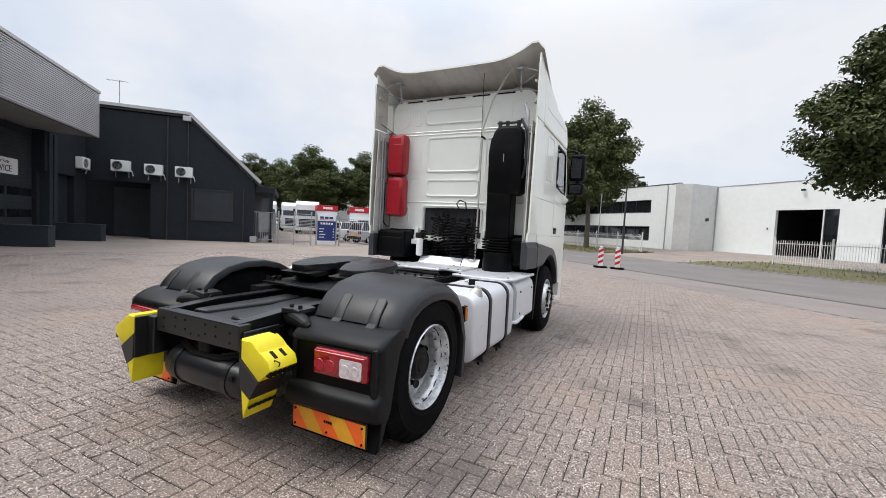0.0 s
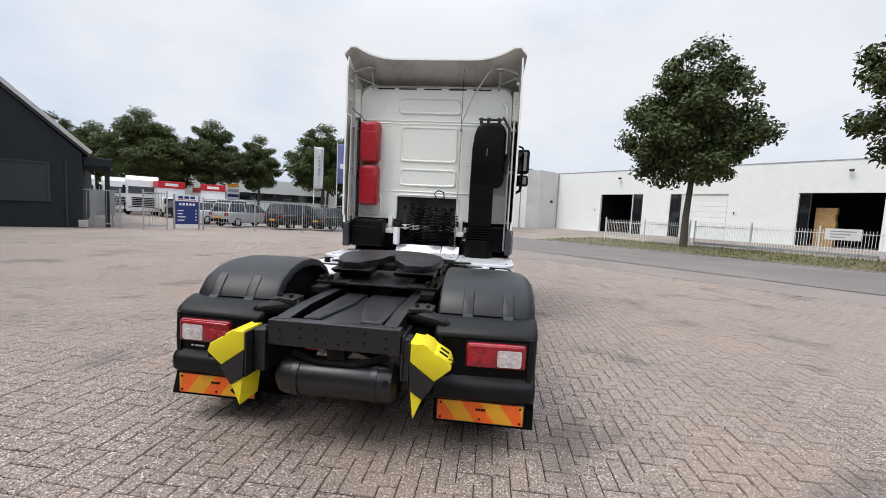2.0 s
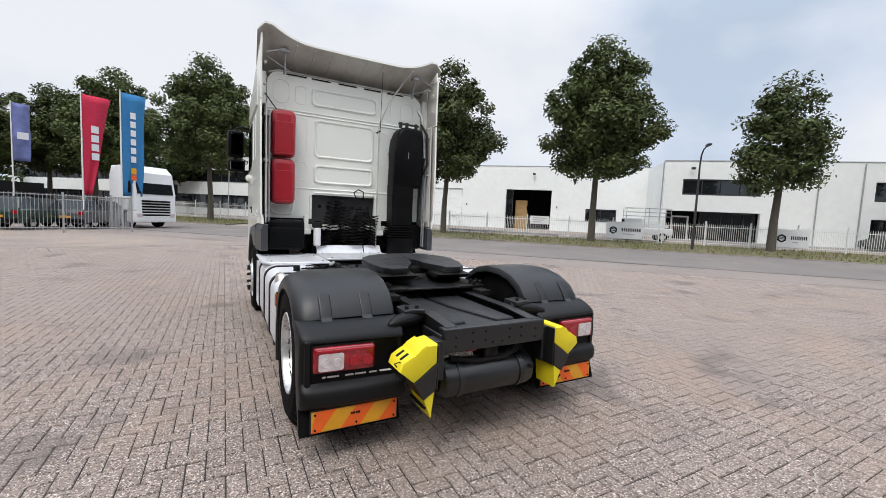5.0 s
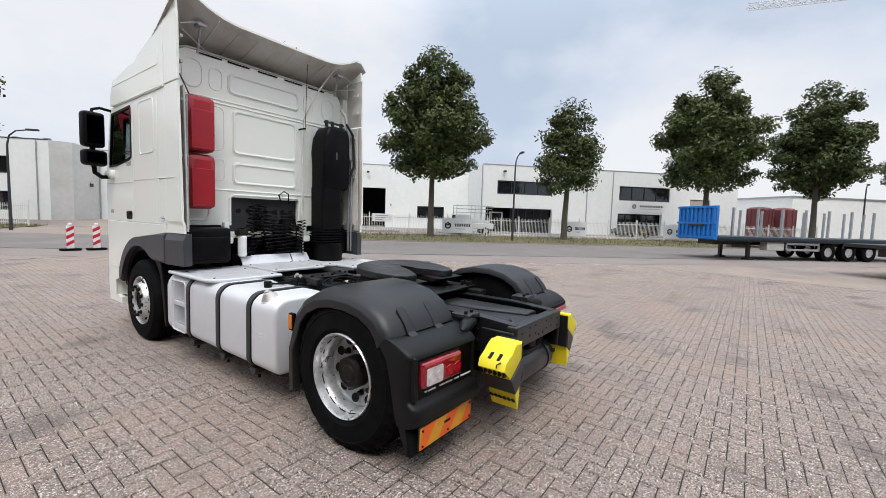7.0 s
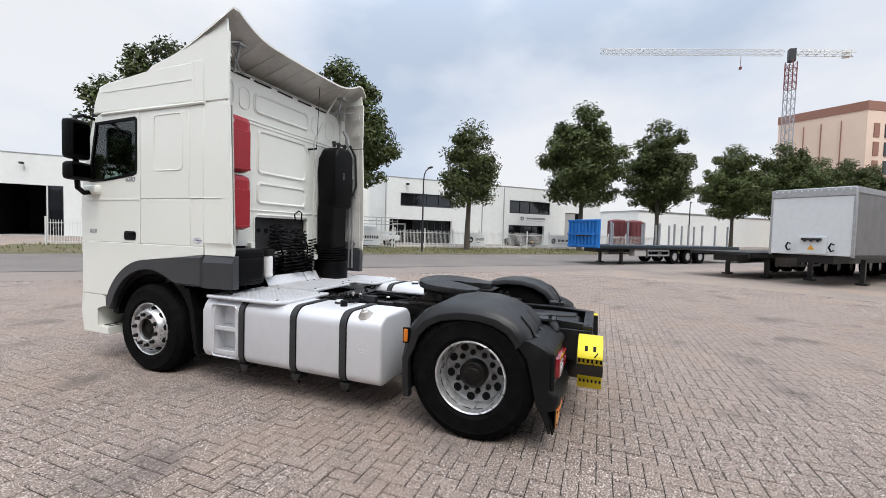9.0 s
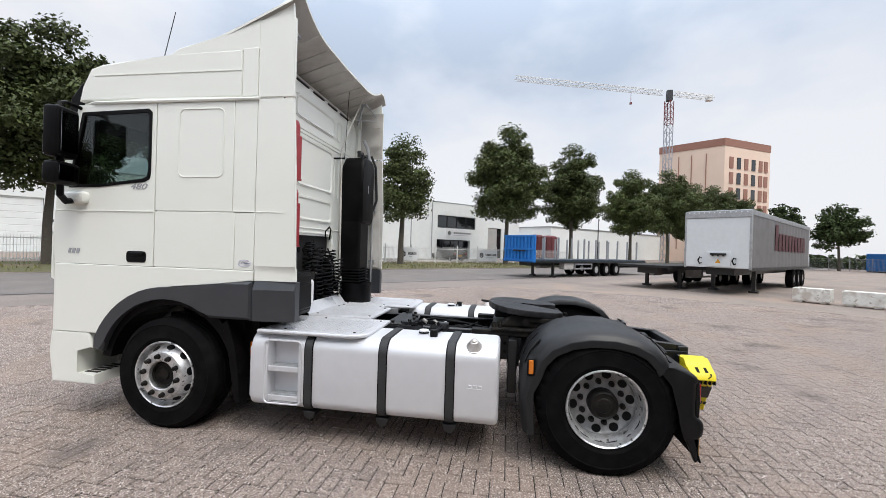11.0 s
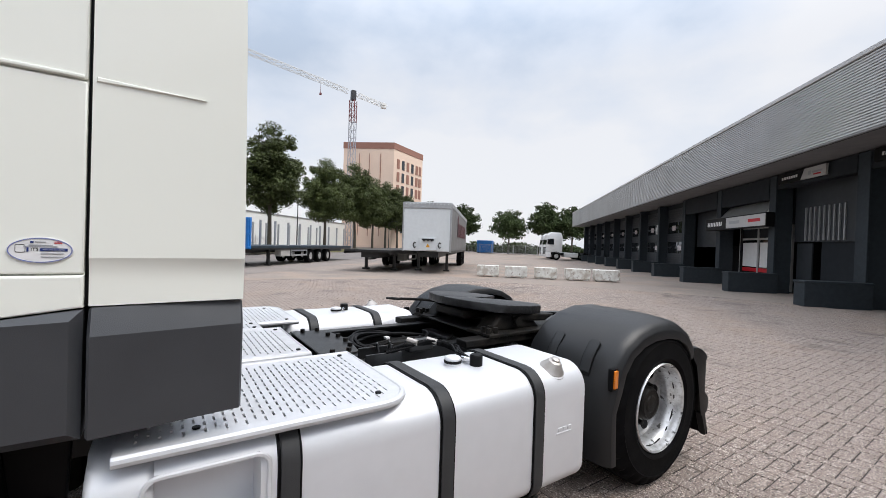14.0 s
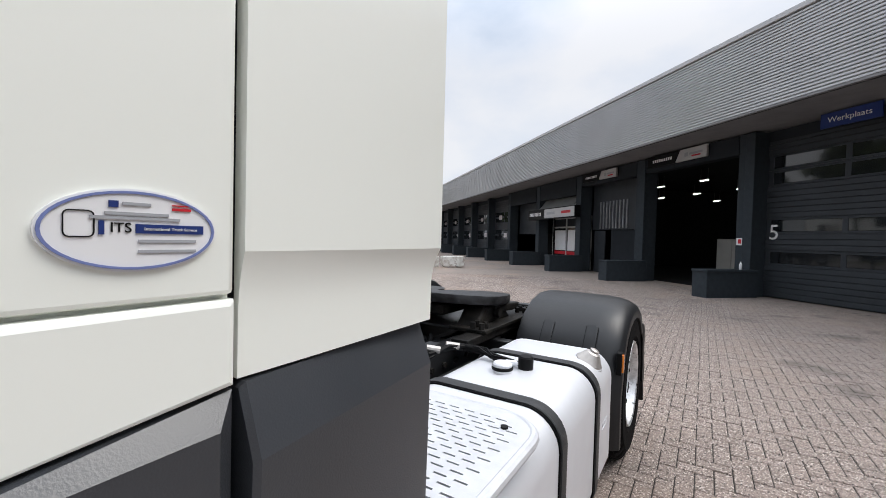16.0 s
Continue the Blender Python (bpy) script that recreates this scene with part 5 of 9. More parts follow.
for i in range(4):
    box(bm, 0.1, 0.1 + (0.32, 0.26, 0.4, 0.34)[i], -0.036, -0.031, 0.98 - i * 0.17, 1.03 - i * 0.17)
    box(bm, 1.0, 1.06, -0.036, -0.031, 0.98 - i * 0.17, 1.04 - i * 0.17)
part("print_bar", bm, ink_white, info)
for x in (-0.05, 1.21):
    part("post", _slab(x - 0.04, x + 0.04, -0.04, 0.04, 0, 1.86, 0.008), galvanised, info)


def flag(x, y, high, w, h, mat, label, bars=(), skew=0.25, turn=35):
    f = thing("flag", label, "flag", aim(x, y, turn), "flags at the car yard")
    b = bmesh.new()
    tube(b, [(0, 0, -0.05), (0, 0, high + 0.1)], [0.05, 0.03], 8)
    part("pole", b, fence_white, f)
    b = bmesh.new()
    nx_, nz_ = 8, 14
    rows_ = []
    for j in range(nz_ + 1):
        v = j / nz_
        width = w * (1 - skew * v)
        rows_.append([b.verts.new((0.04 + width * i / nx_, 0.1 * math.sin(i * 0.9 + v * 4) * (i / nx_) + 0.05 * math.sin(v * 7) * i / nx_, high - h * v)) for i in range(nx_ + 1)])
    for p, q in zip(rows_, rows_[1:]):
        for i in range(nx_):
            b.faces.new((p[i], p[i + 1], q[i + 1], q[i]))
    cloth = part("cloth", b, mat, f)
    sol = cloth.modifiers.new("thickness", "SOLIDIFY")
    sol.thickness = 0.012
    for k, (u0, u1, v0, v1, bmat) in enumerate(bars):
        b = bmesh.new()
        box(b, 0.04 + w * u0, 0.04 + w * u1, -0.14, -0.125, high - h * v1, high - h * v0)
        part("print_bar", b, bmat, f)
    return f


flag(-6.83, 25.25, 7.4, 1.25, 5.6, flag_blue, "tall blue advertising flag on a white pole", [(0.3, 0.5, 0.18 + i * 0.085, 0.24 + i * 0.085, ink_white) for i in range(6)] + [(0.3, 0.5, 0.72, 0.78, stripe_yellow), (0.3, 0.5, 0.79, 0.84, stripe_red)])
flag(-8.64, 25.9, 7.15, 1.35, 5.4, flag_red, "tall red advertising flag on a white pole", [(0.25, 0.5, 0.30 + i * 0.09, 0.37 + i * 0.09, ink_white) for i in range(4)], 0.75)
flag(-14.4, 34.8, 7.7, 0.95, 3.8, flag_photo, "violet picture flag on a white pole", [(0.2, 0.8, 0.5, 0.62, ink_white)], 0.1)
flag(-16.6, 34.6, 7.3, 0.85, 4.0, flag_white, "white flag on a white pole", [(0.35, 0.55, 0.2 + i * 0.1, 0.27 + i * 0.1, ink_grey) for i in range(5)], 0.1)
py = thing("sign_pylon", "tall slim white sign pylon with small panels", "sign", aim(-40.6, 57.3, 40))
part("column", _slab(-0.9, 0.9, -0.2, 0.2, 0, 9.0, 0.03), wall_white, py)
for i in range(9):
    part("name_panel", _slab(-0.8, 0.8, -0.24, -0.2, 8.1 - i * 0.8, 8.55 - i * 0.8, 0.01), (ink_grey, ink_blue, ink_grey, ink_shade_black, ink_grey, stripe_yellow, ink_grey, ink_blue, ink_grey)[i], py)

# far woods behind the car yard and at the yard's far end
rg = random.Random(8)
far_list = [(-58, 47), (-60, 42), (-47, 50), (-27, 62), (-10.5, 62), (-6, 57), (-1, 60),
            (65.4, -47.4), (59.8, -54.7), (54.8, -59.9), (50.9, -63.4), (69.5, -42.0)]
for i, (x, y) in enumerate(far_list):
    sc = rg.uniform(0.85, 1.05) 
    plant_tree(FAR[i % 2], aim(x, y, rg.uniform(0, 360)) @ Matrix.Scale(sc, 4), "distant broad green tree", "distant trees", far_leaf)
for x, y, k, wide, high in ((-54.8, 41.9, 3, 1.1, 0.86), (-50.6, 43.8, 0, 1.0, 0.82), (-40.2, 40.2, 3, 1.15, 0.87), (-42.5, 46.0, 0, 1.0, 0.76), (-36.2, 46.8, 0, 1.1, 0.90), (-33.7, 53.2, 1, 0.95, 0.87),
                            (-21.8, 48.4, 3, 1.15, 0.9), (-18.1, 54.0, 0, 1.1, 0.97), (-13.7, 51.0, 3, 1.1, 1.0)):
    plant_tree(KINDS[k], aim(x, y, rg.uniform(0, 360)) @ Matrix.Diagonal((wide, wide, high, 1)), "tall green tree behind the car yard", "trees behind the car yard", leaf_mat)
board = thing("notice_board", "plain grey notice board on the bar fence", "sign", aim(-19.0, 15.4, 48))
part("panel", _slab(-0.5, 0.5, -0.06, -0.03, 0.6, 1.82, 0.008), galvanised, board)
for x in (-0.4, 0.4):
    part("post", _slab(x - 0.03, x + 0.03, -0.03, 0.03, -0.05, 1.8), galvanised, board)
far_h = thing("distant_sheds", "low grey sheds far behind the car yard", "building", aim(-36, 62, 33), kind="structure")
part("shed", _slab(-14, 10, 0, 14, 0, 5.6), wall_white, far_h)
part("window_band", _slab(-12, 8, -0.05, 0.0, 2.2, 3.4), dark_glass, far_h)
part("annex", _slab(10.5, 24, 3, 14, 0, 3.4), dim_tone_black, far_h)
hedge_v, hedge_f = [], []
for _ in range(16000):
    a = rg.random()
    if _ % 2:
        x, y = -75 + 75 * a + rg.uniform(-2, 2), 52 + 22 * a + rg.uniform(-3, 3) + 12
    else:
        x, y = 92 - 50 * a + rg.uniform(-2, 2), -58 - 22 * a + rg.uniform(-3, 3)
    z = rg.uniform(0.2, 5.2 + 1.2 * math.sin(a * 40)) if _ % 2 else rg.uniform(0.1, 1.9 + 0.7 * math.sin(a * 33))
    w = rg.uniform(0.25, 0.5)
    n_ = Vector((rg.uniform(-1, 1), rg.uniform(-1, 1), rg.uniform(0, 1))).normalized()
    u = n_.orthogonal().normalized()
    v = n_.cross(u)
    p = Vector((x, y, z))
    k = len(hedge_v)
    hedge_v += [tuple(p - u * w), tuple(p + v * w * 0.6), tuple(p + u * w), tuple(p - v * w * 0.6)]
    hedge_f.append((k, k + 1, k + 2, k + 3))
me = bpy.data.meshes.new("far_hedge")
me.from_pydata(hedge_v, [], hedge_f)
me.materials.append(far_leaf)
tagged(new("far_hedge", me), "dense green bushes far off", "bushes", kind="stuff")

# warning beacons on the yard's edge
def beacon(x, y, turn):
    b_ = thing("warning_beacon", "red and white warning beacon on a black rubber foot", "beacon", aim(x, y, turn), "warning beacons")
    b = bmesh.new()
    prism(b, rounded(-0.28, 0.28, -0.2, 0.2, 0.08), 0, 0.07, "z", 0.015)
    part("rubber_foot", b, rubber, b_)
    part("blade", _slab(-0.11, 0.11, -0.025, 0.025, 0.07, 0.90, 0.01), ink_white, b_)
    for i in range(3):
        z = 0.16 + i * 0.25
        b = bmesh.new()
        prism(b, [(-0.11, z), (0.11, z + 0.12), (0.11, z + 0.24), (-0.11, z + 0.12)], -0.03, 0.03, "y")
        part("red_stripe", b, ink_red, b_, smooth=None)
    b = bmesh.new()
    lathe(b, [(0.05, 0.9), (0.06, 0.92), (0.06, 0.98), (0.03, 1.0)], seg=12)
    part("cap", b, ink_white, b_)
    return b_


beacon(0.52, 17.5, 12)
beacon(1.24, 17.4, 5)

# street lamps
def street_lamp(m, high, label="grey street lamp on a slim mast"):
    l_ = thing("street_lamp", label, "street lamp", m, "street lamps")
    b = bmesh.new()
    tube(b, [(0, 0, -0.1), (0, 0, 1.2), (0, 0, high * 0.86), (0.12, 0, high * 0.95), (0.45, 0, high), (1.1, 0, high + 0.1)], [0.09, 0.075, 0.05, 0.045, 0.04, 0.035], 8)
    part("mast", b, frame_dark, l_)
    part("lamp_head", _slab(1.0, 1.6, -0.1, 0.1, high + 0.05, high + 0.16, 0.03), frame_dark, l_)
    return l_


street_lamp(aim(23.1, 11.6, 225, rise(24.2)), 5.9)
street_lamp(site(40.5, 25.0, rise(25), 30), 5.4)
street_lamp(site(-21.6, 24.0, rise(24), 0), 5.7)
street_lamp(site(75, 24.5, rise(25), -90), 5.6)
sp = thing("sign_pole", "thin grey pole on the verge", "pole", site(-25.6, 25.0, rise(25)))
bm = bmesh.new()
cyl(bm, (0, 0, -0.1), (0.15, 0, 5.0), 0.035, 8)
part("mast", bm, galvanised, sp)

# barrier blocks
for n0, n1, turn in ((1.85, 0.75, 0), (0.45, -0.65, 1), (-1.0, -2.1, -1), (-2.5, -3.65, 1), (-3.85, -5.0, 0)):
    cb = thing("concrete_barrier", "white-painted chipped concrete barrier block", "barrier", site(17.1, (n0 + n1) / 2, 0, turn), "barrier blocks in a row")
    h = (n0 - n1) / 2
    b = bmesh.new()
    box(b, -0.3, 0.3, -h, h, 0.06, 0.55, 0.025)
    box(b, -0.26, 0.26, -h * 0.8, -h * 0.45, 0.0, 0.08)
    box(b, -0.26, 0.26, h * 0.45, h * 0.8, 0.0, 0.08)
    part("block", b, barrier_white, cb)

# curtain-side trailer
ct = thing("curtain_trailer", "white and grey curtain-side semi-trailer with side lettering", "trailer", site(16.8, 4.5, 0, 3.0) @ Matrix.Diagonal((1, 1, 1.01, 1)))
part("front_wall", _slab(0, 0.12, -1.25, 1.25, 1.15, 3.32, 0.02), trailer_white, ct)
part("front_rail", _slab(-0.03, 0.16, -1.27, 1.27, 3.32, 3.64, 0.03), galvanised, ct, "grey ribbed roof rail")
bm = bmesh.new()
for i in range(12):
    cyl(bm, (-0.036, -1.1 + i * 0.2, 3.56), (-0.03, -1.1 + i * 0.2, 3.56), 0.03, 8)
part("rail_rivet", bm, trailer_white, ct)
for sy in (-1, 1):
    part("corner_post", _slab(-0.02, 0.14, min(sy * 1.2, sy * 1.28), max(sy * 1.2, sy * 1.28), 1.1, 3.6, 0.02), galvanised, ct)
    bm = bmesh.new()
    pts = []
    for i in range(60):
        pts.append((0.16 + 13.2 * i / 59, sy * (1.255 + 0.012 * math.sin(i * 1.7))))
    prism(bm, pts + [(x, sy * 1.2) for x, _ in pts[::-1]], 1.2, 3.42, "z")
    cur = part("curtain", bm, tarp_grey, ct, "grey tarpaulin curtain")
    part("top_rail", _slab(0.1, 13.5, min(sy * 1.2, sy * 1.28), max(sy * 1.2, sy * 1.28), 3.42, 3.64, 0.02), galvanised, ct)
    part("side_rail", _slab(0.1, 13.5, min(sy * 1.2, sy * 1.27), max(sy * 1.2, sy * 1.27), 1.05, 1.2, 0.01), black_metal, ct)
    if sy < 0:
        dark_red = material("dark_red_print", (0.09, 0.03, 0.035), 0.6, vary=0.1)
        for i in range(10):
            x = 4.2 + i * 0.78
            part("print_bar", _slab(x, x + 0.56, -1.285, -1.27, 2.0, 3.25 if i == 0 else 2.85), dark_red, ct)
part("roof", _slab(0.1, 13.5, -1.2, 1.2, 3.6, 3.66), trailer_white, ct)
part("rear_wall", _slab(13.4, 13.55, -1.25, 1.25, 1.1, 3.6, 0.02), trailer_white, ct)
part("chassis", _slab(0.6, 13.4, -0.55, 0.55, 0.82, 1.1), black_metal, ct)
part("coupling_panel", _slab(-0.06, 0.0, -0.55, 0.35, 1.2, 1.85, 0.01), trailer_white, ct)
bm = bmesh.new()
box(bm, -0.14, -0.06, -0.4, 0.2, 1.7, 1.78)
for y in (-0.3, -0.1, 0.1):
    cyl(bm, (-0.15, y, 1.68), (-0.06, y, 1.68), 0.035, 8)
part("coupling_bar", bm, black_metal, ct)
bm = bmesh.new()
prism(bm, [(-0.2, 1.35), (0.02, 1.35), (-0.09, 1.54)], -0.066, -0.061, "x")
part("warning_triangle", bm, stripe_yellow, ct)
for y in (-0.75, 0.55):
    bm = bmesh.new()
    tube(bm, [(-0.06, y, 1.35), (-0.12, y + 0.05, 1.3), (-0.12, y + 0.12, 1.45), (-0.12, y + 0.05, 1.6), (-0.06, y, 1.55)], 0.03, 6)
    part("red_hose", bm, black_plastic, ct)
for x in (2.6,):
    for sy in (-1, 1):
        part("landing_leg", _slab(x - 0.07, x + 0.07, min(sy * 0.75, sy * 0.9), max(sy * 0.75, sy * 0.9), 0.08, 1.0), black_metal, ct)
        part("leg_foot", _slab(x - 0.16, x + 0.16, min(sy * 0.65, sy * 1.0), max(sy * 0.65, sy * 1.0), 0.0, 0.08), black_metal, ct)
for x in (9.6, 10.9, 12.2):
    for sy in (-1, 1):
        wheel_small(ct, x, sy * 1.02, 0.5, 0.36)


# flatbed trailers
def flatbed(s0, n0, deck_mat, head, label, stakes):
    f = thing("flatbed_trailer", label, "trailer", site(s0, n0), "flatbed trailers")
    part("deck", _slab(0, 13.4, -1.25, 1.25, 1.02, 1.14, 0.01), deck_mat, f)
    part("chassis", _slab(0.5, 13.2, -0.5, 0.5, 0.72, 1.02), black_metal, f)
    part("side_rail", _slab(0, 13.4, -1.27, -1.2, 0.92, 1.02), black_metal, f)
    part("side_rail", _slab(0, 13.4, 1.2, 1.27, 0.92, 1.02), black_metal, f)
    if head:
        hb = part("headboard", _slab(-0.12, 0.0, -1.25, 1.25, 0.95, 2.62, 0.02), blue_paint, f, "blue corrugated steel headboard")
        for i in range(9):
            part("rib", _slab(-0.19, -0.12, -1.2 + i * 0.28, -1.08 + i * 0.28, 1.0, 2.58, 0.02), blue_paint, hb)
        for z in (1.05, 1.75, 2.55):
            part("rib", _slab(-0.21, -0.12, -1.25, 1.25, z - 0.05, z + 0.05, 0.01), blue_paint, hb)
        part("lashing_bar", _slab(-0.26, -0.2, -0.6, 0.4, 1.62, 1.7, 0.01), black_metal, hb)
    for x in (2.2,):
        for sy in (-1, 1):
            part("landing_leg", _slab(x - 0.07, x + 0.07, min(sy * 0.75, sy * 0.9), max(sy * 0.75, sy * 0.9), 0.08, 0.95), black_metal, f)
            part("leg_foot", _slab(x - 0.16, x + 0.16, min(sy * 0.65, sy * 1.0), max(sy * 0.65, sy * 1.0), 0.0, 0.08), black_metal, f)
    for x in (6.6, 7.9, 9.2):
        for sy in (-1, 1):
            wheel_small(f, x, sy * 1.02, 0.46, 0.36)
    for sy in (-1, 1):
        bm = bmesh.new()
        for z in (0.55, 0.85):
            box(bm, 4.0, 6.0, min(sy * 1.16, sy * 1.22), max(sy * 1.16, sy * 1.22), z - 0.05, z + 0.05)
        for x in (4.0, 5.95):
            box(bm, x, x + 0.06, min(sy * 1.16, sy * 1.22), max(sy * 1.16, sy * 1.22), 0.5, 1.0)
        part("side_guard", bm, galvanised, f)
        part("tool_box", _slab(2.9, 3.9, min(sy * 0.8, sy * 1.2), max(sy * 0.8, sy * 1.2), 0.5, 0.92, 0.02), concrete, f)
    for i in range(stakes):
        for sy in (-1, 1):
            part("stake", _slab(0.8 + i * 1.4, 0.88 + i * 1.4, min(sy * 1.14, sy * 1.24), max(sy * 1.14, sy * 1.24), 1.14, 2.55), galvanised, f)
    return f


flatbed(15.6, 14.85, blue_frame, True, "flatbed semi-trailer with a blue headboard and stakes", 9)
flatbed(16.3, 7.5, black_metal, False, "black flatbed semi-trailer parked beside another", 0)
# parked pick-up with ladder rack, inside the fence
pk = thing("pickup_truck", "white pick-up with a ladder rack behind the fence", "van", site(7.6, 31.5, rise(31), 180))
part("body", _slab(-1.9, 1.9, -0.85, 0.85, 0.5, 1.0, 0.08), truck_white, pk)
part("cab", _slab(0.2, 1.5, -0.8, 0.8, 1.0, 1.75, 0.12), truck_white, pk)
part("windscreen", _slab(1.2, 1.52, -0.7, 0.7, 1.15, 1.65, 0.03), dark_glass, pk)
bm = bmesh.new()
for x in (-1.7, -0.2, 1.4):
    for y in (-0.75, 0.75):
        cyl(bm, (x, y, 1.0), (x, y, 2.5), 0.025, 6)
for z in (1.9, 2.2, 2.5):
    for y in (-0.75, 0.75):
        cyl(bm, (-1.7, y, z), (1.4, y, z), 0.02, 6)
for x in (-1.7, -0.2, 1.4):
    cyl(bm, (x, -0.75, 2.5), (x, 0.75, 2.5), 0.02, 6)
part("ladder_rack", bm, galvanised, pk)
part("load", _slab(-1.6, 1.2, -0.6, 0.6, 1.05, 1.25, 0.02), trailer_white, pk)
for x in (-1.2, 1.2):
    for sy in (-1, 1):
        wheel_small(pk, x, sy * 0.76, 0.34, 0.22)
pcar = parked_car(site(24.2, 31.0, rise(31), 90), CAR_PAINTS["black"], "black car parked by the white office", 0.0)

# tower crane and the tall pale tower
cr = thing("tower_crane", "grey and red lattice tower crane with a long jib", "crane", Matrix.Translation((81.0, -28.5, 0)))


def lattice(p0, p1, w, bays, r, seg=4):
    b = bmesh.new()
    p0, p1 = Vector(p0), Vector(p1)
    d = (p1 - p0).normalized()
    u = d.orthogonal().normalized()
    v = d.cross(u)
    cor = [u * w + v * w, -u * w + v * w, -u * w - v * w, u * w - v * w]
    for c in cor:
        cyl(b, p0 + c, p1 + c, r, seg)
    for i in range(bays):
        a, e = p0.lerp(p1, i / bays), p0.lerp(p1, (i + 1) / bays)
        for k in range(4):
            cyl(b, a + cor[k], e + cor[(k + 1) % 4], r * 0.6, 3)
            cyl(b, a + cor[k], a + cor[(k + 1) % 4], r * 0.6, 3)
    return b


part("mast", lattice((0, 0, 0), (0, 0, 27), 0.58, 16, 0.08), crane_grey, cr)
part("red_mast", lattice((0, 0, 27), (0, 0, 31.5), 0.58, 4, 0.09), crane_red, cr)
JD = Vector((-8.8, 28.7, 0)).normalized()
part("jib", lattice(JD * 1.5 + Vector((0, 0, 33.0)), JD * 31 + Vector((0, 0, 33.4)), 0.38, 22, 0.05), fence_white, cr)
part("counter_jib", lattice(-JD * 1.0 + Vector((0, 0, 33.0)), -JD * 9.5 + Vector((0, 0, 32.8)), 0.38, 6, 0.06), fence_white, cr)
part("slewing_head", _slab(-0.5, 0.5, -0.5, 0.5, 31.5, 33.6, 0.1), frame_dark, cr)
bm = bmesh.new()
box(bm, -0.5, 0.5, -0.5, 0.5, -0.8, 0.3, 0.05, 2, Matrix.Translation(-JD * 8.5 + Vector((0, 0, 33))))
part("counterweight", bm, fence_white, cr)
bm = bmesh.new()
cyl(bm, JD * 8 + Vector((0, 0, 32.5)), JD * 8 + Vector((0, 0, 30.6)), 0.04, 5)
box(bm, -0.2, 0.2, -0.2, 0.2, -0.4, 0.0, 0.05, 2, Matrix.Translation(JD * 8 + Vector((0, 0, 30.7))))
part("hook_block", bm, crane_red, cr)

tw = thing("pale_tower", "apricot rendered tower with a brown parapet", "building", kind="structure")
CORN = [(93.0, -31.0), (85.3, -40.6), (92.3, -52.6), (101.5, -44.0)]
bm = bmesh.new()
prism(bm, CORN, 0, 23.9, "z")
part("wall", bm, apt_pink, tw, smooth=None)
cxm, cym = sum(c[0] for c in CORN) / 4, sum(c[1] for c in CORN) / 4
grow = lambda k: [(cxm + (x - cxm) * k, cym + (y - cym) * k) for x, y in CORN]
bm = bmesh.new()
prism(bm, grow(1.012), 23.9, 25.4, "z")
part("parapet", bm, apt_brown, tw, smooth=None)
A, B, C = Vector((*CORN[0], 0)), Vector((*CORN[1], 0)), Vector((*CORN[2], 0))
for p, q, fs in ((A, B, (0.32, 0.52, 0.74)), (B, C, (0.14, 0.3, 0.46, 0.62, 0.78, 0.9))):
    out = (q - p).cross(Vector((0, 0, 1))).normalized()
    if out.dot(p - Vector((cxm, cym, 0))) < 0:
        out = -out
    ang = math.atan2((q - p).y, (q - p).x)
    for f in fs:
        c = p.lerp(q, f)
        if p is A:
            bm = bmesh.new()
            box(bm, -0.06, 0.06, -0.1, 0.1, 3, 22.7, 0.0, 2, Matrix.Translation(c + out * 0.05) @ Matrix.Rotation(ang, 4, "Z"))
            part("joint_strip", bm, apt_brown, tw)
        else:
            for k in range(6):
                bm = bmesh.new()
                box(bm, -0.55, 0.55, -0.08, 0.08, 4 + k * 3.1, 6.3 + k * 3.1, 0.0, 2, Matrix.Translation(c + out * 0.04) @ Matrix.Rotation(ang, 4, "Z"))
                part("window", bm, dark_glass if f in (0.3, 0.62) else apt_brown, tw)
bm = bmesh.new()
box(bm, 94, 99, -49, -44, 25.6, 27.0)
part("plant_room", bm, wall_grey, tw)

# pale long hall and red silos beyond the offices
fh = thing("far_white_hall", "long low white hall in the distance", "building", site(66, 40.0), kind="structure")
part("wall", _slab(-15, 30, 0, 20, 0, 5.6), wall_white, fh)
part("coping", _slab(-15.1, 30.1, -0.1, 20.1, 5.6, 5.8), galvanised, fh)
for i in range(2):
    rs = thing("red_silo", "dark red cylindrical silo cage", "silo", site(40.4 + i * 3.0, 34.5, 0.3), "silos")
    bm = bmesh.new()
    lathe(bm, [(1.1, 0.4), (1.1, 3.3), (0.9, 3.5), (0.1, 3.6)], seg=20)
    part("drum", bm, crane_red, rs)
    bm = bmesh.new()
    for k in range(12):
        a = 2 * math.pi * k / 12
        cyl(bm, (1.15 * math.cos(a), 1.15 * math.sin(a), 0), (1.15 * math.cos(a), 1.15 * math.sin(a), 3.4), 0.05, 5)
    part("cage", bm, crane_red, rs)
bb = thing("blue_cabin", "bright blue site cabin in the distance", "cabin", aim(65.6, -53.3, 40))
part("body", _slab(-1.6, 1.6, -1.2, 1.2, 0.1, 2.7, 0.05), blue_paint, bb)
part("skids", _slab(-1.5, 1.5, -1.0, 1.0, 0.0, 0.1), black_metal, bb)
part("door", _slab(-0.5, 0.4, -1.24, -1.2, 0.2, 2.2, 0.01), blue_frame, bb)
bar_fence(52, -55, 62, -52, 1.9)
bar_fence(62, -52, 72, -45, 1.9)

# ---- the tractor unit ----
truck = thing("tractor_unit", "white two-axle tractor unit parked on the paved yard", "truck", pose(-0.018, 0.045, 0, 0, 0, 0.8))
HW = 1.23


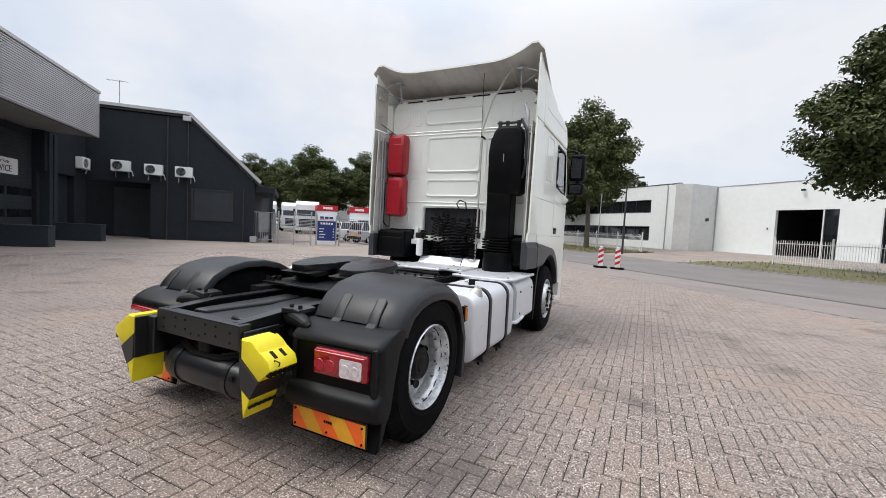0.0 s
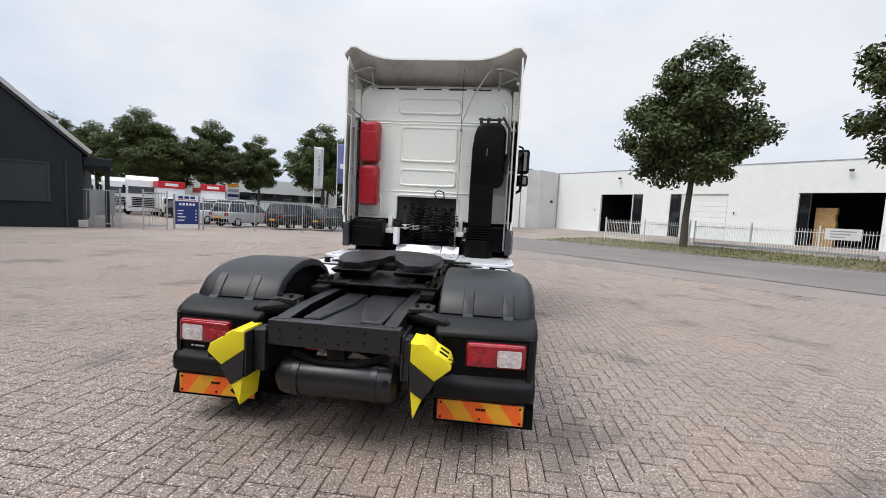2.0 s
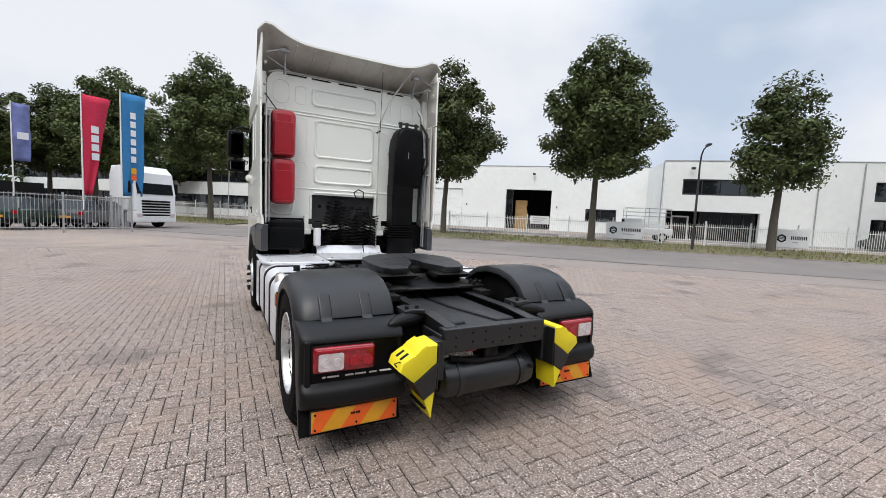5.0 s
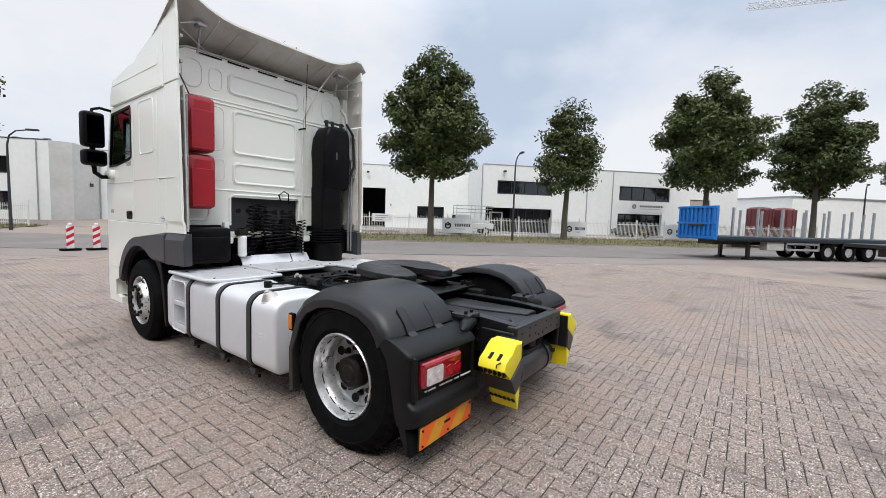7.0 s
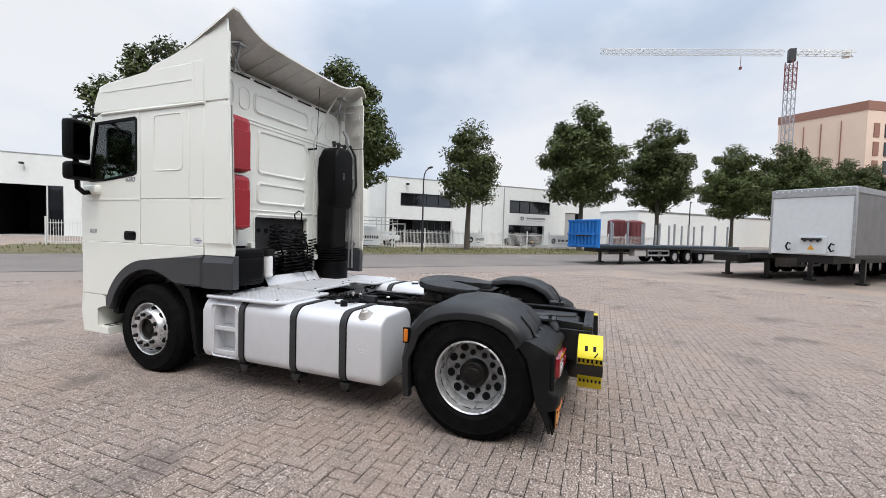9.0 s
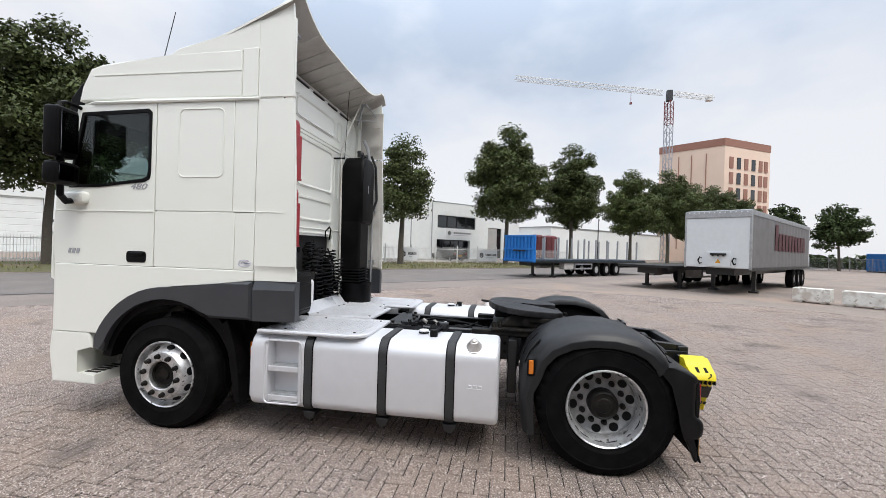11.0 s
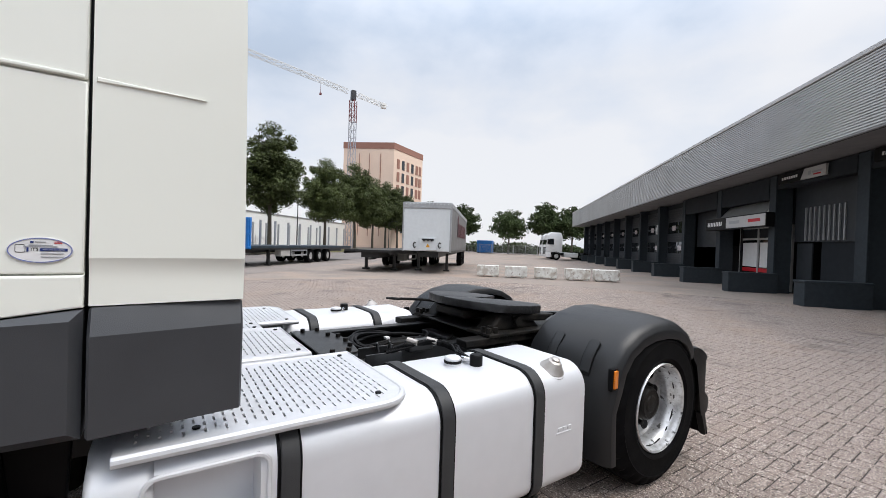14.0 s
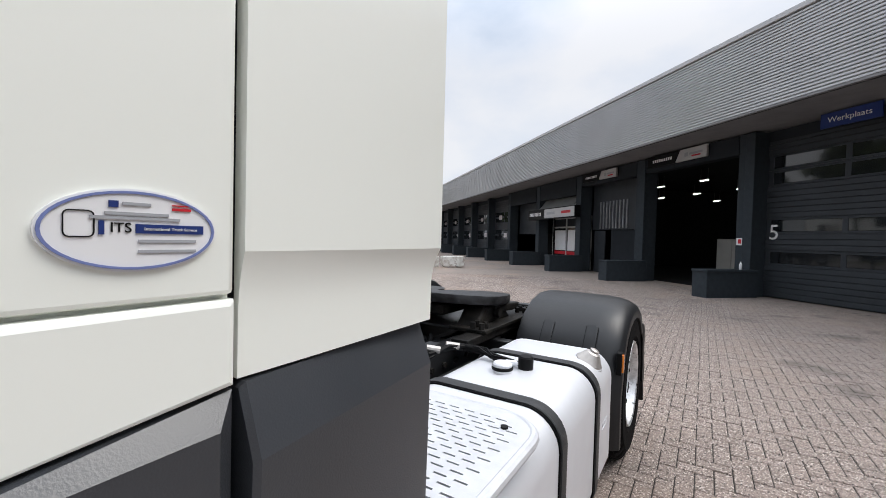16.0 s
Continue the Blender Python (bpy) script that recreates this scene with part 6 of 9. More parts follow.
def ring_plate(bm, outer, inner, x0, x1):
    """A plate across x with one opening; outer and inner loops of equal length, as (y, z)."""
    n = len(outer)
    loops = [[bm.verts.new((x, *p)) for p in loop] for x in (x0, x1) for loop in (outer, inner)]
    o0, i0, o1, i1 = loops
    for k in range(n):
        j = (k + 1) % n
        bm.faces.new((o0[k], o0[j], i0[j], i0[k]))
        bm.faces.new((o1[k], i1[k], i1[j], o1[j]))
        bm.faces.new((o0[k], o1[k], o1[j], o0[j]))
        bm.faces.new((i0[k], i0[j], i1[j], i1[k]))


def embossed(bm, poly, base, out, axis, inset=0.025, m=None):
    """A softly raised panel: rim, slope and flat, on a plane across the axis."""
    cx = sum(p[0] for p in poly) / len(poly)
    cy = sum(p[1] for p in poly) / len(poly)
    def shrink(d):
        r = []
        for x, y in poly:
            vx, vy = cx - x, cy - y
            r.append((x + (d if vx > 0 else -d), y + (d if vy > 0 else -d)))
        return r
    put = {"x": lambda p, d: (d, p[0], p[1]), "y": lambda p, d: (p[0], d, p[1])}[axis]
    loops = [[bm.verts.new(put(p, h)) for p in pts] for pts, h in ((poly, base), (shrink(inset * 0.5), base + out), (shrink(inset), base + out * 0.9), (shrink(inset * 1.6), base + out * 0.15))]
    n = len(poly)
    for a, b in zip(loops, loops[1:]):
        for k in range(n):
            bm.faces.new((a[k], a[(k + 1) % n], b[(k + 1) % n], b[k]))
    bm.faces.new(loops[-1])


# cab core: floor, roof, back wall and front
cab = part("cab_shell", _slab(-HW + 0.02, HW - 0.02, 2.92, 4.80, 1.26, 1.34, 0.02), white_paint, truck, "white steel sleeper cab with a high roof")
bm = bmesh.new()
# back wall in pieces round the engine recess
BY = 2.90
box(bm, -1.12, -0.52, BY, BY + 0.06, 1.42, 2.9)
box(bm, 0.40, 1.12, BY, BY + 0.06, 1.42, 2.9)
box(bm, -0.52, 0.40, BY, BY + 0.06, 1.76, 2.9)
bmesh.ops.remove_doubles(bm, verts=bm.verts[:], dist=1e-4)
prism(bm, rounded(-1.12, 1.12, 2.7, 3.36, 0.16), BY + 0.002, BY + 0.06, "y")
part("back_wall", bm, white_paint, cab, smooth=30)
bm = bmesh.new()
for x0, x1, z0, z1, r in ((-0.50, 0.36, 2.28, 2.80, 0.05), (-0.50, 0.36, 1.92, 2.18, 0.05), (-0.55, 0.40, 2.98, 3.22, 0.06), (-0.78, -0.60, 2.30, 2.80, 0.07),
                          (-0.76, -0.60, 1.95, 2.20, 0.05), (-1.04, -0.84, 2.96, 3.26, 0.09), (-0.76, -0.62, 2.98, 3.22, 0.06), (0.48, 0.62, 2.98, 3.22, 0.06),
                          (0.78, 0.98, 2.96, 3.24, 0.09), (0.44, 0.56, 2.25, 2.75, 0.05), (-1.08, -0.76, 1.46, 1.80, 0.08)):
    if x1 - x0 > 0.25:
        embossed(bm, rounded(x0, x1, z0, z1, r), BY - 0.001, -0.016, "y", 0.022)
    tube(bm, [(x, BY - 0.002, z) for x, z in rounded(x0, x1, z0, z1, r)], 0.006 if x1 - x0 > 0.25 else 0.0045, 8, True)
part("pressed_panel", bm, white_paint, cab)
bm = bmesh.new()
for z in (2.88, 2.84, 1.84):
    tube(bm, [(-1.12, BY, z), (1.12, BY, z)], 0.011, 8)
tube(bm, [(-0.54, BY, 1.42), (-0.54, BY, 1.74), (-0.5, BY, 1.79), (0.38, BY, 1.79), (0.42, BY, 1.74), (0.42, BY, 1.42)], 0.014, 8)
part("bead", bm, white_paint, cab)
bm = bmesh.new()
for x in (-0.75, -0.42, -0.05, 0.32, 0.68):
    box(bm, x - 0.13, x + 0.13, BY - 0.012, BY + 0.02, 3.335, 3.35)
part("vent_slot", bm, ink_shade_black, cab)
bm = bmesh.new()
tube(bm, [(-1.1, BY + 0.01, 3.33), (-0.98, BY + 0.005, 3.375), (0.98, BY + 0.005, 3.375), (1.1, BY + 0.01, 3.33)], 0.012, 8)
part("roof_seam", bm, cab_inside, cab)

# high roof, lofted
def roof_section(y, top, half_low, half_top):
    r = 0.16
    z0 = 2.88
    right = [(half_low, z0), (half_low - 0.01, z0 + (top - z0) * 0.35), (half_top + 0.02, top - r * 0.8), (half_top - 0.04, top - r * 0.3), (half_top - 0.16, top - 0.03), (half_top * 0.5, top), (0, top + 0.01)]
    pts = right + [(-x, z) for x, z in right[-2::-1]]
    return [(x, y, z) for x, z in pts]


bm = bmesh.new()
sec = [roof_section(*a) for a in ((2.905, 3.36, 1.22, 1.12), (3.4, 3.42, 1.235, 1.14), (4.0, 3.38, 1.235, 1.12), (4.35, 3.28, 1.22, 1.06), (4.55, 3.12, 1.16, 0.95), (4.66, 2.95, 1.08, 0.85), (4.68, 2.89, 1.05, 0.8))]
rows = [[bm.verts.new(p) for p in s_] for s_ in sec]
for a, b in zip(rows, rows[1:]):
    for k in range(len(a) - 1):
        bm.faces.new((a[k], a[k + 1], b[k + 1], b[k]))
bm.faces.new(rows[-1])
part("high_roof", bm, white_paint, cab, smooth=40)
bm = bmesh.new()
box(bm, -HW + 0.03, HW - 0.03, 2.95, 4.62, 2.80, 2.87)
part("headliner", bm, interior_dark, cab)
for sx in (-1, 1):
    bm = bmesh.new()
    tube(bm, [(sx * (HW + 0.006), 2.84, 2.885), (sx * (HW + 0.006), 4.45, 2.885), (sx * 1.18, 4.62, 2.885)], 0.016, 8)
    box(bm, min(sx * 1.19, sx * 1.222), max(sx * 1.19, sx * 1.231), 3.02, 4.55, 3.02, 3.03)
    part("gutter", bm, white_paint, cab)
    bm = bmesh.new()
    prism(bm, [(3.012, 2.905), (4.64, 2.905), (4.60, 3.03), (4.52, 3.20), (4.40, 3.232), (3.75, 3.285), (3.012, 3.31)], min(sx * (HW - 0.30), sx * (HW + 0.004)), max(sx * (HW - 0.30), sx * (HW + 0.004)), "x", 0.014, 3)
    part("roof_side_panel", bm, white_paint, cab, smooth=10)
    bm = bmesh.new()
    prism(bm, [(2.862, 2.905), (3.005, 2.905), (3.005, 3.312), (2.862, 3.318)], min(sx * (HW - 0.10), sx * (HW + 0.006)), max(sx * (HW - 0.10), sx * (HW + 0.006)), "x", 0.006, 2)
    part("roof_side_panel", bm, white_paint, cab, smooth=10)
    bm = bmesh.new()
    box(bm, min(sx * 1.2, sx * (HW + 0.009)), max(sx * 1.2, sx * (HW + 0.009)), 3.02, 4.48, 3.128, 3.136)
    part("swage_line", bm, white_paint, cab)

# front: windscreen, grille and bumper
bm = bmesh.new()
prism(bm, [(4.80, 1.9), (4.86, 1.9), (4.64, 2.86), (4.58, 2.86)], -1.06, 1.06, "x")
part("windscreen", bm, window_glass, cab, "large curved windscreen", smooth=None)
bm = bmesh.new()
prism(bm, [(4.70, 1.05), (4.86, 1.05), (4.90, 1.5), (4.88, 1.9), (4.70, 1.9)], -1.14, 1.14, "x", 0.03)
part("front_panel", bm, white_paint, cab)
bm = bmesh.new()
prism(bm, [(4.60, 0.36), (4.86, 0.36), (4.90, 0.8), (4.88, 1.03), (4.60, 1.03)], -1.1, 1.1, "x", 0.04)
part("front_bumper", bm, white_paint, cab)
bm = bmesh.new()
prism(bm, [(4.66, 2.86), (4.86, 2.74), (4.88, 2.76), (4.86, 2.98), (4.74, 3.12), (4.68, 3.12)], -1.13, 1.13, "x", 0.015)
part("sun_visor", bm, black_plastic, cab, "dark plastic sun visor")
for sx in (-1, 1):
    bm = bmesh.new()
    prism(bm, [(4.78, 1.9), (4.88, 1.9), (4.66, 2.88), (4.58, 2.88)], min(sx * 1.06, sx * 1.2), max(sx * 1.06, sx * 1.2), "x", 0.02)
    part("front_pillar", bm, black_plastic, cab)
bm = bmesh.new()
box(bm, -1.05, 1.05, 4.3, 4.75, 1.34, 1.95, 0.08, 3)
part("dashboard", bm, interior_dark, cab)
bm = bmesh.new()
wheel_m = Matrix.Translation((-0.62, 4.22, 2.02)) @ Matrix.Rotation(radians(35), 4, "X")
tube(bm, [wheel_m @ Vector((0.22 * math.cos(a), 0.22 * math.sin(a), 0)) for a in (math.pi * 2 * k / 24 for k in range(24))], 0.016, 8, True)
part("steering_wheel", bm, black_plastic, cab)
for x in (-0.62, 0.62):
    bm = bmesh.new()
    box(bm, x - 0.26, x + 0.26, 3.45, 4.0, 1.34, 1.75, 0.06)
    box(bm, x - 0.24, x + 0.24, 3.32, 3.5, 1.7, 2.35, 0.06)
    part("seat", bm, interior_dark, cab)
bm = bmesh.new()
box(bm, -1.15, 1.15, 2.97, 3.2, 1.34, 2.8)
part("sleeper_curtain", bm, interior_dark, cab)

ARC_C = (3.675, 0.475)


def cab_side(sx):
    tag = lambda x0, x1: (min(sx * x0, sx * x1), max(sx * x0, sx * x1))
    a, b = tag(HW - 0.03, HW)
    # door with its window opening
    bm = bmesh.new()
    outer = [(3.832, 1.6), (3.832, 1.425), (3.95, 1.425), (4.86, 1.425), (4.885, 1.75), (4.85, 2.1), (4.64, 2.87), (3.93, 2.87), (3.832, 2.87)]
    inner = [(3.885, 2.27), (3.895, 2.21), (3.945, 2.185), (4.40, 2.135), (4.71, 2.13), (4.695, 2.28), (4.585, 2.79), (3.92, 2.81), (3.885, 2.78)]
    ring_plate(bm, outer, inner, a, b)
    door = part("cab_door", bm, white_paint, truck, smooth=None)
    bm = bmesh.new()
    inner2 = [(3.901, 2.272), (3.910, 2.222), (3.952, 2.201), (4.40, 2.151), (4.692, 2.147), (4.678, 2.28), (4.572, 2.775), (3.925, 2.794), (3.901, 2.772)]
    ring_plate(bm, [(y + (0.012 if y > 4.3 else -0.012), z + (0.012 if z > 2.4 else -0.012)) for y, z in inner], inner2, *tag(HW - 0.02, HW + 0.006))
    part("window_seal", bm, black_plastic, door, "black rubber window seal", smooth=None)
    bm = bmesh.new()
    prism(bm, inner2, *tag(HW - 0.014, HW - 0.008), "x")
    part("side_window", bm, window_glass, door, "tinted side window", smooth=None)
    bm = bmesh.new()
    prism(bm, rounded(3.90, 4.10, 1.455, 1.555, 0.03), *tag(HW - 0.001, HW + 0.004), "x")
    part("handle_recess", bm, ink_shade_black, door)
    bm = bmesh.new()
    box(bm, *tag(HW + 0.004, HW + 0.02), 3.92, 4.06, 1.515, 1.545, 0.008)
    part("door_handle", bm, black_plastic, door, "black plastic door handle")
    bm = bmesh.new()
    box(bm, *tag(HW - 0.002, HW + 0.006), 3.84, 4.86, 1.905, 1.915, 0.003)
    part("swage_line", bm, white_paint, door)
    # upper side panel with a blind window, locker, rear strip
    bm = bmesh.new()
    box(bm, a, b, 3.073, 3.824, 1.920, 2.87, 0.005)
    pan = part("side_panel", bm, white_paint, truck)
    bm = bmesh.new()
    tube(bm, [(sx * (HW - 0.001), y, z) for y, z in rounded(3.17, 3.60, 2.22, 2.81, 0.05)], 0.0075, 8, True)
    part("blind_window", bm, white_paint, pan)
    bm = bmesh.new()
    box(bm, a, b, 3.048, 3.824, 1.425, 1.914, 0.005)
    part("locker_door", bm, white_paint, truck)
    bm = bmesh.new()
    box(bm, a, b, 2.862, 3.042, 1.425, 1.914, 0.005)
    box(bm, a, b, 2.862, 3.068, 1.918, 2.87, 0.005)
    st = part("rear_strip", bm, white_paint, truck)
    bm = bmesh.new()
    box(bm, *tag(HW - 0.002, HW + 0.006), 2.868, 3.062, 1.919, 1.929, 0.003)
    part("swage_line", bm, white_paint, st)
    bm = bmesh.new()
    box(bm, *tag(HW - 0.05, HW - 0.012), 2.862, 3.81, 1.345, 2.86)
    part("inner_skin", bm, white_paint, st)
    # black strips behind the seams give their dark gap lines
    bm = bmesh.new()
    box(bm, *tag(HW - 0.05, HW - 0.016), 2.80, 2.861, 1.345, 2.86)
    part("gap_seal", bm, ink_shade_black, st)
    bm = bmesh.new()
    box(bm, *tag(HW - 0.05, HW - 0.016), 3.811, 4.62, 1.345, 1.43)
    box(bm, *tag(HW - 0.05, HW - 0.016), 3.811, 3.85, 1.43, 2.86)
    part("gap_seal", bm, ink_shade_black, st)
    bm = bmesh.new()
    prism(bm, [(2.862, 1.338), (2.862, 1.421), (4.86, 1.421), (4.86, 0.80), (4.34, 0.80), (4.29, 0.89), (4.20, 1.01), (4.10, 1.105), (3.98, 1.18), (3.83, 1.238), (3.6, 1.262), (3.17, 1.304)], *tag(HW - 0.06, HW + 0.004), "x", 0.006)
    part("sill", bm, white_paint, truck)
    # side deflector behind the cab: flares outwards to its rear edge, tucked in at the foot
    def rear_edge(z):
        k = min(1.0, max(0.0, (z - 1.44) / 0.8))
        return 1.222 + 0.008 * k, 2.487 + 0.012 * k + 0.031 * min(1.0, max(0.0, (z - 2.2) / 0.7))

    def flared(z_list, front_y, name, label):
        b = bmesh.new()
        n = 8
        skins = []
        for deep in (0.0, 0.024):
            grid = []
            for z in z_list:
                tuck = 0.019 * (1.0 - min(1.0, max(0.0, (z - 1.392) / 0.074)) ** 2.4)
                ex, ey = rear_edge(z)
                fy = front_y(z)
                row = []
                for i in range(n + 1):
                    f = i / n
                    row.append(b.verts.new((sx * (HW + 0.002 + (ex - HW - 0.002) * f ** 1.3 - tuck * (0.55 + 0.45 * f) - deep), fy + (ey - fy) * f, z)))
                grid.append(row)
            skins.append(grid)
        for layer, grid in enumerate(skins):
            for p, q in zip(grid, grid[1:]):
                for i in range(n):
                    b.faces.new((p[i], p[i + 1], q[i + 1], q[i])).material_index = layer
        o, c = skins
        rows, cols = len(z_list) - 1, n
        rim = [(0, i) for i in range(cols + 1)] + [(r, cols) for r in range(1, rows + 1)] + [(rows, i) for i in range(cols - 1, -1, -1)] + [(r, 0) for r in range(rows - 1, 0, -1)]
        for (r0, c0), (r1, c1) in zip(rim, rim[1:] + rim[:1]):
            b.faces.new((o[r0][c0], o[r1][c1], c[r1][c1], c[r0][c0]))
        return part(name, b, [white_paint, cab_inside], truck, label, smooth=14)

    defl = flared([1.340, 1.366, 1.392, 1.402, 1.411, 1.420, 1.428, 1.436, 1.443, 1.450, 1.456, 1.461, 1.466, 1.4665, 1.5, 1.7, 1.9, 2.1, 2.25, 2.5, 2.7, 2.88], lambda z: 2.853, "side_deflector", "white air deflector behind the cab")
    bm = bmesh.new()
    prism(bm, [(2.51, 1.36), (2.56, 2.86), (2.84, 2.86), (2.84, 1.36)], *tag(HW - 0.085, HW - 0.070), "x")
    part("inner_face", bm, cab_inside, defl, "dull inner face")
    bm = bmesh.new()
    prism(bm, [(2.60, 1.921), (2.845, 1.917), (2.845, 1.929)], *tag(HW - 0.02, HW + 0.006), "x", 0.002, 1)
    part("swage_line", bm, white_paint, defl)
    for y in (2.62, 2.68):
        bm = bmesh.new()
        cyl(bm, (sx * (HW - 0.12), y, 1.05), (sx * (HW - 0.12), y, 2.78), 0.013, 8)
        part("stay_rod", bm, galvanised, defl, "thin steel stay rod")
    for z in (1.45, 2.15, 2.72):
        part("stay_bracket", _slab(*tag(HW - 0.12, HW - 0.05), 2.58, 2.88, z - 0.015, z + 0.015), galvanised, defl)
    # wing up to the roof spoiler
    bm = bmesh.new()
    prism(bm, [(3.62, 3.345), (3.30, 3.415), (3.08, 3.48), (2.86, 3.555), (2.854, 3.555), (2.854, 3.30), (3.75, 3.27)], *tag(HW - 0.03, HW + 0.002), "x", 0.006)
    part("roof_wing_tip", bm, white_paint, truck)
    wing = flared([2.90, 3.05, 3.2, 3.35, 3.48, 3.55], lambda z: 2.853, "roof_wing", "tall white wing beside the roof spoiler")
    bm = bmesh.new()
    prism(bm, [(2.855, 3.545), (2.72, 3.60), (2.62, 3.635), (2.56, 3.68), (2.545, 3.545)], *tag(HW - 0.028, HW - 0.004), "x", 0.006)
    part("wing_crest", bm, white_paint, wing)
    bm = bmesh.new()
    for z in (3.08, 3.33):
        prism(bm, [(2.565, z), (2.68, z + 0.01), (2.68, z + 0.035), (2.565, z + 0.03)], *tag(HW - 0.075, HW - 0.05), "x")
    part("wing_rib", bm, cab_inside, defl)
    # grey wheel arch and skirts
    bm = bmesh.new()
    inner = arc(*ARC_C, 0.67, 128, 14, 14)
    outer = arc(*ARC_C, 0.775, 14, 92, 10)
    prism(bm, [(2.862, 1.0), *inner, *outer, (3.17, 1.300), (2.862, 1.334)], *tag(HW - 0.12, HW + 0.022), "x", 0.024, 1)
    part("wheel_arch", bm, grey_plastic, truck, "dark grey plastic wheel arch and skirt")
    bm = bmesh.new()
    prism(bm, [(sx * (HW - 0.06), 1.0), (sx * (HW + 0.020), 1.0), (sx * (HW + 0.024), 1.265), (sx * (HW - 0.004), 1.336), (sx * (HW - 0.06), 1.336)], 2.486, 2.852, "y", 0.006, 1)
    for v in bm.verts:
        v.co.x -= sx * 0.045 * (2.852 - v.co.y) / 0.366
    part("rear_skirt", bm, grey_plastic, truck, "dark grey plastic skirt")
    bm = bmesh.new()
    inner = arc(*ARC_C, 0.615, 176, 10, 20)
    outer = arc(*ARC_C, 0.70, 10, 176, 20)
    prism(bm, inner + outer, *tag(0.78, HW - 0.04), "x")
    part("wheel_liner", bm, black_plastic, truck, smooth=None)
    bm = bmesh.new()
    prism(bm, [(2.96, 0.28), (3.02, 0.28), (3.08, 0.72), (3.16, 0.95), (3.10, 0.99), (3.02, 0.74)], *tag(0.86, HW - 0.02), "x", 0.01)
    part("mud_flap", bm, black_plastic, truck)
    # entry steps and bumper corner
    bm = bmesh.new()
    prism(bm, [(4.40, 0.33), (4.86, 0.33), (4.89, 0.6), (4.88, 0.80), (4.47, 0.80), (4.43, 0.66), (4.60, 0.64), (4.60, 0.42), (4.40, 0.42)], *tag(0.82, HW), "x", 0.012)
    steps = part("entry_step", bm, white_paint, truck, "white entry steps at the bumper corner")
    for i in range(5):
        part("tread_bar", _slab(*tag(0.9 + 0.06 * i, 0.935 + 0.06 * i), 4.43, 4.57, 0.42, 0.424), dirty_metal, steps)
    bm = bmesh.new()
    tube(bm, [(sx * 1.16, 4.89, 1.25), (sx * 1.17, 4.95, 1.28), (sx * 1.17, 4.95, 1.68), (sx * 1.16, 4.88, 1.72)], 0.016, 8)
    for z in (1.36, 1.48, 1.6):
        box(bm, *tag(1.06, 1.17), 4.88, 4.955, z - 0.012, z + 0.012)
    part("corner_grab_rail", bm, white_paint, truck)
    # mirrors
    mir = part("mirror_arm", _mirror_arm(sx), black_plastic, truck)
    bm = bmesh.new()
    tube(bm, [(sx * 1.22, 4.62, 2.84), (sx * 1.34, 4.64, 2.86), (sx * 1.43, 4.60, 2.82), (sx * 1.44, 4.57, 2.75)], 0.018, 8)
    part("upper_arm", bm, black_plastic, mir)
    bm = bmesh.new()
    box(bm, min(sx * 1.2, sx * 1.29), max(sx * 1.2, sx * 1.29), 4.50, 4.76, 1.97, 2.08, 0.04, 3)
    part("mirror_base", bm, white_paint, mir)
    bm = bmesh.new()
    tube(bm, [(sx * 1.44, 4.57, 2.36), (sx * 1.44, 4.57, 2.28)], 0.03, 8)
    part("joint", bm, black_plastic, mir)
    bm = bmesh.new()
    box(bm, -0.12, 0.12, -0.07, 0.07, -0.22, 0.22, 0.045, 3, Matrix.Translation((sx * 1.44, 4.56, 2.56)) @ Matrix.Rotation(radians(-12 * sx), 4, "Z"))
    part("mirror_head", bm, black_plastic, mir)
    bm = bmesh.new()
    box(bm, -0.13, 0.13, -0.07, 0.07, -0.1, 0.1, 0.045, 3, Matrix.Translation((sx * 1.43, 4.56, 2.21)) @ Matrix.Rotation(radians(-12 * sx), 4, "Z"))
    part("wide_mirror_head", bm, black_plastic, mir)
    for z, hz, hx in ((2.56, 0.17, 0.085), (2.21, 0.065, 0.095)):
        bm = bmesh.new()
        box(bm, -hx, hx, -0.076, -0.071, -hz, hz, 0.0, 2, Matrix.Translation((sx * 1.44, 4.56, z)) @ Matrix.Rotation(radians(-12 * sx), 4, "Z"))
        part("mirror_glass", bm, mirror_mat, mir, "mirror glass")
    return door


def _mirror_arm(sx):
    b = bmesh.new()
    tube(b, [(sx * 1.43, 4.57, 2.12), (sx * 1.42, 4.58, 2.03), (sx * 1.34, 4.62, 1.98), (sx * 1.22, 4.66, 2.0)], 0.028, 8)
    return b


cab_side(1)
left_door = cab_side(-1)

# badges and the service sticker on the near side
side_face = lambda y, z, out=0.002: Matrix.Translation((-HW - out, y, z)) @ Matrix.Rotation(radians(-90), 4, "Z") @ Matrix.Rotation(radians(90), 4, "X")
writing("power_badge", "480", 0.075, ink_grey, left_door, side_face(4.0, 2.13), 0.003, "grey power badge", 1.5, 0.3)
bm = bmesh.new()
for i, w in enumerate((0.03, 0.03, 0.025)):
    prism(bm, [(4.60 + i * 0.045, 1.52), (4.60 + i * 0.045 + w, 1.52), (4.60 + i * 0.045 + w - 0.012, 1.565), (4.588 + i * 0.045, 1.565)], -HW - 0.005, -HW + 0.001, "x")
part("model_badge", bm, ink_grey, left_door, "small grey badge")
sticker = part("service_sticker", (lambda b: (prism(b, [(2.94 + 0.07 * math.cos(t), 1.483 + 0.0375 * math.sin(t)) for t in (2 * math.pi * k / 40 for k in range(40))], -HW - 0.003, -HW + 0.001, "x"), b)[1])(bmesh.new()), ink_white, truck,
               "oval white and blue service sticker", smooth=None)
bm = bmesh.new()
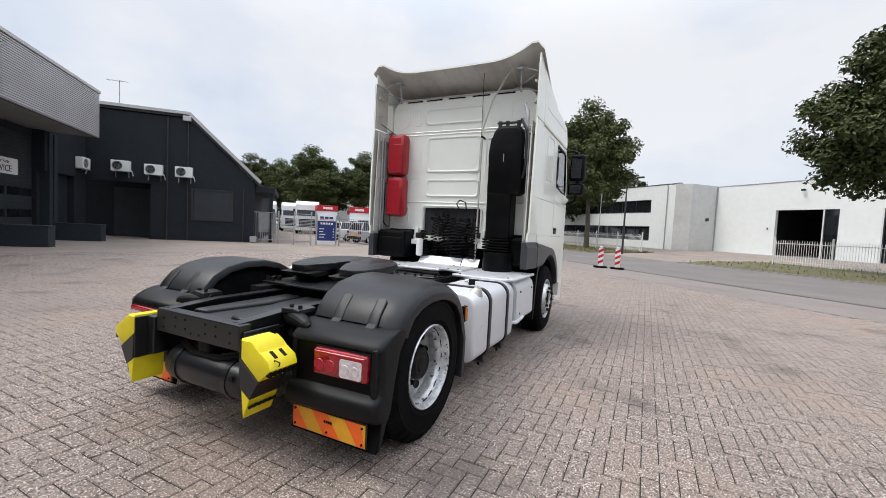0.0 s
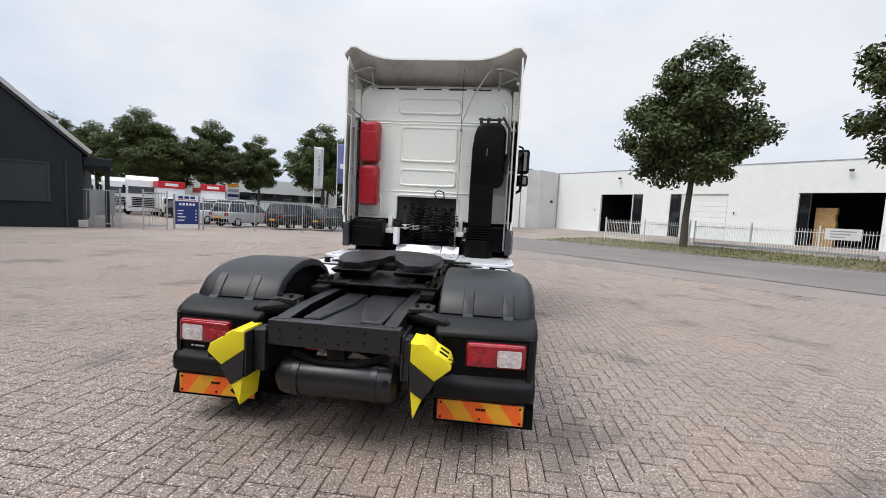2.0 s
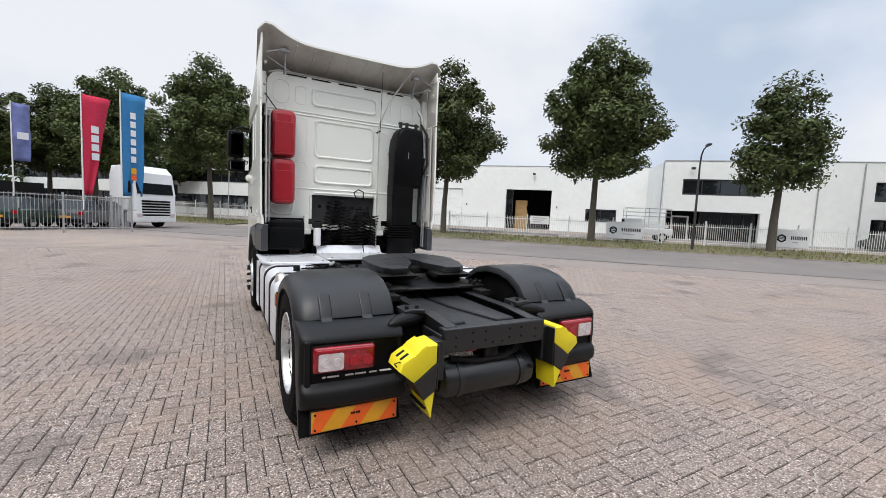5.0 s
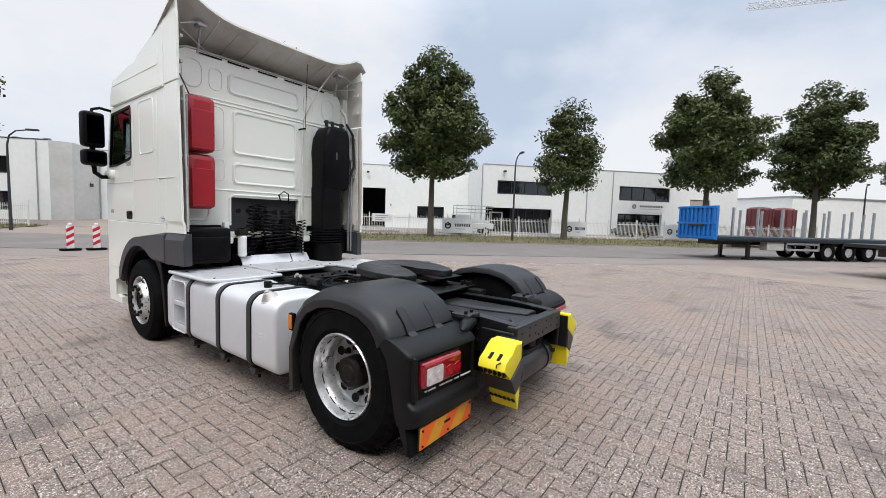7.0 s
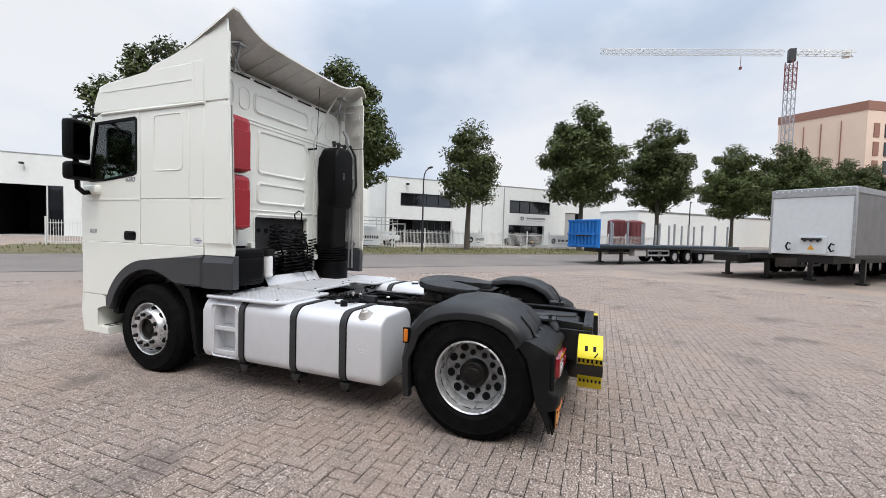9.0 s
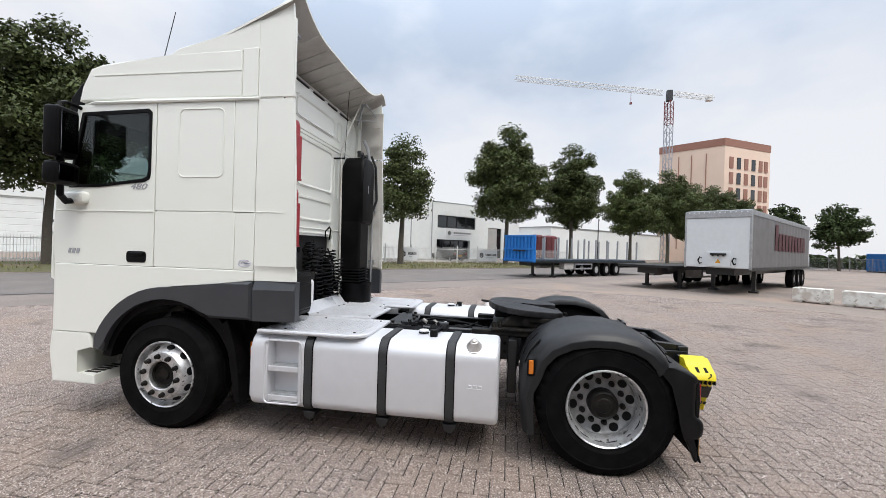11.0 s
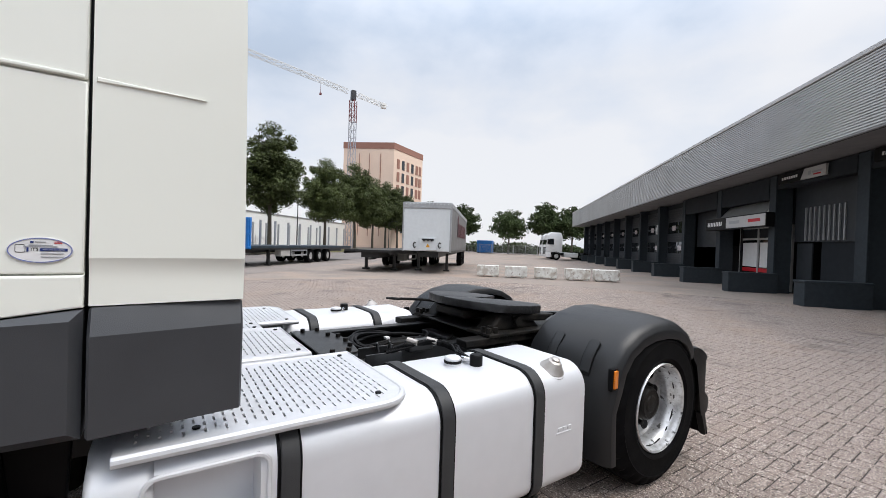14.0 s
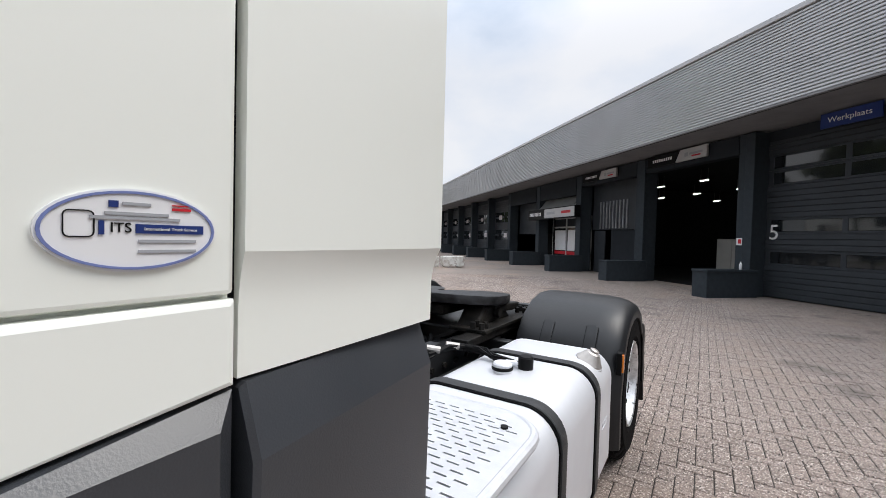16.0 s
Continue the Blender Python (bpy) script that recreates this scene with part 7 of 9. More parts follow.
o = [(2.94 + 0.068 * math.cos(t), 1.483 + 0.0355 * math.sin(t)) for t in (2 * math.pi * k / 40 for k in range(40))]
i_ = [(2.94 + 0.0655 * math.cos(t), 1.483 + 0.0332 * math.sin(t)) for t in (2 * math.pi * k / 40 for k in range(40))]
ring_plate(bm, o, i_, -HW - 0.0042, -HW - 0.0032)
part("blue_ring", bm, ring_blue, sticker, smooth=None)
bm = bmesh.new()
box(bm, -HW - 0.0042, -HW - 0.0032, 2.883, 2.942, 1.4805, 1.4890)
box(bm, -HW - 0.0042, -HW - 0.0032, 2.965, 2.969, 1.4790, 1.4910)
box(bm, -HW - 0.0042, -HW - 0.0032, 2.955, 2.962, 1.5030, 1.5090)
part("blue_print", bm, ink_blue, sticker)
writing("lettering", "ITS", 0.0125, ink_shade_black, sticker, side_face(2.953, 1.4850, 0.0036), 0.0004)
writing("service_line", "International Truck Service", 0.0042, ink_white, sticker, side_face(2.9125, 1.4847, 0.0046), 0.0002)
bm = bmesh.new()
for y0, y1, z in ((2.915, 2.965, 1.4965), (2.905, 2.975, 1.4925), (2.89, 2.94, 1.4720), (2.89, 2.94, 1.4625), (2.93, 2.952, 1.5055)):
    box(bm, -HW - 0.0042, -HW - 0.0032, y0, y1, z, z + 0.0028)
part("print_bar", bm, ink_grey, sticker)
bm = bmesh.new()
box(bm, -HW - 0.0042, -HW - 0.0032, 2.895, 2.912, 1.5030, 1.5055)
box(bm, -HW - 0.0042, -HW - 0.0032, 2.895, 2.912, 1.5075, 1.5085)
part("red_print_bar", bm, ink_red, sticker)
bm = bmesh.new()
tube(bm, [(-HW - 0.0036, y, z) for y, z in rounded(2.972, 2.992, 1.477, 1.499, 0.004, 3)], 0.0006, 5, True)
part("icon_outline", bm, ink_shade_black, sticker)
sticker.matrix_basis = Matrix.Translation((0, 2.942, 1.4835)) @ Matrix.Diagonal((1, 0.855, 0.85, 1)) @ Matrix.Translation((0, -2.94, -1.483))

# roof spoiler: a curved sheet with raised corners
def spoiler_z(x, v):
    """Rises backwards; the rear corners lift to rounded horns and fall off at the very edge."""
    h = min(1.0, max(0.0, (abs(x) - 0.55) / 0.60))
    fall = max(0.0, (abs(x) - 1.09) / 0.15)
    corner = 0.185 * h ** 2.2 - 0.10 * fall ** 2
    return 3.335 + 0.325 * v ** 1.2 + corner * v ** 2.2


bm = bmesh.new()
nx, nv = 30, 12
layers = []
for dz in (0.0, -0.022):
    layers.append([[bm.verts.new(((-1.21 + 2.42 * i / nx) * (1 + 0.045 * (j / nv)), 3.62 - 1.10 * (j / nv) + 0.05 * (1 - abs(2 * i / nx - 1) ** 2) * (j / nv), spoiler_z((-1.21 + 2.42 * i / nx) * (1 + 0.045 * (j / nv)), j / nv) + dz)) for i in range(nx + 1)] for j in range(nv + 1)])
for li, g in enumerate(layers):
    for j in range(nv):
        for i in range(nx):
            f = bm.faces.new((g[j][i], g[j][i + 1], g[j + 1][i + 1], g[j + 1][i]))
            f.material_index = li
t_, u_ = layers
rim = [(j, 0) for j in range(nv + 1)] + [(nv, i) for i in range(1, nx + 1)] + [(j, nx) for j in range(nv - 1, -1, -1)] + [(0, i) for i in range(nx - 1, 0, -1)]
for (a, b), (c, d) in zip(rim, rim[1:] + rim[:1]):
    bm.faces.new((t_[a][b], t_[c][d], u_[c][d], u_[a][b]))
spoiler = part("roof_spoiler", bm, [white_paint, cab_inside], truck, "curved white roof spoiler with raised corners", smooth=50)
bm = bmesh.new()
for x in [-0.8 + 0.23 * i for i in range(8)]:
    tube(bm, [(x, 2.55, spoiler_z(x, 0.9) - 0.028), (x, 2.9, spoiler_z(x, 0.6) - 0.028), (x, 3.2, spoiler_z(x, 0.35) - 0.03)], 0.007, 6)
part("stiffening_rib", bm, cab_inside, spoiler)
for x in (-0.92, 0.92):
    bm = bmesh.new()
    cyl(bm, (x, 2.80, 3.30), (x, 2.72, spoiler_z(x, 0.76) - 0.02), 0.014, 8)
    part("spoiler_strut", bm, galvanised, spoiler, "steel spoiler strut")
    part("strut_pad", _slab(x - 0.045, x + 0.045, 2.67, 2.77, spoiler_z(x, 0.76) - 0.05, spoiler_z(x, 0.76) - 0.025), galvanised, spoiler)
    bm = bmesh.new()
    tube(bm, [(x, 2.70, 3.60), (x * 1.26, 2.62, 3.48)], 0.009, 6)
    part("side_stay", bm, galvanised, spoiler)
    bm = bmesh.new()
    tube(bm, [(x * 0.86, 2.84, 3.34), (x * 1.24, 2.60, 3.42)], 0.007, 6)
    part("side_stay", bm, galvanised, spoiler)
bm = bmesh.new()
tube(bm, [(0.40, 2.78, 1.02), (0.41, 2.80, 2.85), (0.55, 2.74, 3.20), (0.82, 2.70, 3.62)], 0.011, 6)
part("drain_hose", bm, cab_inside, cab, "pale hose up the back wall")
bm = bmesh.new()
tube(bm, [(0.41, 2.76, 2.74), (0.415, 2.72, 3.70)], 0.004, 5)
box(bm, 0.40, 0.42, 2.76, 2.90, 2.73, 2.75)
part("whip_rod", bm, black_plastic, cab)
bm = bmesh.new()
tube(bm, [(-1.17, 2.62, 2.98), (-0.98, 2.84, 2.82), (-0.95, 2.88, 2.76)], 0.006, 5)
tube(bm, [(-1.16, 2.66, 2.3), (-1.14, 2.74, 2.1), (-1.14, 2.76, 1.5), (-1.10, 2.8, 1.45)], 0.012, 6)
part("lock_cable", bm, black_plastic, cab)
for y, x in ((4.05, -0.95),):
    bm = bmesh.new()
    cyl(bm, (x, y, 3.38), (x + 0.02, y - 0.1, 3.85), 0.004, 5)
    part("radio_aerial", bm, black_plastic, cab)

# red storage boxes
for z0, z1 in ((2.225, 2.835), (1.605, 2.205)):
    rb = part("red_fire_extinguisher_box", _slab(-1.08, -0.775, 2.685, 2.88, z0, z1, 0.065), red_plastic, truck, "glossy red plastic extinguisher box")
    bm = bmesh.new()
    box(bm, -1.045, -0.81, 2.674, 2.69, z0 + 0.05, z1 - 0.16, 0.006)
    box(bm, -1.04, -0.81, 2.668, 2.69, z0 + 0.03, z0 + 0.05, 0.004)
    part("lid_panel", bm, red_plastic, rb)

# air intake and cab corner boxes
bm = bmesh.new()
prism(bm, [(0.585, 1.97), (0.62, 1.94), (0.98, 1.94), (1.03, 1.97), (1.055, 2.03), (1.055, 2.66), (1.04, 2.74), (1.0, 2.80), (0.93, 2.825), (0.76, 2.825), (0.69, 2.805), (0.645, 2.75), (0.62, 2.66), (0.595, 2.45)], 2.58, 2.88, "y", 0.05, 4)
intake = part("air_intake", bm, black_plastic, truck, "tall black plastic air intake on the cab back", smooth=50)
bm = bmesh.new()
prism(bm, [(0.59, 1.36), (0.92, 1.36), (0.92, 1.97), (0.585, 1.97)], 2.60, 2.88, "y", 0.03, 2)
part("duct", bm, black_plastic, intake)
bm = bmesh.new()
for i in range(5):
    box(bm, 0.565, 0.925, 2.585, 2.88, 1.19 + i * 0.036, 1.214 + i * 0.036, 0.01)
part("bellows", bm, rubber, intake)
bm = bmesh.new()
lathe(bm, [(0.02, 0.82), (0.16, 0.84), (0.2, 0.92), (0.2, 1.18), (0.02, 1.18)], Matrix.Translation((0.76, 2.70, 0)), 24)
part("filter_bowl", bm, black_plastic, intake)
bm = bmesh.new()
box(bm, 0.66, 1.0, 2.66, 2.70, 2.865, 2.89, 0.008)
for x in (0.70, 0.80, 0.95):
    cyl(bm, (x, 2.68, 2.82), (x, 2.68, 2.90), 0.026, 10)
tube(bm, [(1.0, 2.62, 2.9), (1.09, 2.58, 2.75), (1.1, 2.56, 2.3), (1.06, 2.6, 2.15)], 0.018, 8)
part("intake_bracket", bm, black_metal, intake)
bm = bmesh.new()
tube(bm, [(1.0, 2.74, 3.12), (1.05, 2.70, 3.02), (1.07, 2.66, 2.8), (1.08, 2.62, 2.4)], 0.024, 8)
part("silver_pipe", bm, galvanised, intake)
bm = bmesh.new()
prism(bm, [(0.80, 2.575), (0.806, 2.575), (0.806, 2.60), (0.80, 2.60)], 2.36, 2.46, "z")
part("scratch_mark", bm, ink_grey, intake)
bm = bmesh.new()
box(bm, -1.14, -0.66, 2.60, 2.9, 1.0, 1.40, 0.04)
box(bm, -1.12, -0.70, 2.585, 2.62, 1.05, 1.30, 0.02)
part("corner_box", bm, black_plastic, truck)
bm = bmesh.new()
box(bm, 0.60, 1.12, 2.72, 2.9, 1.0, 1.38, 0.04)
part("corner_box", bm, black_plastic, truck)
# engine recess with hoses; shell and bulkhead are blackened in place of deep shade
bm = bmesh.new()
box(bm, -0.58, 0.46, 3.2, 3.3, 0.9, 1.8)
box(bm, -0.58, 0.46, 2.97, 3.3, 1.77, 1.80)
box(bm, -0.60, -0.57, 2.97, 3.3, 0.9, 1.8)
box(bm, 0.45, 0.48, 2.97, 3.3, 0.9, 1.8)
box(bm, -0.5, 0.4, 2.92, 3.2, 0.9, 1.05)
part("engine_recess", bm, ink_shade_black, truck)
bm = bmesh.new()
box(bm, -0.42, 0.34, 3.02, 3.2, 1.50, 1.66, 0.03)
box(bm, -0.35, -0.1, 2.98, 3.2, 1.1, 1.45, 0.03)
box(bm, 0.02, 0.3, 3.0, 3.2, 1.08, 1.42, 0.03)
for i in range(7):
    cyl(bm, (-0.4 + i * 0.12, 2.96, 1.60), (-0.4 + i * 0.12, 3.03, 1.60), 0.03, 8)
part("engine_bulkhead", bm, ink_shade_black, truck)


def coil(cx, cy, z0, z1, r, turns, thick=0.008, wobble=0.02, tilt=(0, 0)):
    b = bmesh.new()
    n = turns * 14
    pts = []
    for k in range(n + 1):
        t = k / n
        a = 2 * math.pi * turns * t
        pts.append((cx + r * math.cos(a) + tilt[0] * t + wobble * math.sin(t * 9), cy + r * math.sin(a) * 0.8 + tilt[1] * t, z0 + (z1 - z0) * t))
    tube(b, pts, thick, 6)
    return b


for cx, cy, z0, z1, r, turns, tl in ((-0.30, 2.86, 1.05, 1.68, 0.045, 13, (0.02, 0)), (-0.40, 2.80, 1.02, 1.40, 0.06, 9, (-0.06, 0)), (0.18, 2.80, 1.16, 1.60, 0.085, 11, (-0.02, 0.02)),
                                     (0.05, 2.86, 1.20, 1.50, 0.07, 9, (0.1, 0)), (0.26, 2.86, 1.0, 1.55, 0.05, 12, (0.0, 0)),
                                     (-0.08, 2.84, 1.08, 1.62, 0.075, 12, (0.04, 0.02)), (0.10, 2.80, 1.05, 1.45, 0.10, 9, (-0.06, 0.02)), (-0.20, 2.90, 1.15, 1.70, 0.06, 13, (0.05, 0)), (0.33, 2.78, 1.05, 1.5, 0.055, 11, (0.03, 0))):
    part("coiled_air_hose", coil(cx, cy, z0, z1, r, turns, tilt=tl), black_plastic, truck)
bm = bmesh.new()
tube(bm, [(0.10, 2.84, 1.74), (0.06, 2.82, 1.82), (0.12, 2.80, 1.87), (0.20, 2.82, 1.84), (0.21, 2.84, 1.72)], 0.009, 8)
tube(bm, [(-0.2, 2.9, 1.6), (-0.12, 2.84, 1.3), (-0.05, 2.86, 1.02)], 0.012, 8)
tube(bm, [(0.3, 2.9, 1.62), (0.32, 2.82, 1.4), (0.34, 2.84, 1.0)], 0.010, 8)
part("air_line", bm, black_plastic, truck)
bm = bmesh.new()
lathe(bm, [(0.03, 1.04), (0.05, 1.06), (0.05, 1.28), (0.04, 1.30)], Matrix.Translation((-0.47, 2.74, 0)), 16)
fl = part("white_filter", bm, ink_white, truck, "white screw-on filter cartridge")
bm = bmesh.new()
box(bm, -0.53, -0.41, 2.70, 2.82, 1.30, 1.38, 0.015)
part("filter_head", bm, dirty_metal, fl)
for x in (-0.60, 0.47):
    bm = bmesh.new()
    box(bm, x - 0.03, x + 0.03, 2.84, 2.94, 1.20, 1.46, 0.01)
    box(bm, x - 0.06, x + 0.06, 2.80, 2.94, 1.20, 1.28, 0.015)
    part("cab_lock", bm, white_paint, truck, "white cab lock bracket")

# chassis
for sx in (-1, 1):
    tag = lambda x0, x1: (min(sx * x0, sx * x1), max(sx * x0, sx * x1))
    bm = bmesh.new()
    prism(bm, [(-0.89, 0.69), (-0.89, 0.84), (-0.55, 0.865), (4.4, 0.865), (4.4, 0.60), (-0.6, 0.60)], *tag(0.372, 0.385), "x")
    prism(bm, [(-0.87, 0.83), (-0.87, 0.84), (-0.55, 0.865), (4.4, 0.865), (4.4, 0.855), (-0.55, 0.855)], *tag(0.30, 0.3715), "x")
    box(bm, *tag(0.30, 0.3715), -0.6, 4.4, 0.60, 0.61)
    part("chassis_rail", bm, black_metal, truck, smooth=None)
    for i in range(18):
        y = -0.7 + i * 0.13
        for z in (0.76, 0.68)[:1 + i % 2]:
            bm = bmesh.new()
            cyl(bm, (sx * 0.384, y, z), (sx * 0.40, y, z), 0.017, 6)
            part("rail_bolt", bm, dirty_metal, truck)
    bm = bmesh.new()
    box(bm, *tag(0.386, 0.50), -0.12, 1.05, 0.85, 0.90, 0.008)
    box(bm, *tag(0.25, 0.52), 0.02, 0.86, 0.90, 0.925, 0.006)
    part("mounting_plate", bm, dirty_metal, truck)
    for y in (0.05, 0.12, 0.78, 0.84):
        for x in (0.42, 0.48):
            bm = bmesh.new()
            cyl(bm, (sx * x, y, 0.925), (sx * x, y, 0.965), 0.018, 6)
            part("plate_bolt", bm, dirty_metal, truck)
    # air bellows and dampers near the axle
    bm = bmesh.new()
    lathe(bm, [(0.06, 0.46), (0.14, 0.48), (0.16, 0.56), (0.14, 0.64), (0.16, 0.72), (0.12, 0.80)], Matrix.Translation((sx * 0.50, -0.42, 0)), 20)
    part("air_bellows", bm, rubber, truck)
    bm = bmesh.new()
    cyl(bm, (sx * 0.47, 0.66, 0.45), (sx * 0.47, 0.60, 0.84), 0.035, 10)
    part("damper", bm, black_metal, truck)
bm = bmesh.new()
box(bm, -0.415, 0.415, -0.885, -0.80, 0.68, 0.838, 0.012)
beam = part("end_beam", bm, black_metal, truck)
beam.location.y = -0.028
for x, z in [(sx * x, z) for sx in (-1, 1) for x, z in ((0.33, 0.78), (0.33, 0.72), (0.20, 0.80), (0.20, 0.74), (0.10, 0.80), (0.10, 0.74), (0.04, 0.72))]:
    bm = bmesh.new()
    cyl(bm, (x, -0.888, z), (x, -0.884, z), 0.008, 8)
    part("bolt_hole", bm, ink_shade_black, beam)
for sx in (-1, 1):
    bm = bmesh.new()
    box(bm, min(sx * 0.416, sx * 0.435), max(sx * 0.416, sx * 0.435), -0.87, -0.60, 0.52, 0.80, 0.01)
    part("beam_bracket", bm, black_metal, beam)
for y in (0.85, 1.6, 2.3):
    part("cross_member", _slab(-0.30, 0.30, y - 0.05, y + 0.05, 0.62, 0.82, 0.01), black_metal, truck)
# moulded cover between the rails
bm = bmesh.new()
box(bm, -0.285, 0.285, -0.785, 0.10, 0.70, 0.806, 0.04, 4)
cov = part("frame_cover", bm, fender_plastic, truck, "black moulded cover between the rails", smooth=50)
for panel in ([(-0.262, -0.755), (-0.150, -0.735), (-0.075, -0.25), (-0.095, 0.07), (-0.262, 0.07)], [(0.112, -0.745), (0.262, -0.755), (0.262, 0.07), (-0.045, 0.07), (-0.02, -0.24)]):
    bm = bmesh.new()
    prism(bm, panel, 0.780, 0.832, "z", 0.024, 4)
    part("cover_panel", bm, fender_plastic, cov, smooth=50)
# hoses looped between the rails ahead of the fifth wheel
rg = random.Random(9)
for i in range(9):
    bm = bmesh.new()
    cx, cy, ra, rb, z = rg.uniform(-0.06, 0.06), rg.uniform(1.22, 1.36), rg.uniform(0.14, 0.25), rg.uniform(0.26, 0.42), rg.uniform(0.77, 0.84)
    a0 = rg.uniform(0, 360)
    tube(bm, [(cx + ra * math.cos(radians(a0 + a)), cy + rb * math.sin(radians(a0 + a)), z + 0.03 * math.sin(radians(a * 1.7 + a0))) for a in range(0, rg.randint(200, 330), 14)], rg.uniform(0.007, 0.014), 7)
    part("chassis_hose", bm, black_plastic, truck)
for i in range(5):
    bm = bmesh.new()
    x = 0.12 + 0.022 * i
    tube(bm, [(x, 0.02, 0.80), (x + 0.02, 0.14, 0.86 + 0.01 * (i % 2)), (x - 0.02, 0.26, 0.86), (x - 0.05, 0.40, 0.80)], 0.008, 6)
    part("chassis_hose", bm, black_plastic, truck)
bm = bmesh.new()
tube(bm, [(-0.12, 0.02, 0.80), (-0.17, 0.10, 0.86), (-0.24, 0.16, 0.86), (-0.27, 0.05, 0.82)], 0.012, 8)
part("chassis_hose", bm, black_plastic, truck)
for x0, x1, y0, y1, z1 in ((-0.20, 0.08, 1.45, 1.66, 0.80), (0.06, 0.25, 1.10, 1.30, 0.80), (-0.24, -0.10, 1.05, 1.22, 0.79)):
    bm = bmesh.new()
    box(bm, x0, x1, y0, y1, 0.66, z1, 0.02)
    part("valve_block", bm, dirty_metal, truck)
bm = bmesh.new()
box(bm, -0.02, 0.02, 1.36, 1.39, 0.845, 0.862, 0.004)
part("hose_tag", bm, ink_white, truck)
bm = bmesh.new()
prism(bm, [(-0.37, 1.95), (0.37, 1.95), (0.32, 1.72), (0.10, 1.68), (-0.10, 1.68), (-0.32, 1.72)], 0.868, 0.88, "z", 0.004, 1)
gus = part("gusset_plate", bm, black_metal, truck)
for x, y in ((-0.31, 1.78), (-0.31, 1.88), (-0.20, 1.73), (-0.07, 1.71), (0.07, 1.71), (0.13, 1.76), (0.31, 1.78), (0.31, 1.88)):
    bm = bmesh.new()
    cyl(bm, (x, y, 0.88), (x, y, 0.902), 0.017, 6)
    part("gusset_bolt", bm, dirty_metal, gus)
# channel bracket and cables on the near rail beside the tank
bm = bmesh.new()
prism(bm, [(-0.52, 0.84), (-0.40, 0.84), (-0.40, 0.915), (-0.415, 0.915), (-0.415, 0.855), (-0.505, 0.855), (-0.505, 0.90), (-0.52, 0.90)], 1.54, 1.76, "y")
chan = part("cable_bracket", bm, black_metal, truck, smooth=None)
for y in (1.58, 1.66):
    bm = bmesh.new()
    tube(bm, [(-0.43, y, 0.90), (-0.44, y, 0.945), (-0.47, y + 0.01, 0.945), (-0.485, y + 0.01, 0.90)], 0.006, 6)
    part("wire_clip", bm, black_metal, chan)
bm = bmesh.new()
box(bm, -0.47, -0.392, 1.28, 1.46, 0.862, 0.935, 0.015)
part("side_valve", bm, black_metal, truck)
rg = random.Random(31)
for i in range(7):
    bm = bmesh.new()
    w = lambda k=0.018: rg.uniform(-k, k)
    tube(bm, [(-0.50 + w(), 1.62 + w(), 0.90), (-0.55 + w(), 1.52 + w(), 0.935 + w(0.012)), (-0.58 + w(), 1.42 + w(), 0.955 + w(0.02)), (-0.63 + w(), 1.33 + w(), 0.95 + w(0.02)), (-0.72 + w(), 1.30 + w(), 0.94 + w(0.012)),
              (-0.80 + w(), 1.325 + w(), 0.93 + w(0.01)), (-0.90 + w(0.008), 1.345 + w(0.008), 0.93)], 0.0075, 6)
    part("valve_cable", bm, black_plastic, truck)
for x, y in ((-0.56, 1.49), (-0.60, 1.38)):
    bm = bmesh.new()
    cyl(bm, (x - 0.02, y - 0.02, 0.955), (x + 0.03, y + 0.02, 0.965), 0.017, 10)
    part("hose_coupling", bm, dull_cap, truck)

# fifth wheel
FW = Matrix.Translation((0.0, 0.53, 1.07)) @ Matrix.Rotation(radians(4.5), 4, "X") @ Matrix.Diagonal((1, 0.86, 1, 1))
left_half = [(-0.045, 0.02), (-0.05, -0.10), (-0.13, -0.26), (-0.20, -0.39), (-0.34, -0.40), (-0.42, -0.31), (-0.475, -0.10)] + [(-0.485 * math.cos(radians(a)), 0.08 + 0.36 * math.sin(radians(a))) for a in (0, 20, 40, 60, 78)]
bm = bmesh.new()
half = left_half + [(0, 0.44), (0, 0.06)]
for sx in (-1, 1):
    prism(bm, [(x * -sx, y) for x, y in half], -0.03, 0.032, "z", 0.01, 2, FW)
bmesh.ops.remove_doubles(bm, verts=bm.verts[:], dist=0.0008)
fifth = part("fifth_wheel", bm, material("greased_coupling_plate", (0.014, 0.014, 0.015), 0.4, 0.3, vary=0.4, scale=14, bump=0.9, bump_scale=14, stain=0.7, stain_scale=7, stain_colour=(0.045, 0.045, 0.048)), truck, "black greased fifth wheel coupling plate", smooth=30)
for sx in (-1, 1):
    bm = bmesh.new()
    prism(bm, [(0.28, 0.92), (0.80, 0.92), (0.68, 1.045), (0.40, 1.03)], min(sx * 0.27, sx * 0.43), max(sx * 0.27, sx * 0.43), "x", 0.02, 2)
    part("pedestal", bm, dirty_metal, fifth)
    bm = bmesh.new()
    prism(bm, [(0.14, 1.012), (0.60, 1.045), (0.56, 0.985), (0.24, 0.965)], min(sx * 0.10, sx * 0.45), max(sx * 0.10, sx * 0.45), "x", 0.012, 2)
    part("ramp_rib", bm, dirty_metal, fifth)
    bm = bmesh.new()
    cyl(bm, (sx * 0.24, 0.54, 0.985), (sx * 0.47, 0.54, 0.985), 0.035, 14)
    part("pivot_pin", bm, dirty_metal, fifth)
bm = bmesh.new()
box(bm, -0.20, 0.20, 0.46, 0.84, 0.975, 1.045, 0.02)
part("lock_housing", bm, dirty_metal, fifth)
bm = bmesh.new()
box(bm, -0.50, 0.50, 0.02, 0.86, 0.905, 0.92, 0.004)
part("base_plate", bm, black_metal, fifth)
bm = bmesh.new()
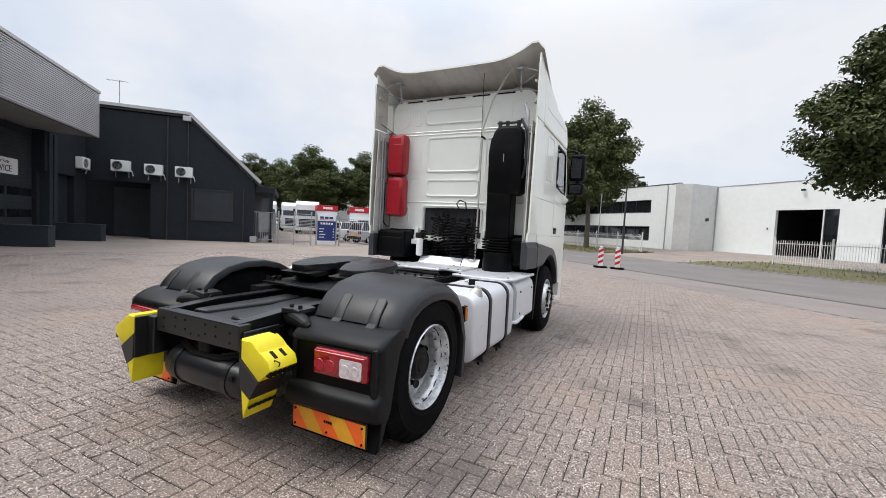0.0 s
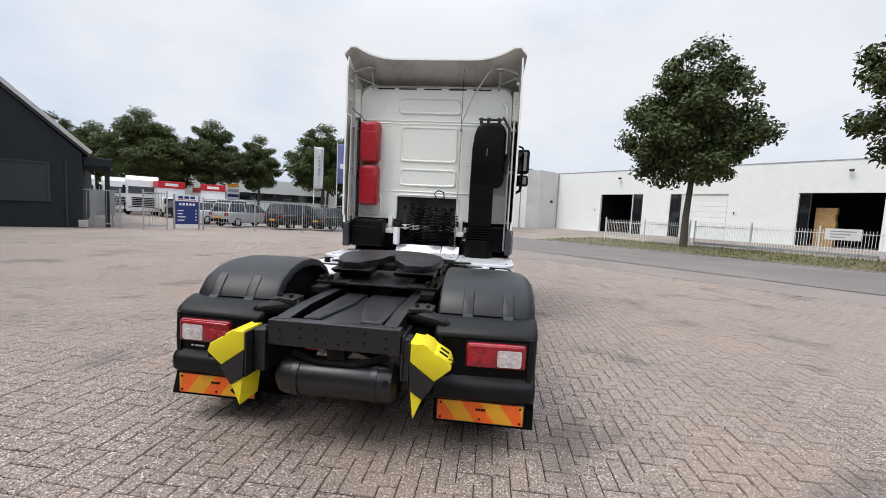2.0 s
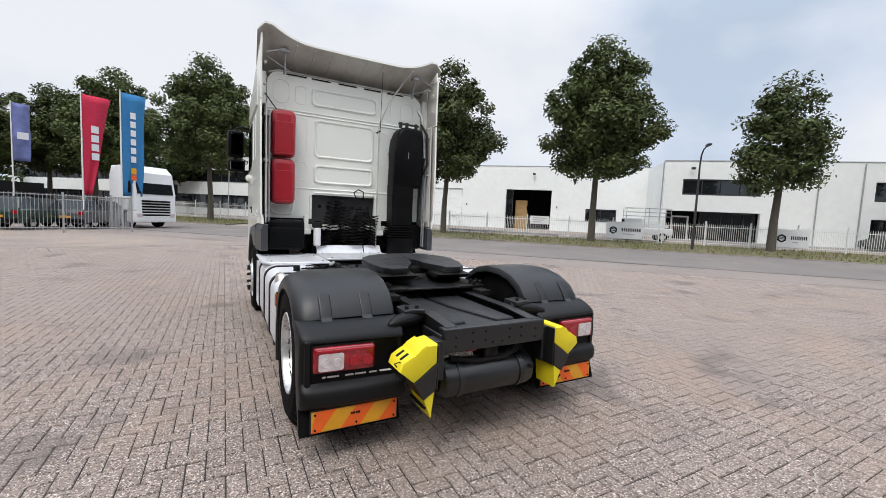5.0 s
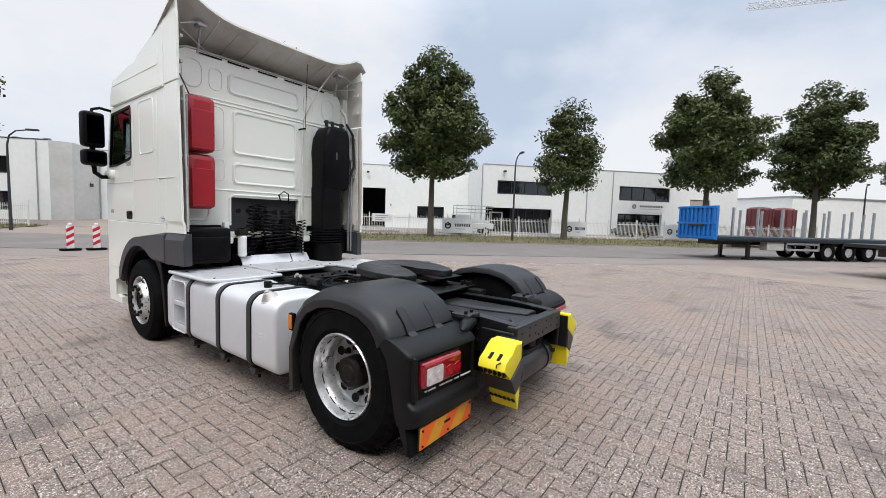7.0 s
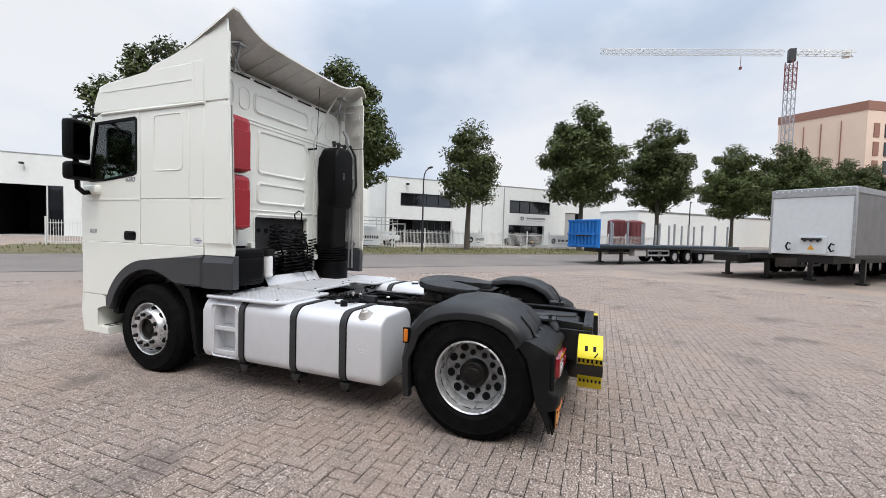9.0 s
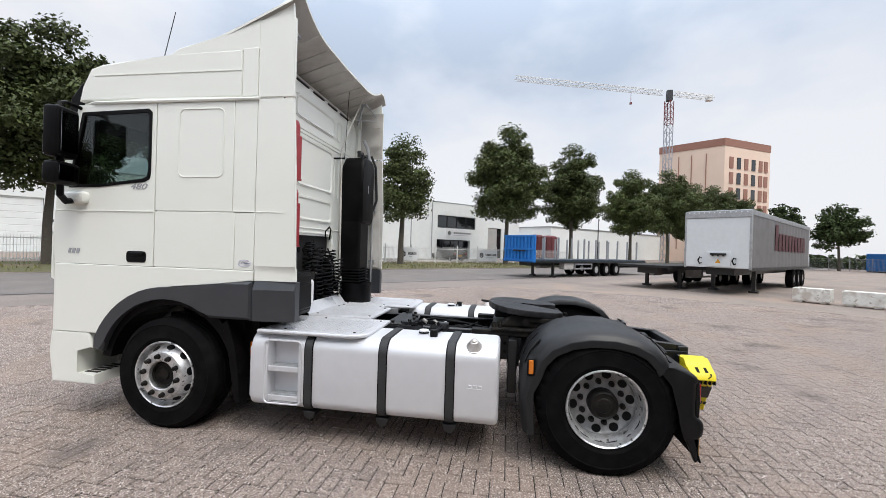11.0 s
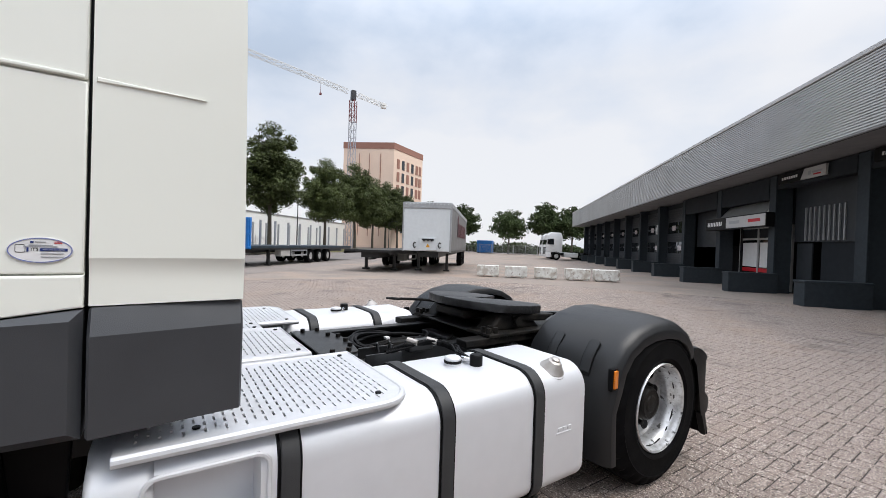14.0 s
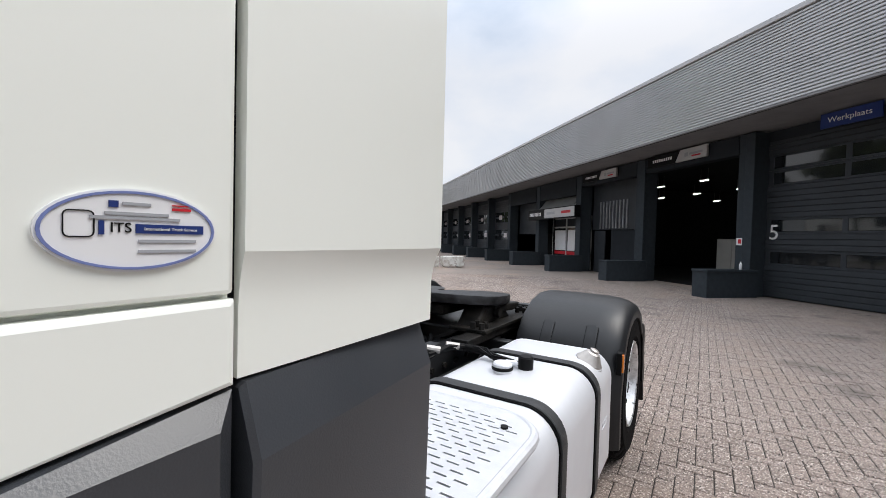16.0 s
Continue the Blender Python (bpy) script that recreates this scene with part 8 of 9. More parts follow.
tube(bm, [(0.20, 0.72, 1.045), (0.42, 0.83, 1.045), (0.60, 0.95, 1.035)], 0.012, 8)
tube(bm, [(0.66 + 0.062 * math.cos(a) - 0.012 * math.sin(a), 0.985 + 0.04 * math.cos(a) + 0.02 * math.sin(a), 1.03) for a in (2 * math.pi * k / 16 for k in range(16))], 0.009, 6, True)
part("release_handle", bm, dirty_metal, fifth)

# air tank and tow coupling under the end beam
bm = bmesh.new()
lathe(bm, [(0.01, -0.40), (0.08, -0.39), (0.115, -0.36), (0.125, -0.33), (0.125, 0.33), (0.115, 0.36), (0.08, 0.39), (0.01, 0.40)], Matrix.Translation((0, -0.74, 0.455)) @ Matrix.Rotation(radians(90), 4, "Y"), 28)
at = part("air_tank", bm, black_metal, truck, "dark grey cylindrical air tank")
at.location.y = -0.03
for x in (-0.25, 0.25):
    bm = bmesh.new()
    lathe(bm, [(0.126, -0.02), (0.132, -0.02), (0.132, 0.02), (0.126, 0.02)], Matrix.Translation((x, -0.74, 0.455)) @ Matrix.Rotation(radians(90), 4, "Y"), 28, True)
    part("tank_band", bm, black_metal, at)
bm = bmesh.new()
cyl(bm, (0.33, -0.862, 0.50), (0.33, -0.875, 0.50), 0.018, 8)
part("drain_plug", bm, dirty_metal, at)
bm = bmesh.new()
box(bm, -0.06, 0.06, -0.86, -0.60, 0.59, 0.69, 0.02)
tube(bm, [(-0.30, -0.80, 0.60), (-0.12, -0.84, 0.575), (0.12, -0.84, 0.575), (0.32, -0.78, 0.62)], 0.022, 8)
part("tow_jaw", bm, dirty_metal, truck)
bm = bmesh.new()
box(bm, -0.20, -0.12, -0.84, -0.80, 0.645, 0.67, 0.006)
part("red_tag", bm, red_plastic, truck)
# suspension arms and back axle
bm = bmesh.new()
tube(bm, [(-0.85, -0.025, 0.505), (0.85, -0.025, 0.505)], 0.085, 14)
lathe(bm, [(0.02, -0.22), (0.16, -0.16), (0.2, 0.0), (0.16, 0.16), (0.02, 0.22)], Matrix.Translation((0, 0, 0.52)) @ Matrix.Rotation(radians(90), 4, "Y"), 20)
part("drive_axle", bm, dirty_metal, truck)
bm = bmesh.new()
tube(bm, [(-0.9, 3.69, 0.47), (-0.6, 3.69, 0.40), (0.6, 3.69, 0.40), (0.9, 3.69, 0.47)], 0.06, 10)
part("front_axle", bm, dirty_metal, truck)
bm = bmesh.new()
box(bm, -0.35, 0.35, 2.95, 4.3, 0.42, 1.05, 0.06)
cyl(bm, (0, 0.2, 0.56), (0, 3.0, 0.62), 0.06, 12)
part("engine_block", bm, dirty_metal, truck)

# unseen bulk added between rails and tanks to keep overhead light off the ground
bm = bmesh.new()
prism(bm, [(0.95, 0.46), (2.95, 0.40), (2.95, 0.82), (2.2, 0.78), (0.95, 0.66)], -0.27, 0.27, "x", 0.04, 3)
part("gearbox", bm, dirty_metal, truck)
for sx in (-1, 1):
    for y0, y1, z in ((0.95, 1.75, 0.66), (1.85, 2.75, 0.62)):
        bm = bmesh.new()
        cyl(bm, (sx * 0.505, y0, z), (sx * 0.505, y1, z), 0.105, 18)
        part("air_reservoir", bm, black_metal, truck)
    bm = bmesh.new()
    box(bm, min(sx * 0.40, sx * 0.60), max(sx * 0.40, sx * 0.60), 0.62, 0.70, 0.35, 0.84, 0.01)
    part("frame_bracket", bm, black_metal, truck)

# fuel tanks
def tank_profile(sx, grow=0.0, x_in=0.62):
    o, i, r, rb = HW + grow, x_in - grow, 0.13, 0.09
    pts = [(i, 0.28 - grow)] + arc(o - rb, 0.28 - grow + rb, rb, -90, 0, 6) + arc(o - r, 0.905 + grow - r, r, 0, 90, 8) + arc(i + r, 0.905 + grow - r, r, 90, 180, 8)
    return [(sx * x, z) for x, z in pts]


def tank_shell(sx, y0, y1, x_in=0.62):
    """A tank body with soft rounded ends."""
    bm = bmesh.new()
    rings = []
    for y, d in ((y0, 0.034), (y0 + 0.003, 0.020), (y0 + 0.010, 0.010), (y0 + 0.020, 0.003), (y0 + 0.034, 0.0), (y1 - 0.034, 0.0), (y1 - 0.020, 0.003), (y1 - 0.010, 0.010), (y1 - 0.003, 0.020), (y1, 0.034)):
        rings.append([bm.verts.new((x, y, z)) for x, z in tank_profile(sx, -d, x_in)])
    for p, q in zip(rings, rings[1:]):
        for i in range(len(p)):
            j = (i + 1) % len(p)
            bm.faces.new((p[i], p[j], q[j], q[i]))
    bm.faces.new(rings[0])
    bm.faces.new(rings[-1])
    return bm


def step_recess(sx, prof, tank):
    """The step section at the tank's front end."""
    bm = bmesh.new()
    prism(bm, prof, 2.375, 2.425, "y")
    prism(bm, prof, 2.705, 2.86, "y", 0.02, 3)
    top = [(sx * 0.7, 0.835)] + [(x, z) for x, z in prof if z > 0.83]
    prism(bm, sorted_ring(top), 2.425, 2.705, "y")
    low = [(x, z) for x, z in prof if z < 0.33] + [(sx * HW, 0.335), (sx * 0.7, 0.335)]
    prism(bm, sorted_ring(low), 2.425, 2.705, "y")
    box(bm, min(sx * 0.64, sx * 1.10), max(sx * 0.64, sx * 1.10), 2.425, 2.705, 0.33, 0.84)
    stp = part("step_box", bm, alu, tank, "aluminium step recess", smooth=40)
    bm = bmesh.new()
    lo = [(HW + 0.002, *p) for p in rounded(2.40, 2.73, 0.32, 0.85, 0.04)]
    tube(bm, [(sx * x, y, z) for x, y, z in lo], 0.008, 6, True)
    part("recess_rim", bm, alu, stp)
    for z in (0.585, 0.34):
        bm = bmesh.new()
        box(bm, min(sx * 1.10, sx * (HW - 0.002)), max(sx * 1.10, sx * (HW - 0.002)), 2.428, 2.702, z, z + 0.045, 0.006)
        part("step_tread", bm, plate_alu, stp)
        for j in range(3):
            x = sx * (1.125 + j * 0.038)
            part("cleat_bar", _slab(x - 0.0125, x + 0.0125, 2.44, 2.69, z + 0.045, z + 0.049), galvanised, stp)


def fuel_tank(sx, y0, y1, straps, step=True):
    prof = tank_profile(sx)
    tank = part("fuel_tank", tank_shell(sx, y0, y1), alu, truck, "bare aluminium fuel tank with black straps", smooth=40)
    if step:
        step_recess(sx, prof, tank)
    for y in straps:
        bm = bmesh.new()
        prism(bm, tank_profile(sx, 0.010, 0.62), y - 0.030, y + 0.030, "y", 0.003, 1)
        s_ = part("strap", bm, strap_rubber, tank, "dark grey rubber-lined strap", smooth=40)
        bm = bmesh.new()
        prism(bm, tank_profile(sx, 0.0055, 0.62), y - 0.038, y + 0.038, "y")
        part("strap_lining", bm, black_plastic, s_, smooth=40)
        bm = bmesh.new()
        prism(bm, [(y - 0.055, 0.268), (y + 0.055, 0.268), (y + 0.045, 0.225), (y + 0.018, 0.198), (y - 0.018, 0.198), (y - 0.045, 0.225)], min(sx * 1.06, sx * 1.20), max(sx * 1.06, sx * 1.20), "x", 0.008)
        part("strap_bracket", bm, black_metal, s_)
        bm = bmesh.new()
        cyl(bm, (sx * 1.14, y, 0.20), (sx * 1.14, y, 0.165), 0.013, 6)
        part("strap_bolt", bm, dirty_metal, s_)
    bm = bmesh.new()
    ax = Matrix.Translation((sx * 1.145, 0.972, 0.875)) @ Matrix.Rotation(radians(sx * 24), 4, "Y")
    lathe(bm, [(0.066, 0.0), (0.066, 0.016), (0.060, 0.022), (0.034, 0.062), (0.022, 0.068), (0.022, 0.078), (0.012, 0.083), (0.0, 0.084)], ax, 28)
    cap = part("filler_cap", bm, dull_cap, tank, "dull metal filler cap")
    bm = bmesh.new()
    lathe(bm, [(0.072, -0.012), (0.072, 0.006), (0.066, 0.010)], ax, 28)
    part("filler_neck", bm, alu, cap)
    bm = bmesh.new()
    lathe(bm, [(0.044, 0.90), (0.044, 0.940), (0.038, 0.946), (0.0, 0.946)], Matrix.Translation((sx * 0.885, 1.435, 0)), 24)
    sender = part("sender_cap", bm, alu, tank)
    bm = bmesh.new()
    lathe(bm, [(0.045, 0.915), (0.047, 0.917), (0.047, 0.928), (0.045, 0.930)], Matrix.Translation((sx * 0.885, 1.435, 0)), 24)
    part("cap_seal", bm, ink_shade_black, sender)
    bm = bmesh.new()
    lathe(bm, [(0.034, 0.90), (0.034, 0.955), (0.029, 0.962), (0.0, 0.962)], Matrix.Translation((sx * 0.955, 1.335, 0)), 20)
    vent = part("vent_cap", bm, ink_shade_black, tank)
    bm = bmesh.new()
    tube(bm, [(sx * 0.925, 1.345, 0.925), (sx * 0.895, 1.362, 0.925), (sx * 0.87, 1.365, 0.928)], [0.012, 0.016, 0.011], 10)
    part("braided_fitting", bm, chrome, vent)
    bm = bmesh.new()
    for i in range(3):
        box(bm, min(sx * (HW - 0.001), sx * (HW + 0.003)), max(sx * (HW - 0.001), sx * (HW + 0.003)), 0.90 + i * 0.038, 0.928 + i * 0.038, 0.585, 0.605, 0.002, 1)
    box(bm, min(sx * (HW - 0.001), sx * (HW + 0.003)), max(sx * (HW - 0.001), sx * (HW + 0.003)), 0.90, 1.015, 0.572, 0.577)
    part("embossed_mark", bm, alu, tank)
    return tank


def sorted_ring(pts):
    cx = sum(p[0] for p in pts) / len(pts)
    cz = sum(p[1] for p in pts) / len(pts)
    return sorted(pts, key=lambda p: math.atan2(p[1] - cz, p[0] - cx))


fuel_tank(-1, 0.77, 2.37, (2.335, 1.70, 1.15))
fuel_tank(1, 0.77, 1.95, (1.70, 1.15), False)
bm = bmesh.new()
prism(bm, [(x, z) for x, z in tank_profile(1, -0.004) if z > 0.5] + [(0.63, 0.40), (1.20, 0.40), (1.236, 0.44)][::1], 2.08, 2.84, "y", 0.02, 3)
side_box = part("additive_tank", bm, alu, truck, "silver additive tank ahead of the fuel tank", smooth=40)
for y, z in ((2.20, 0.76), (2.72, 0.76), (2.20, 0.50)):
    bm = bmesh.new()
    cyl(bm, (1.232, y, z), (1.242, y, z), 0.012, 8)
    part("cover_screw", bm, dirty_metal, side_box)
bm = bmesh.new()
tube(bm, [(0.9, 2.02, 0.42), (1.20, 2.02, 0.42), (1.235, 2.06, 0.42), (1.235, 2.34, 0.44), (1.20, 2.38, 0.44)], 0.022, 8)
part("foot_rail", bm, alu, side_box)
# black fill added in place of the shade between the two tanks
bm = bmesh.new()
box(bm, 0.60, 1.16, 1.96, 2.07, 0.36, 0.86, 0.01)
part("gap_panel", bm, black_plastic, side_box)


# perforated walkway plates
def slotted_plate(x0, x1, y0, y1, z, sx=0, corner=0.0):
    """A plate with rows of real slots; sx names the side whose rear corner is rounded."""
    b = bmesh.new()
    t = 0.006
    edge, slit, row = 0.045, 0.007, 0.029
    rows = int((y1 - y0 - 0.09) / row)
    row = (y1 - y0 - 0.09) / rows

    def ends(y):
        d = 0.0
        if sx and y < y0 + corner:
            d = corner - math.sqrt(max(0.0, corner ** 2 - (y0 + corner - y) ** 2))
        return (x0 + d if sx < 0 else x0), (x1 - d if sx > 0 else x1)

    for k in range(6):
        ya, yb = y0 + k * 0.0075, y0 + (k + 1) * 0.0075
        box(b, *ends((ya + yb) / 2), ya, yb, z, z + t)
    box(b, x0, x1, y1 - 0.045, y1, z, z + t)
    for r in range(rows):
        ya = y0 + 0.045 + r * row
        l_, r_ = ends(ya + row / 2)
        box(b, l_, r_, ya, ya + row - slit, z, z + t)
        x = l_
        nxt = x0 + edge + (0.028 if r % 2 else 0.0)
        while nxt < r_ - edge - 0.036:
            if nxt > l_ + edge * 0.6:
                box(b, x, nxt, ya + row - slit, ya + row, z, z + t)
                x = nxt + 0.036
            nxt += 0.056
        box(b, x, r_, ya + row - slit, ya + row, z, z + t)
    return b


def plate_edge(pts, z, parent):
    """A rolled edge that follows the plate's outline."""
    b = bmesh.new()
    tube(b, [(x, y, z - 0.004) for x, y in pts], 0.017, 10)
    return part("plate_rim", b, plate_alu, parent)


for sx in (-1, 1):
    x0, x1 = (-1.225, -0.50) if sx < 0 else (0.50, 1.225)
    wp = part("walkway_plate", slotted_plate(x0, x1, 1.865, 2.80, 0.925, sx, 0.14), plate_alu, truck, "perforated aluminium walkway plate", smooth=None)
    o_, i_ = sx * 1.225, sx * 0.50
    plate_edge([(i_, 2.80), (i_, 1.865)] + [(o_ - sx * (0.14 - 0.14 * math.sin(radians(a))), 2.005 - 0.14 * math.cos(radians(a))) for a in range(0, 91, 15)] + [(o_, 2.80)], 0.922, wp)
    for x, y in ((o_ - sx * 0.09, 1.98), (o_ - sx * 0.09, 2.6), (i_ + sx * 0.06, 1.93), (i_ + sx * 0.06, 2.5)):
        bm = bmesh.new()
        cyl(bm, (x, y, 0.93), (x, y, 0.937), 0.012, 8)
        part("plate_rivet", bm, ink_shade_black, wp)
for x0, x1, y0 in ((-0.470, 0.20, 2.06), (0.215, 0.470, 2.16)):
    wp = part("walkway_plate", slotted_plate(x0, x1, y0, 2.72, 0.942), plate_alu, truck, "perforated aluminium walkway plate", smooth=None)
    plate_edge([(x0, 2.72), (x0, y0), (x1, y0), (x1, 2.72)], 0.939, wp)
    for x in (x0 + 0.06, x1 - 0.06):
        for y in (y0 + 0.04, 2.66):
            bm = bmesh.new()
            cyl(bm, (x, y, 0.947), (x, y, 0.954), 0.012, 8)
            part("plate_rivet", bm, ink_shade_black, wp)
    bm = bmesh.new()
    prism(bm, [(2.72, 0.942), (2.80, 1.05), (2.806, 1.046), (2.73, 0.938)], x0, x1, "x")
    part("plate_upstand", bm, plate_alu, wp)


# wheels
def tyre(ax, R, w, drive):
    """A tyre with sidewall ribs; the drive axle's shoulders are cut into lugs."""
    b = bmesh.new()
    prof = [(0.286, -0.012), (0.296, 0.0), (0.318, 0.010), (0.326, 0.016), (0.334, 0.013), (0.39, 0.016), (0.43, 0.012), (0.437, 0.016), (0.445, 0.010),
            (R - 0.034, -0.006), (R - 0.016, -0.018), (R - 0.003, -0.034)]
    shoulder = {9, 10, 11}
    for i in range(5):
        c = -0.05 - i * 0.047
        prof += [(R, c + 0.010), (R, c - 0.020), (R - 0.013, c - 0.023), (R - 0.013, c - 0.032)]
    prof += [(R - 0.004, -w + 0.03), (R - 0.03, -w + 0.01), (0.42, -w), (0.29, -w + 0.01)]
    seg = 120 if drive else 72
    rings = []
    for n, (r, h) in enumerate(prof):
        ring = []
        for k in range(seg):
            cut = 0.011 if drive and n in shoulder and k % 4 == 0 else 0.0
            a_ = 2 * math.pi * k / seg
            ring.append(b.verts.new(ax @ Vector(((r - cut) * math.cos(a_), (r - cut) * math.sin(a_), h - cut * 0.7))))
        rings.append(ring)
    for p, q in zip(rings, rings[1:] + rings[:1]):
        for k in range(seg):
            b.faces.new((p[k], p[(k + 1) % seg], q[(k + 1) % seg], q[k]))
    return b


def wheel(sx, y, z, radius, front, x_out):
    ax = Matrix.Translation((sx * x_out, y, z)) @ Matrix.Rotation(radians(90 * sx), 4, "Y")
    wh = part("wheel", tyre(ax, radius, 0.29, not front), rubber, truck, "black truck tyre on a silver steel rim", smooth=28)
    bm = bmesh.new()
    if front:
        lathe(bm, [(0.286, -0.03), (0.293, 0.004), (0.287, 0.012), (0.279, 0.006), (0.272, -0.02), (0.266, -0.055), (0.256, -0.062)], ax, 56, False, False)
        nut_r, face = 0.1675, 0.040
    else:
        lathe(bm, [(0.286, -0.03), (0.293, 0.004), (0.287, 0.012), (0.277, 0.004), (0.268, -0.03), (0.266, -0.05), (0.257, -0.062), (0.252, -0.10), (0.250, -0.135)], ax, 56, False, False)
        nut_r, face = 0.160, -0.166
    part("rim", bm, rim_silver, wh, "scuffed silver steel rim", smooth=35)
    bm = bmesh.new()
    if front:
        lathe(bm, [(0.257, -0.062), (0.248, -0.050), (0.226, -0.008), (0.210, 0.028), (0.202, 0.038), (0.192, 0.040), (0.128, 0.040), (0.121, 0.034), (0.118, -0.03)], ax, 56, False, False)
    else:
        lathe(bm, [(0.251, -0.13), (0.246, -0.145), (0.234, -0.156), (0.19, -0.166), (0.12, -0.166), (0.11, -0.16)], ax, 56, False, False)
    part("wheel_disc", bm, rim_silver if front else dish_shade_steel, wh, "silver wheel disc" if front else "dirty steel wheel disc, greyed for the shade in its dish", smooth=35)
    if not front:
        rr = random.Random(5)
        a = 0.0
        while a < 350:
            span = rr.uniform(5, 22)
            bm = bmesh.new()
            arc_ = [(0.2655 + rr.uniform(-0.0015, 0.0015), radians(a + span * k / 4)) for k in range(5)]
            tube(bm, [tuple(ax @ Vector((r_ * math.cos(q), r_ * math.sin(q), -0.046))) for r_, q in arc_], [0.002, 0.005, 0.0042, 0.005, 0.002], 6)
            part("paint_chip", bm, ink_shade_black, wh)
            a += span + rr.uniform(2, 16)
    bm = bmesh.new()
    if front:
        lathe(bm, [(0.117, -0.03), (0.112, 0.012), (0.104, 0.02), (0.098, 0.012), (0.094, -0.004), (0.05, -0.004), (0.045, 0.008), (0.0, 0.010)], ax, 36)
    else:
        lathe(bm, [(0.112, -0.165), (0.112, -0.085), (0.104, -0.068), (0.094, -0.060), (0.088, -0.066), (0.06, -0.066), (0.05, -0.058), (0.0, -0.056)], ax, 36)
    part("hub", bm, dirty_metal, wh, "dark greasy wheel hub")
    for k in range(10):
        a = 2 * math.pi * k / 10 + 0.16
        bm = bmesh.new()
        p = Matrix.Translation((nut_r * math.cos(a), nut_r * math.sin(a), face))
        lathe(bm, [(0.024, 0.0), (0.024, 0.006), (0.0185, 0.008), (0.0185, 0.030), (0.014, 0.036), (0.0, 0.037)], ax @ p, 8)
        part("wheel_nut", bm, dirty_metal, wh)
    # black discs stand in for the shaded depth of the vent holes
    for k in range(10):
        a = 2 * math.pi * (k + 0.5) / 10 + 0.16
        rr, d, tilt = (0.236, -0.026, 62) if front else (0.2135, -0.1605, -14)
        bm = bmesh.new()
        p = Matrix.Rotation(a, 4, "Z") @ Matrix.Translation((rr, 0, d)) @ Matrix.Rotation(radians(tilt), 4, "Y") @ Matrix.Diagonal((0.8 if front else 0.92, 1, 1, 1))
        lathe(bm, [(0.0, 0.003), (0.029, 0.003), (0.033, 0.006), (0.036, 0.001), (0.036, -0.012)], ax @ p, 18)
        part("vent_hole", bm, ink_shade_black, wh)
    return wh


for sx in (-1, 1):
    wheel(sx, 3.69, 0.478, 0.492, True, 1.222)
    wheel(sx, -0.025, 0.505, 0.512, False, 1.222)
    wheel(sx, -0.025, 0.505, 0.512, False, 0.905)


# rear mudguards with lamps and flaps
GUARD = 1.243


def plan(x, y):
    """The mudguard's rear is swept forward towards its outer edge."""
    return y + (0.045 * (x - 0.80) - 0.03 if y < -0.42 else 0.0)


def swept(bm):
    for v in bm.verts:
        v.co.y = plan(abs(v.co.x), v.co.y)
    return bm


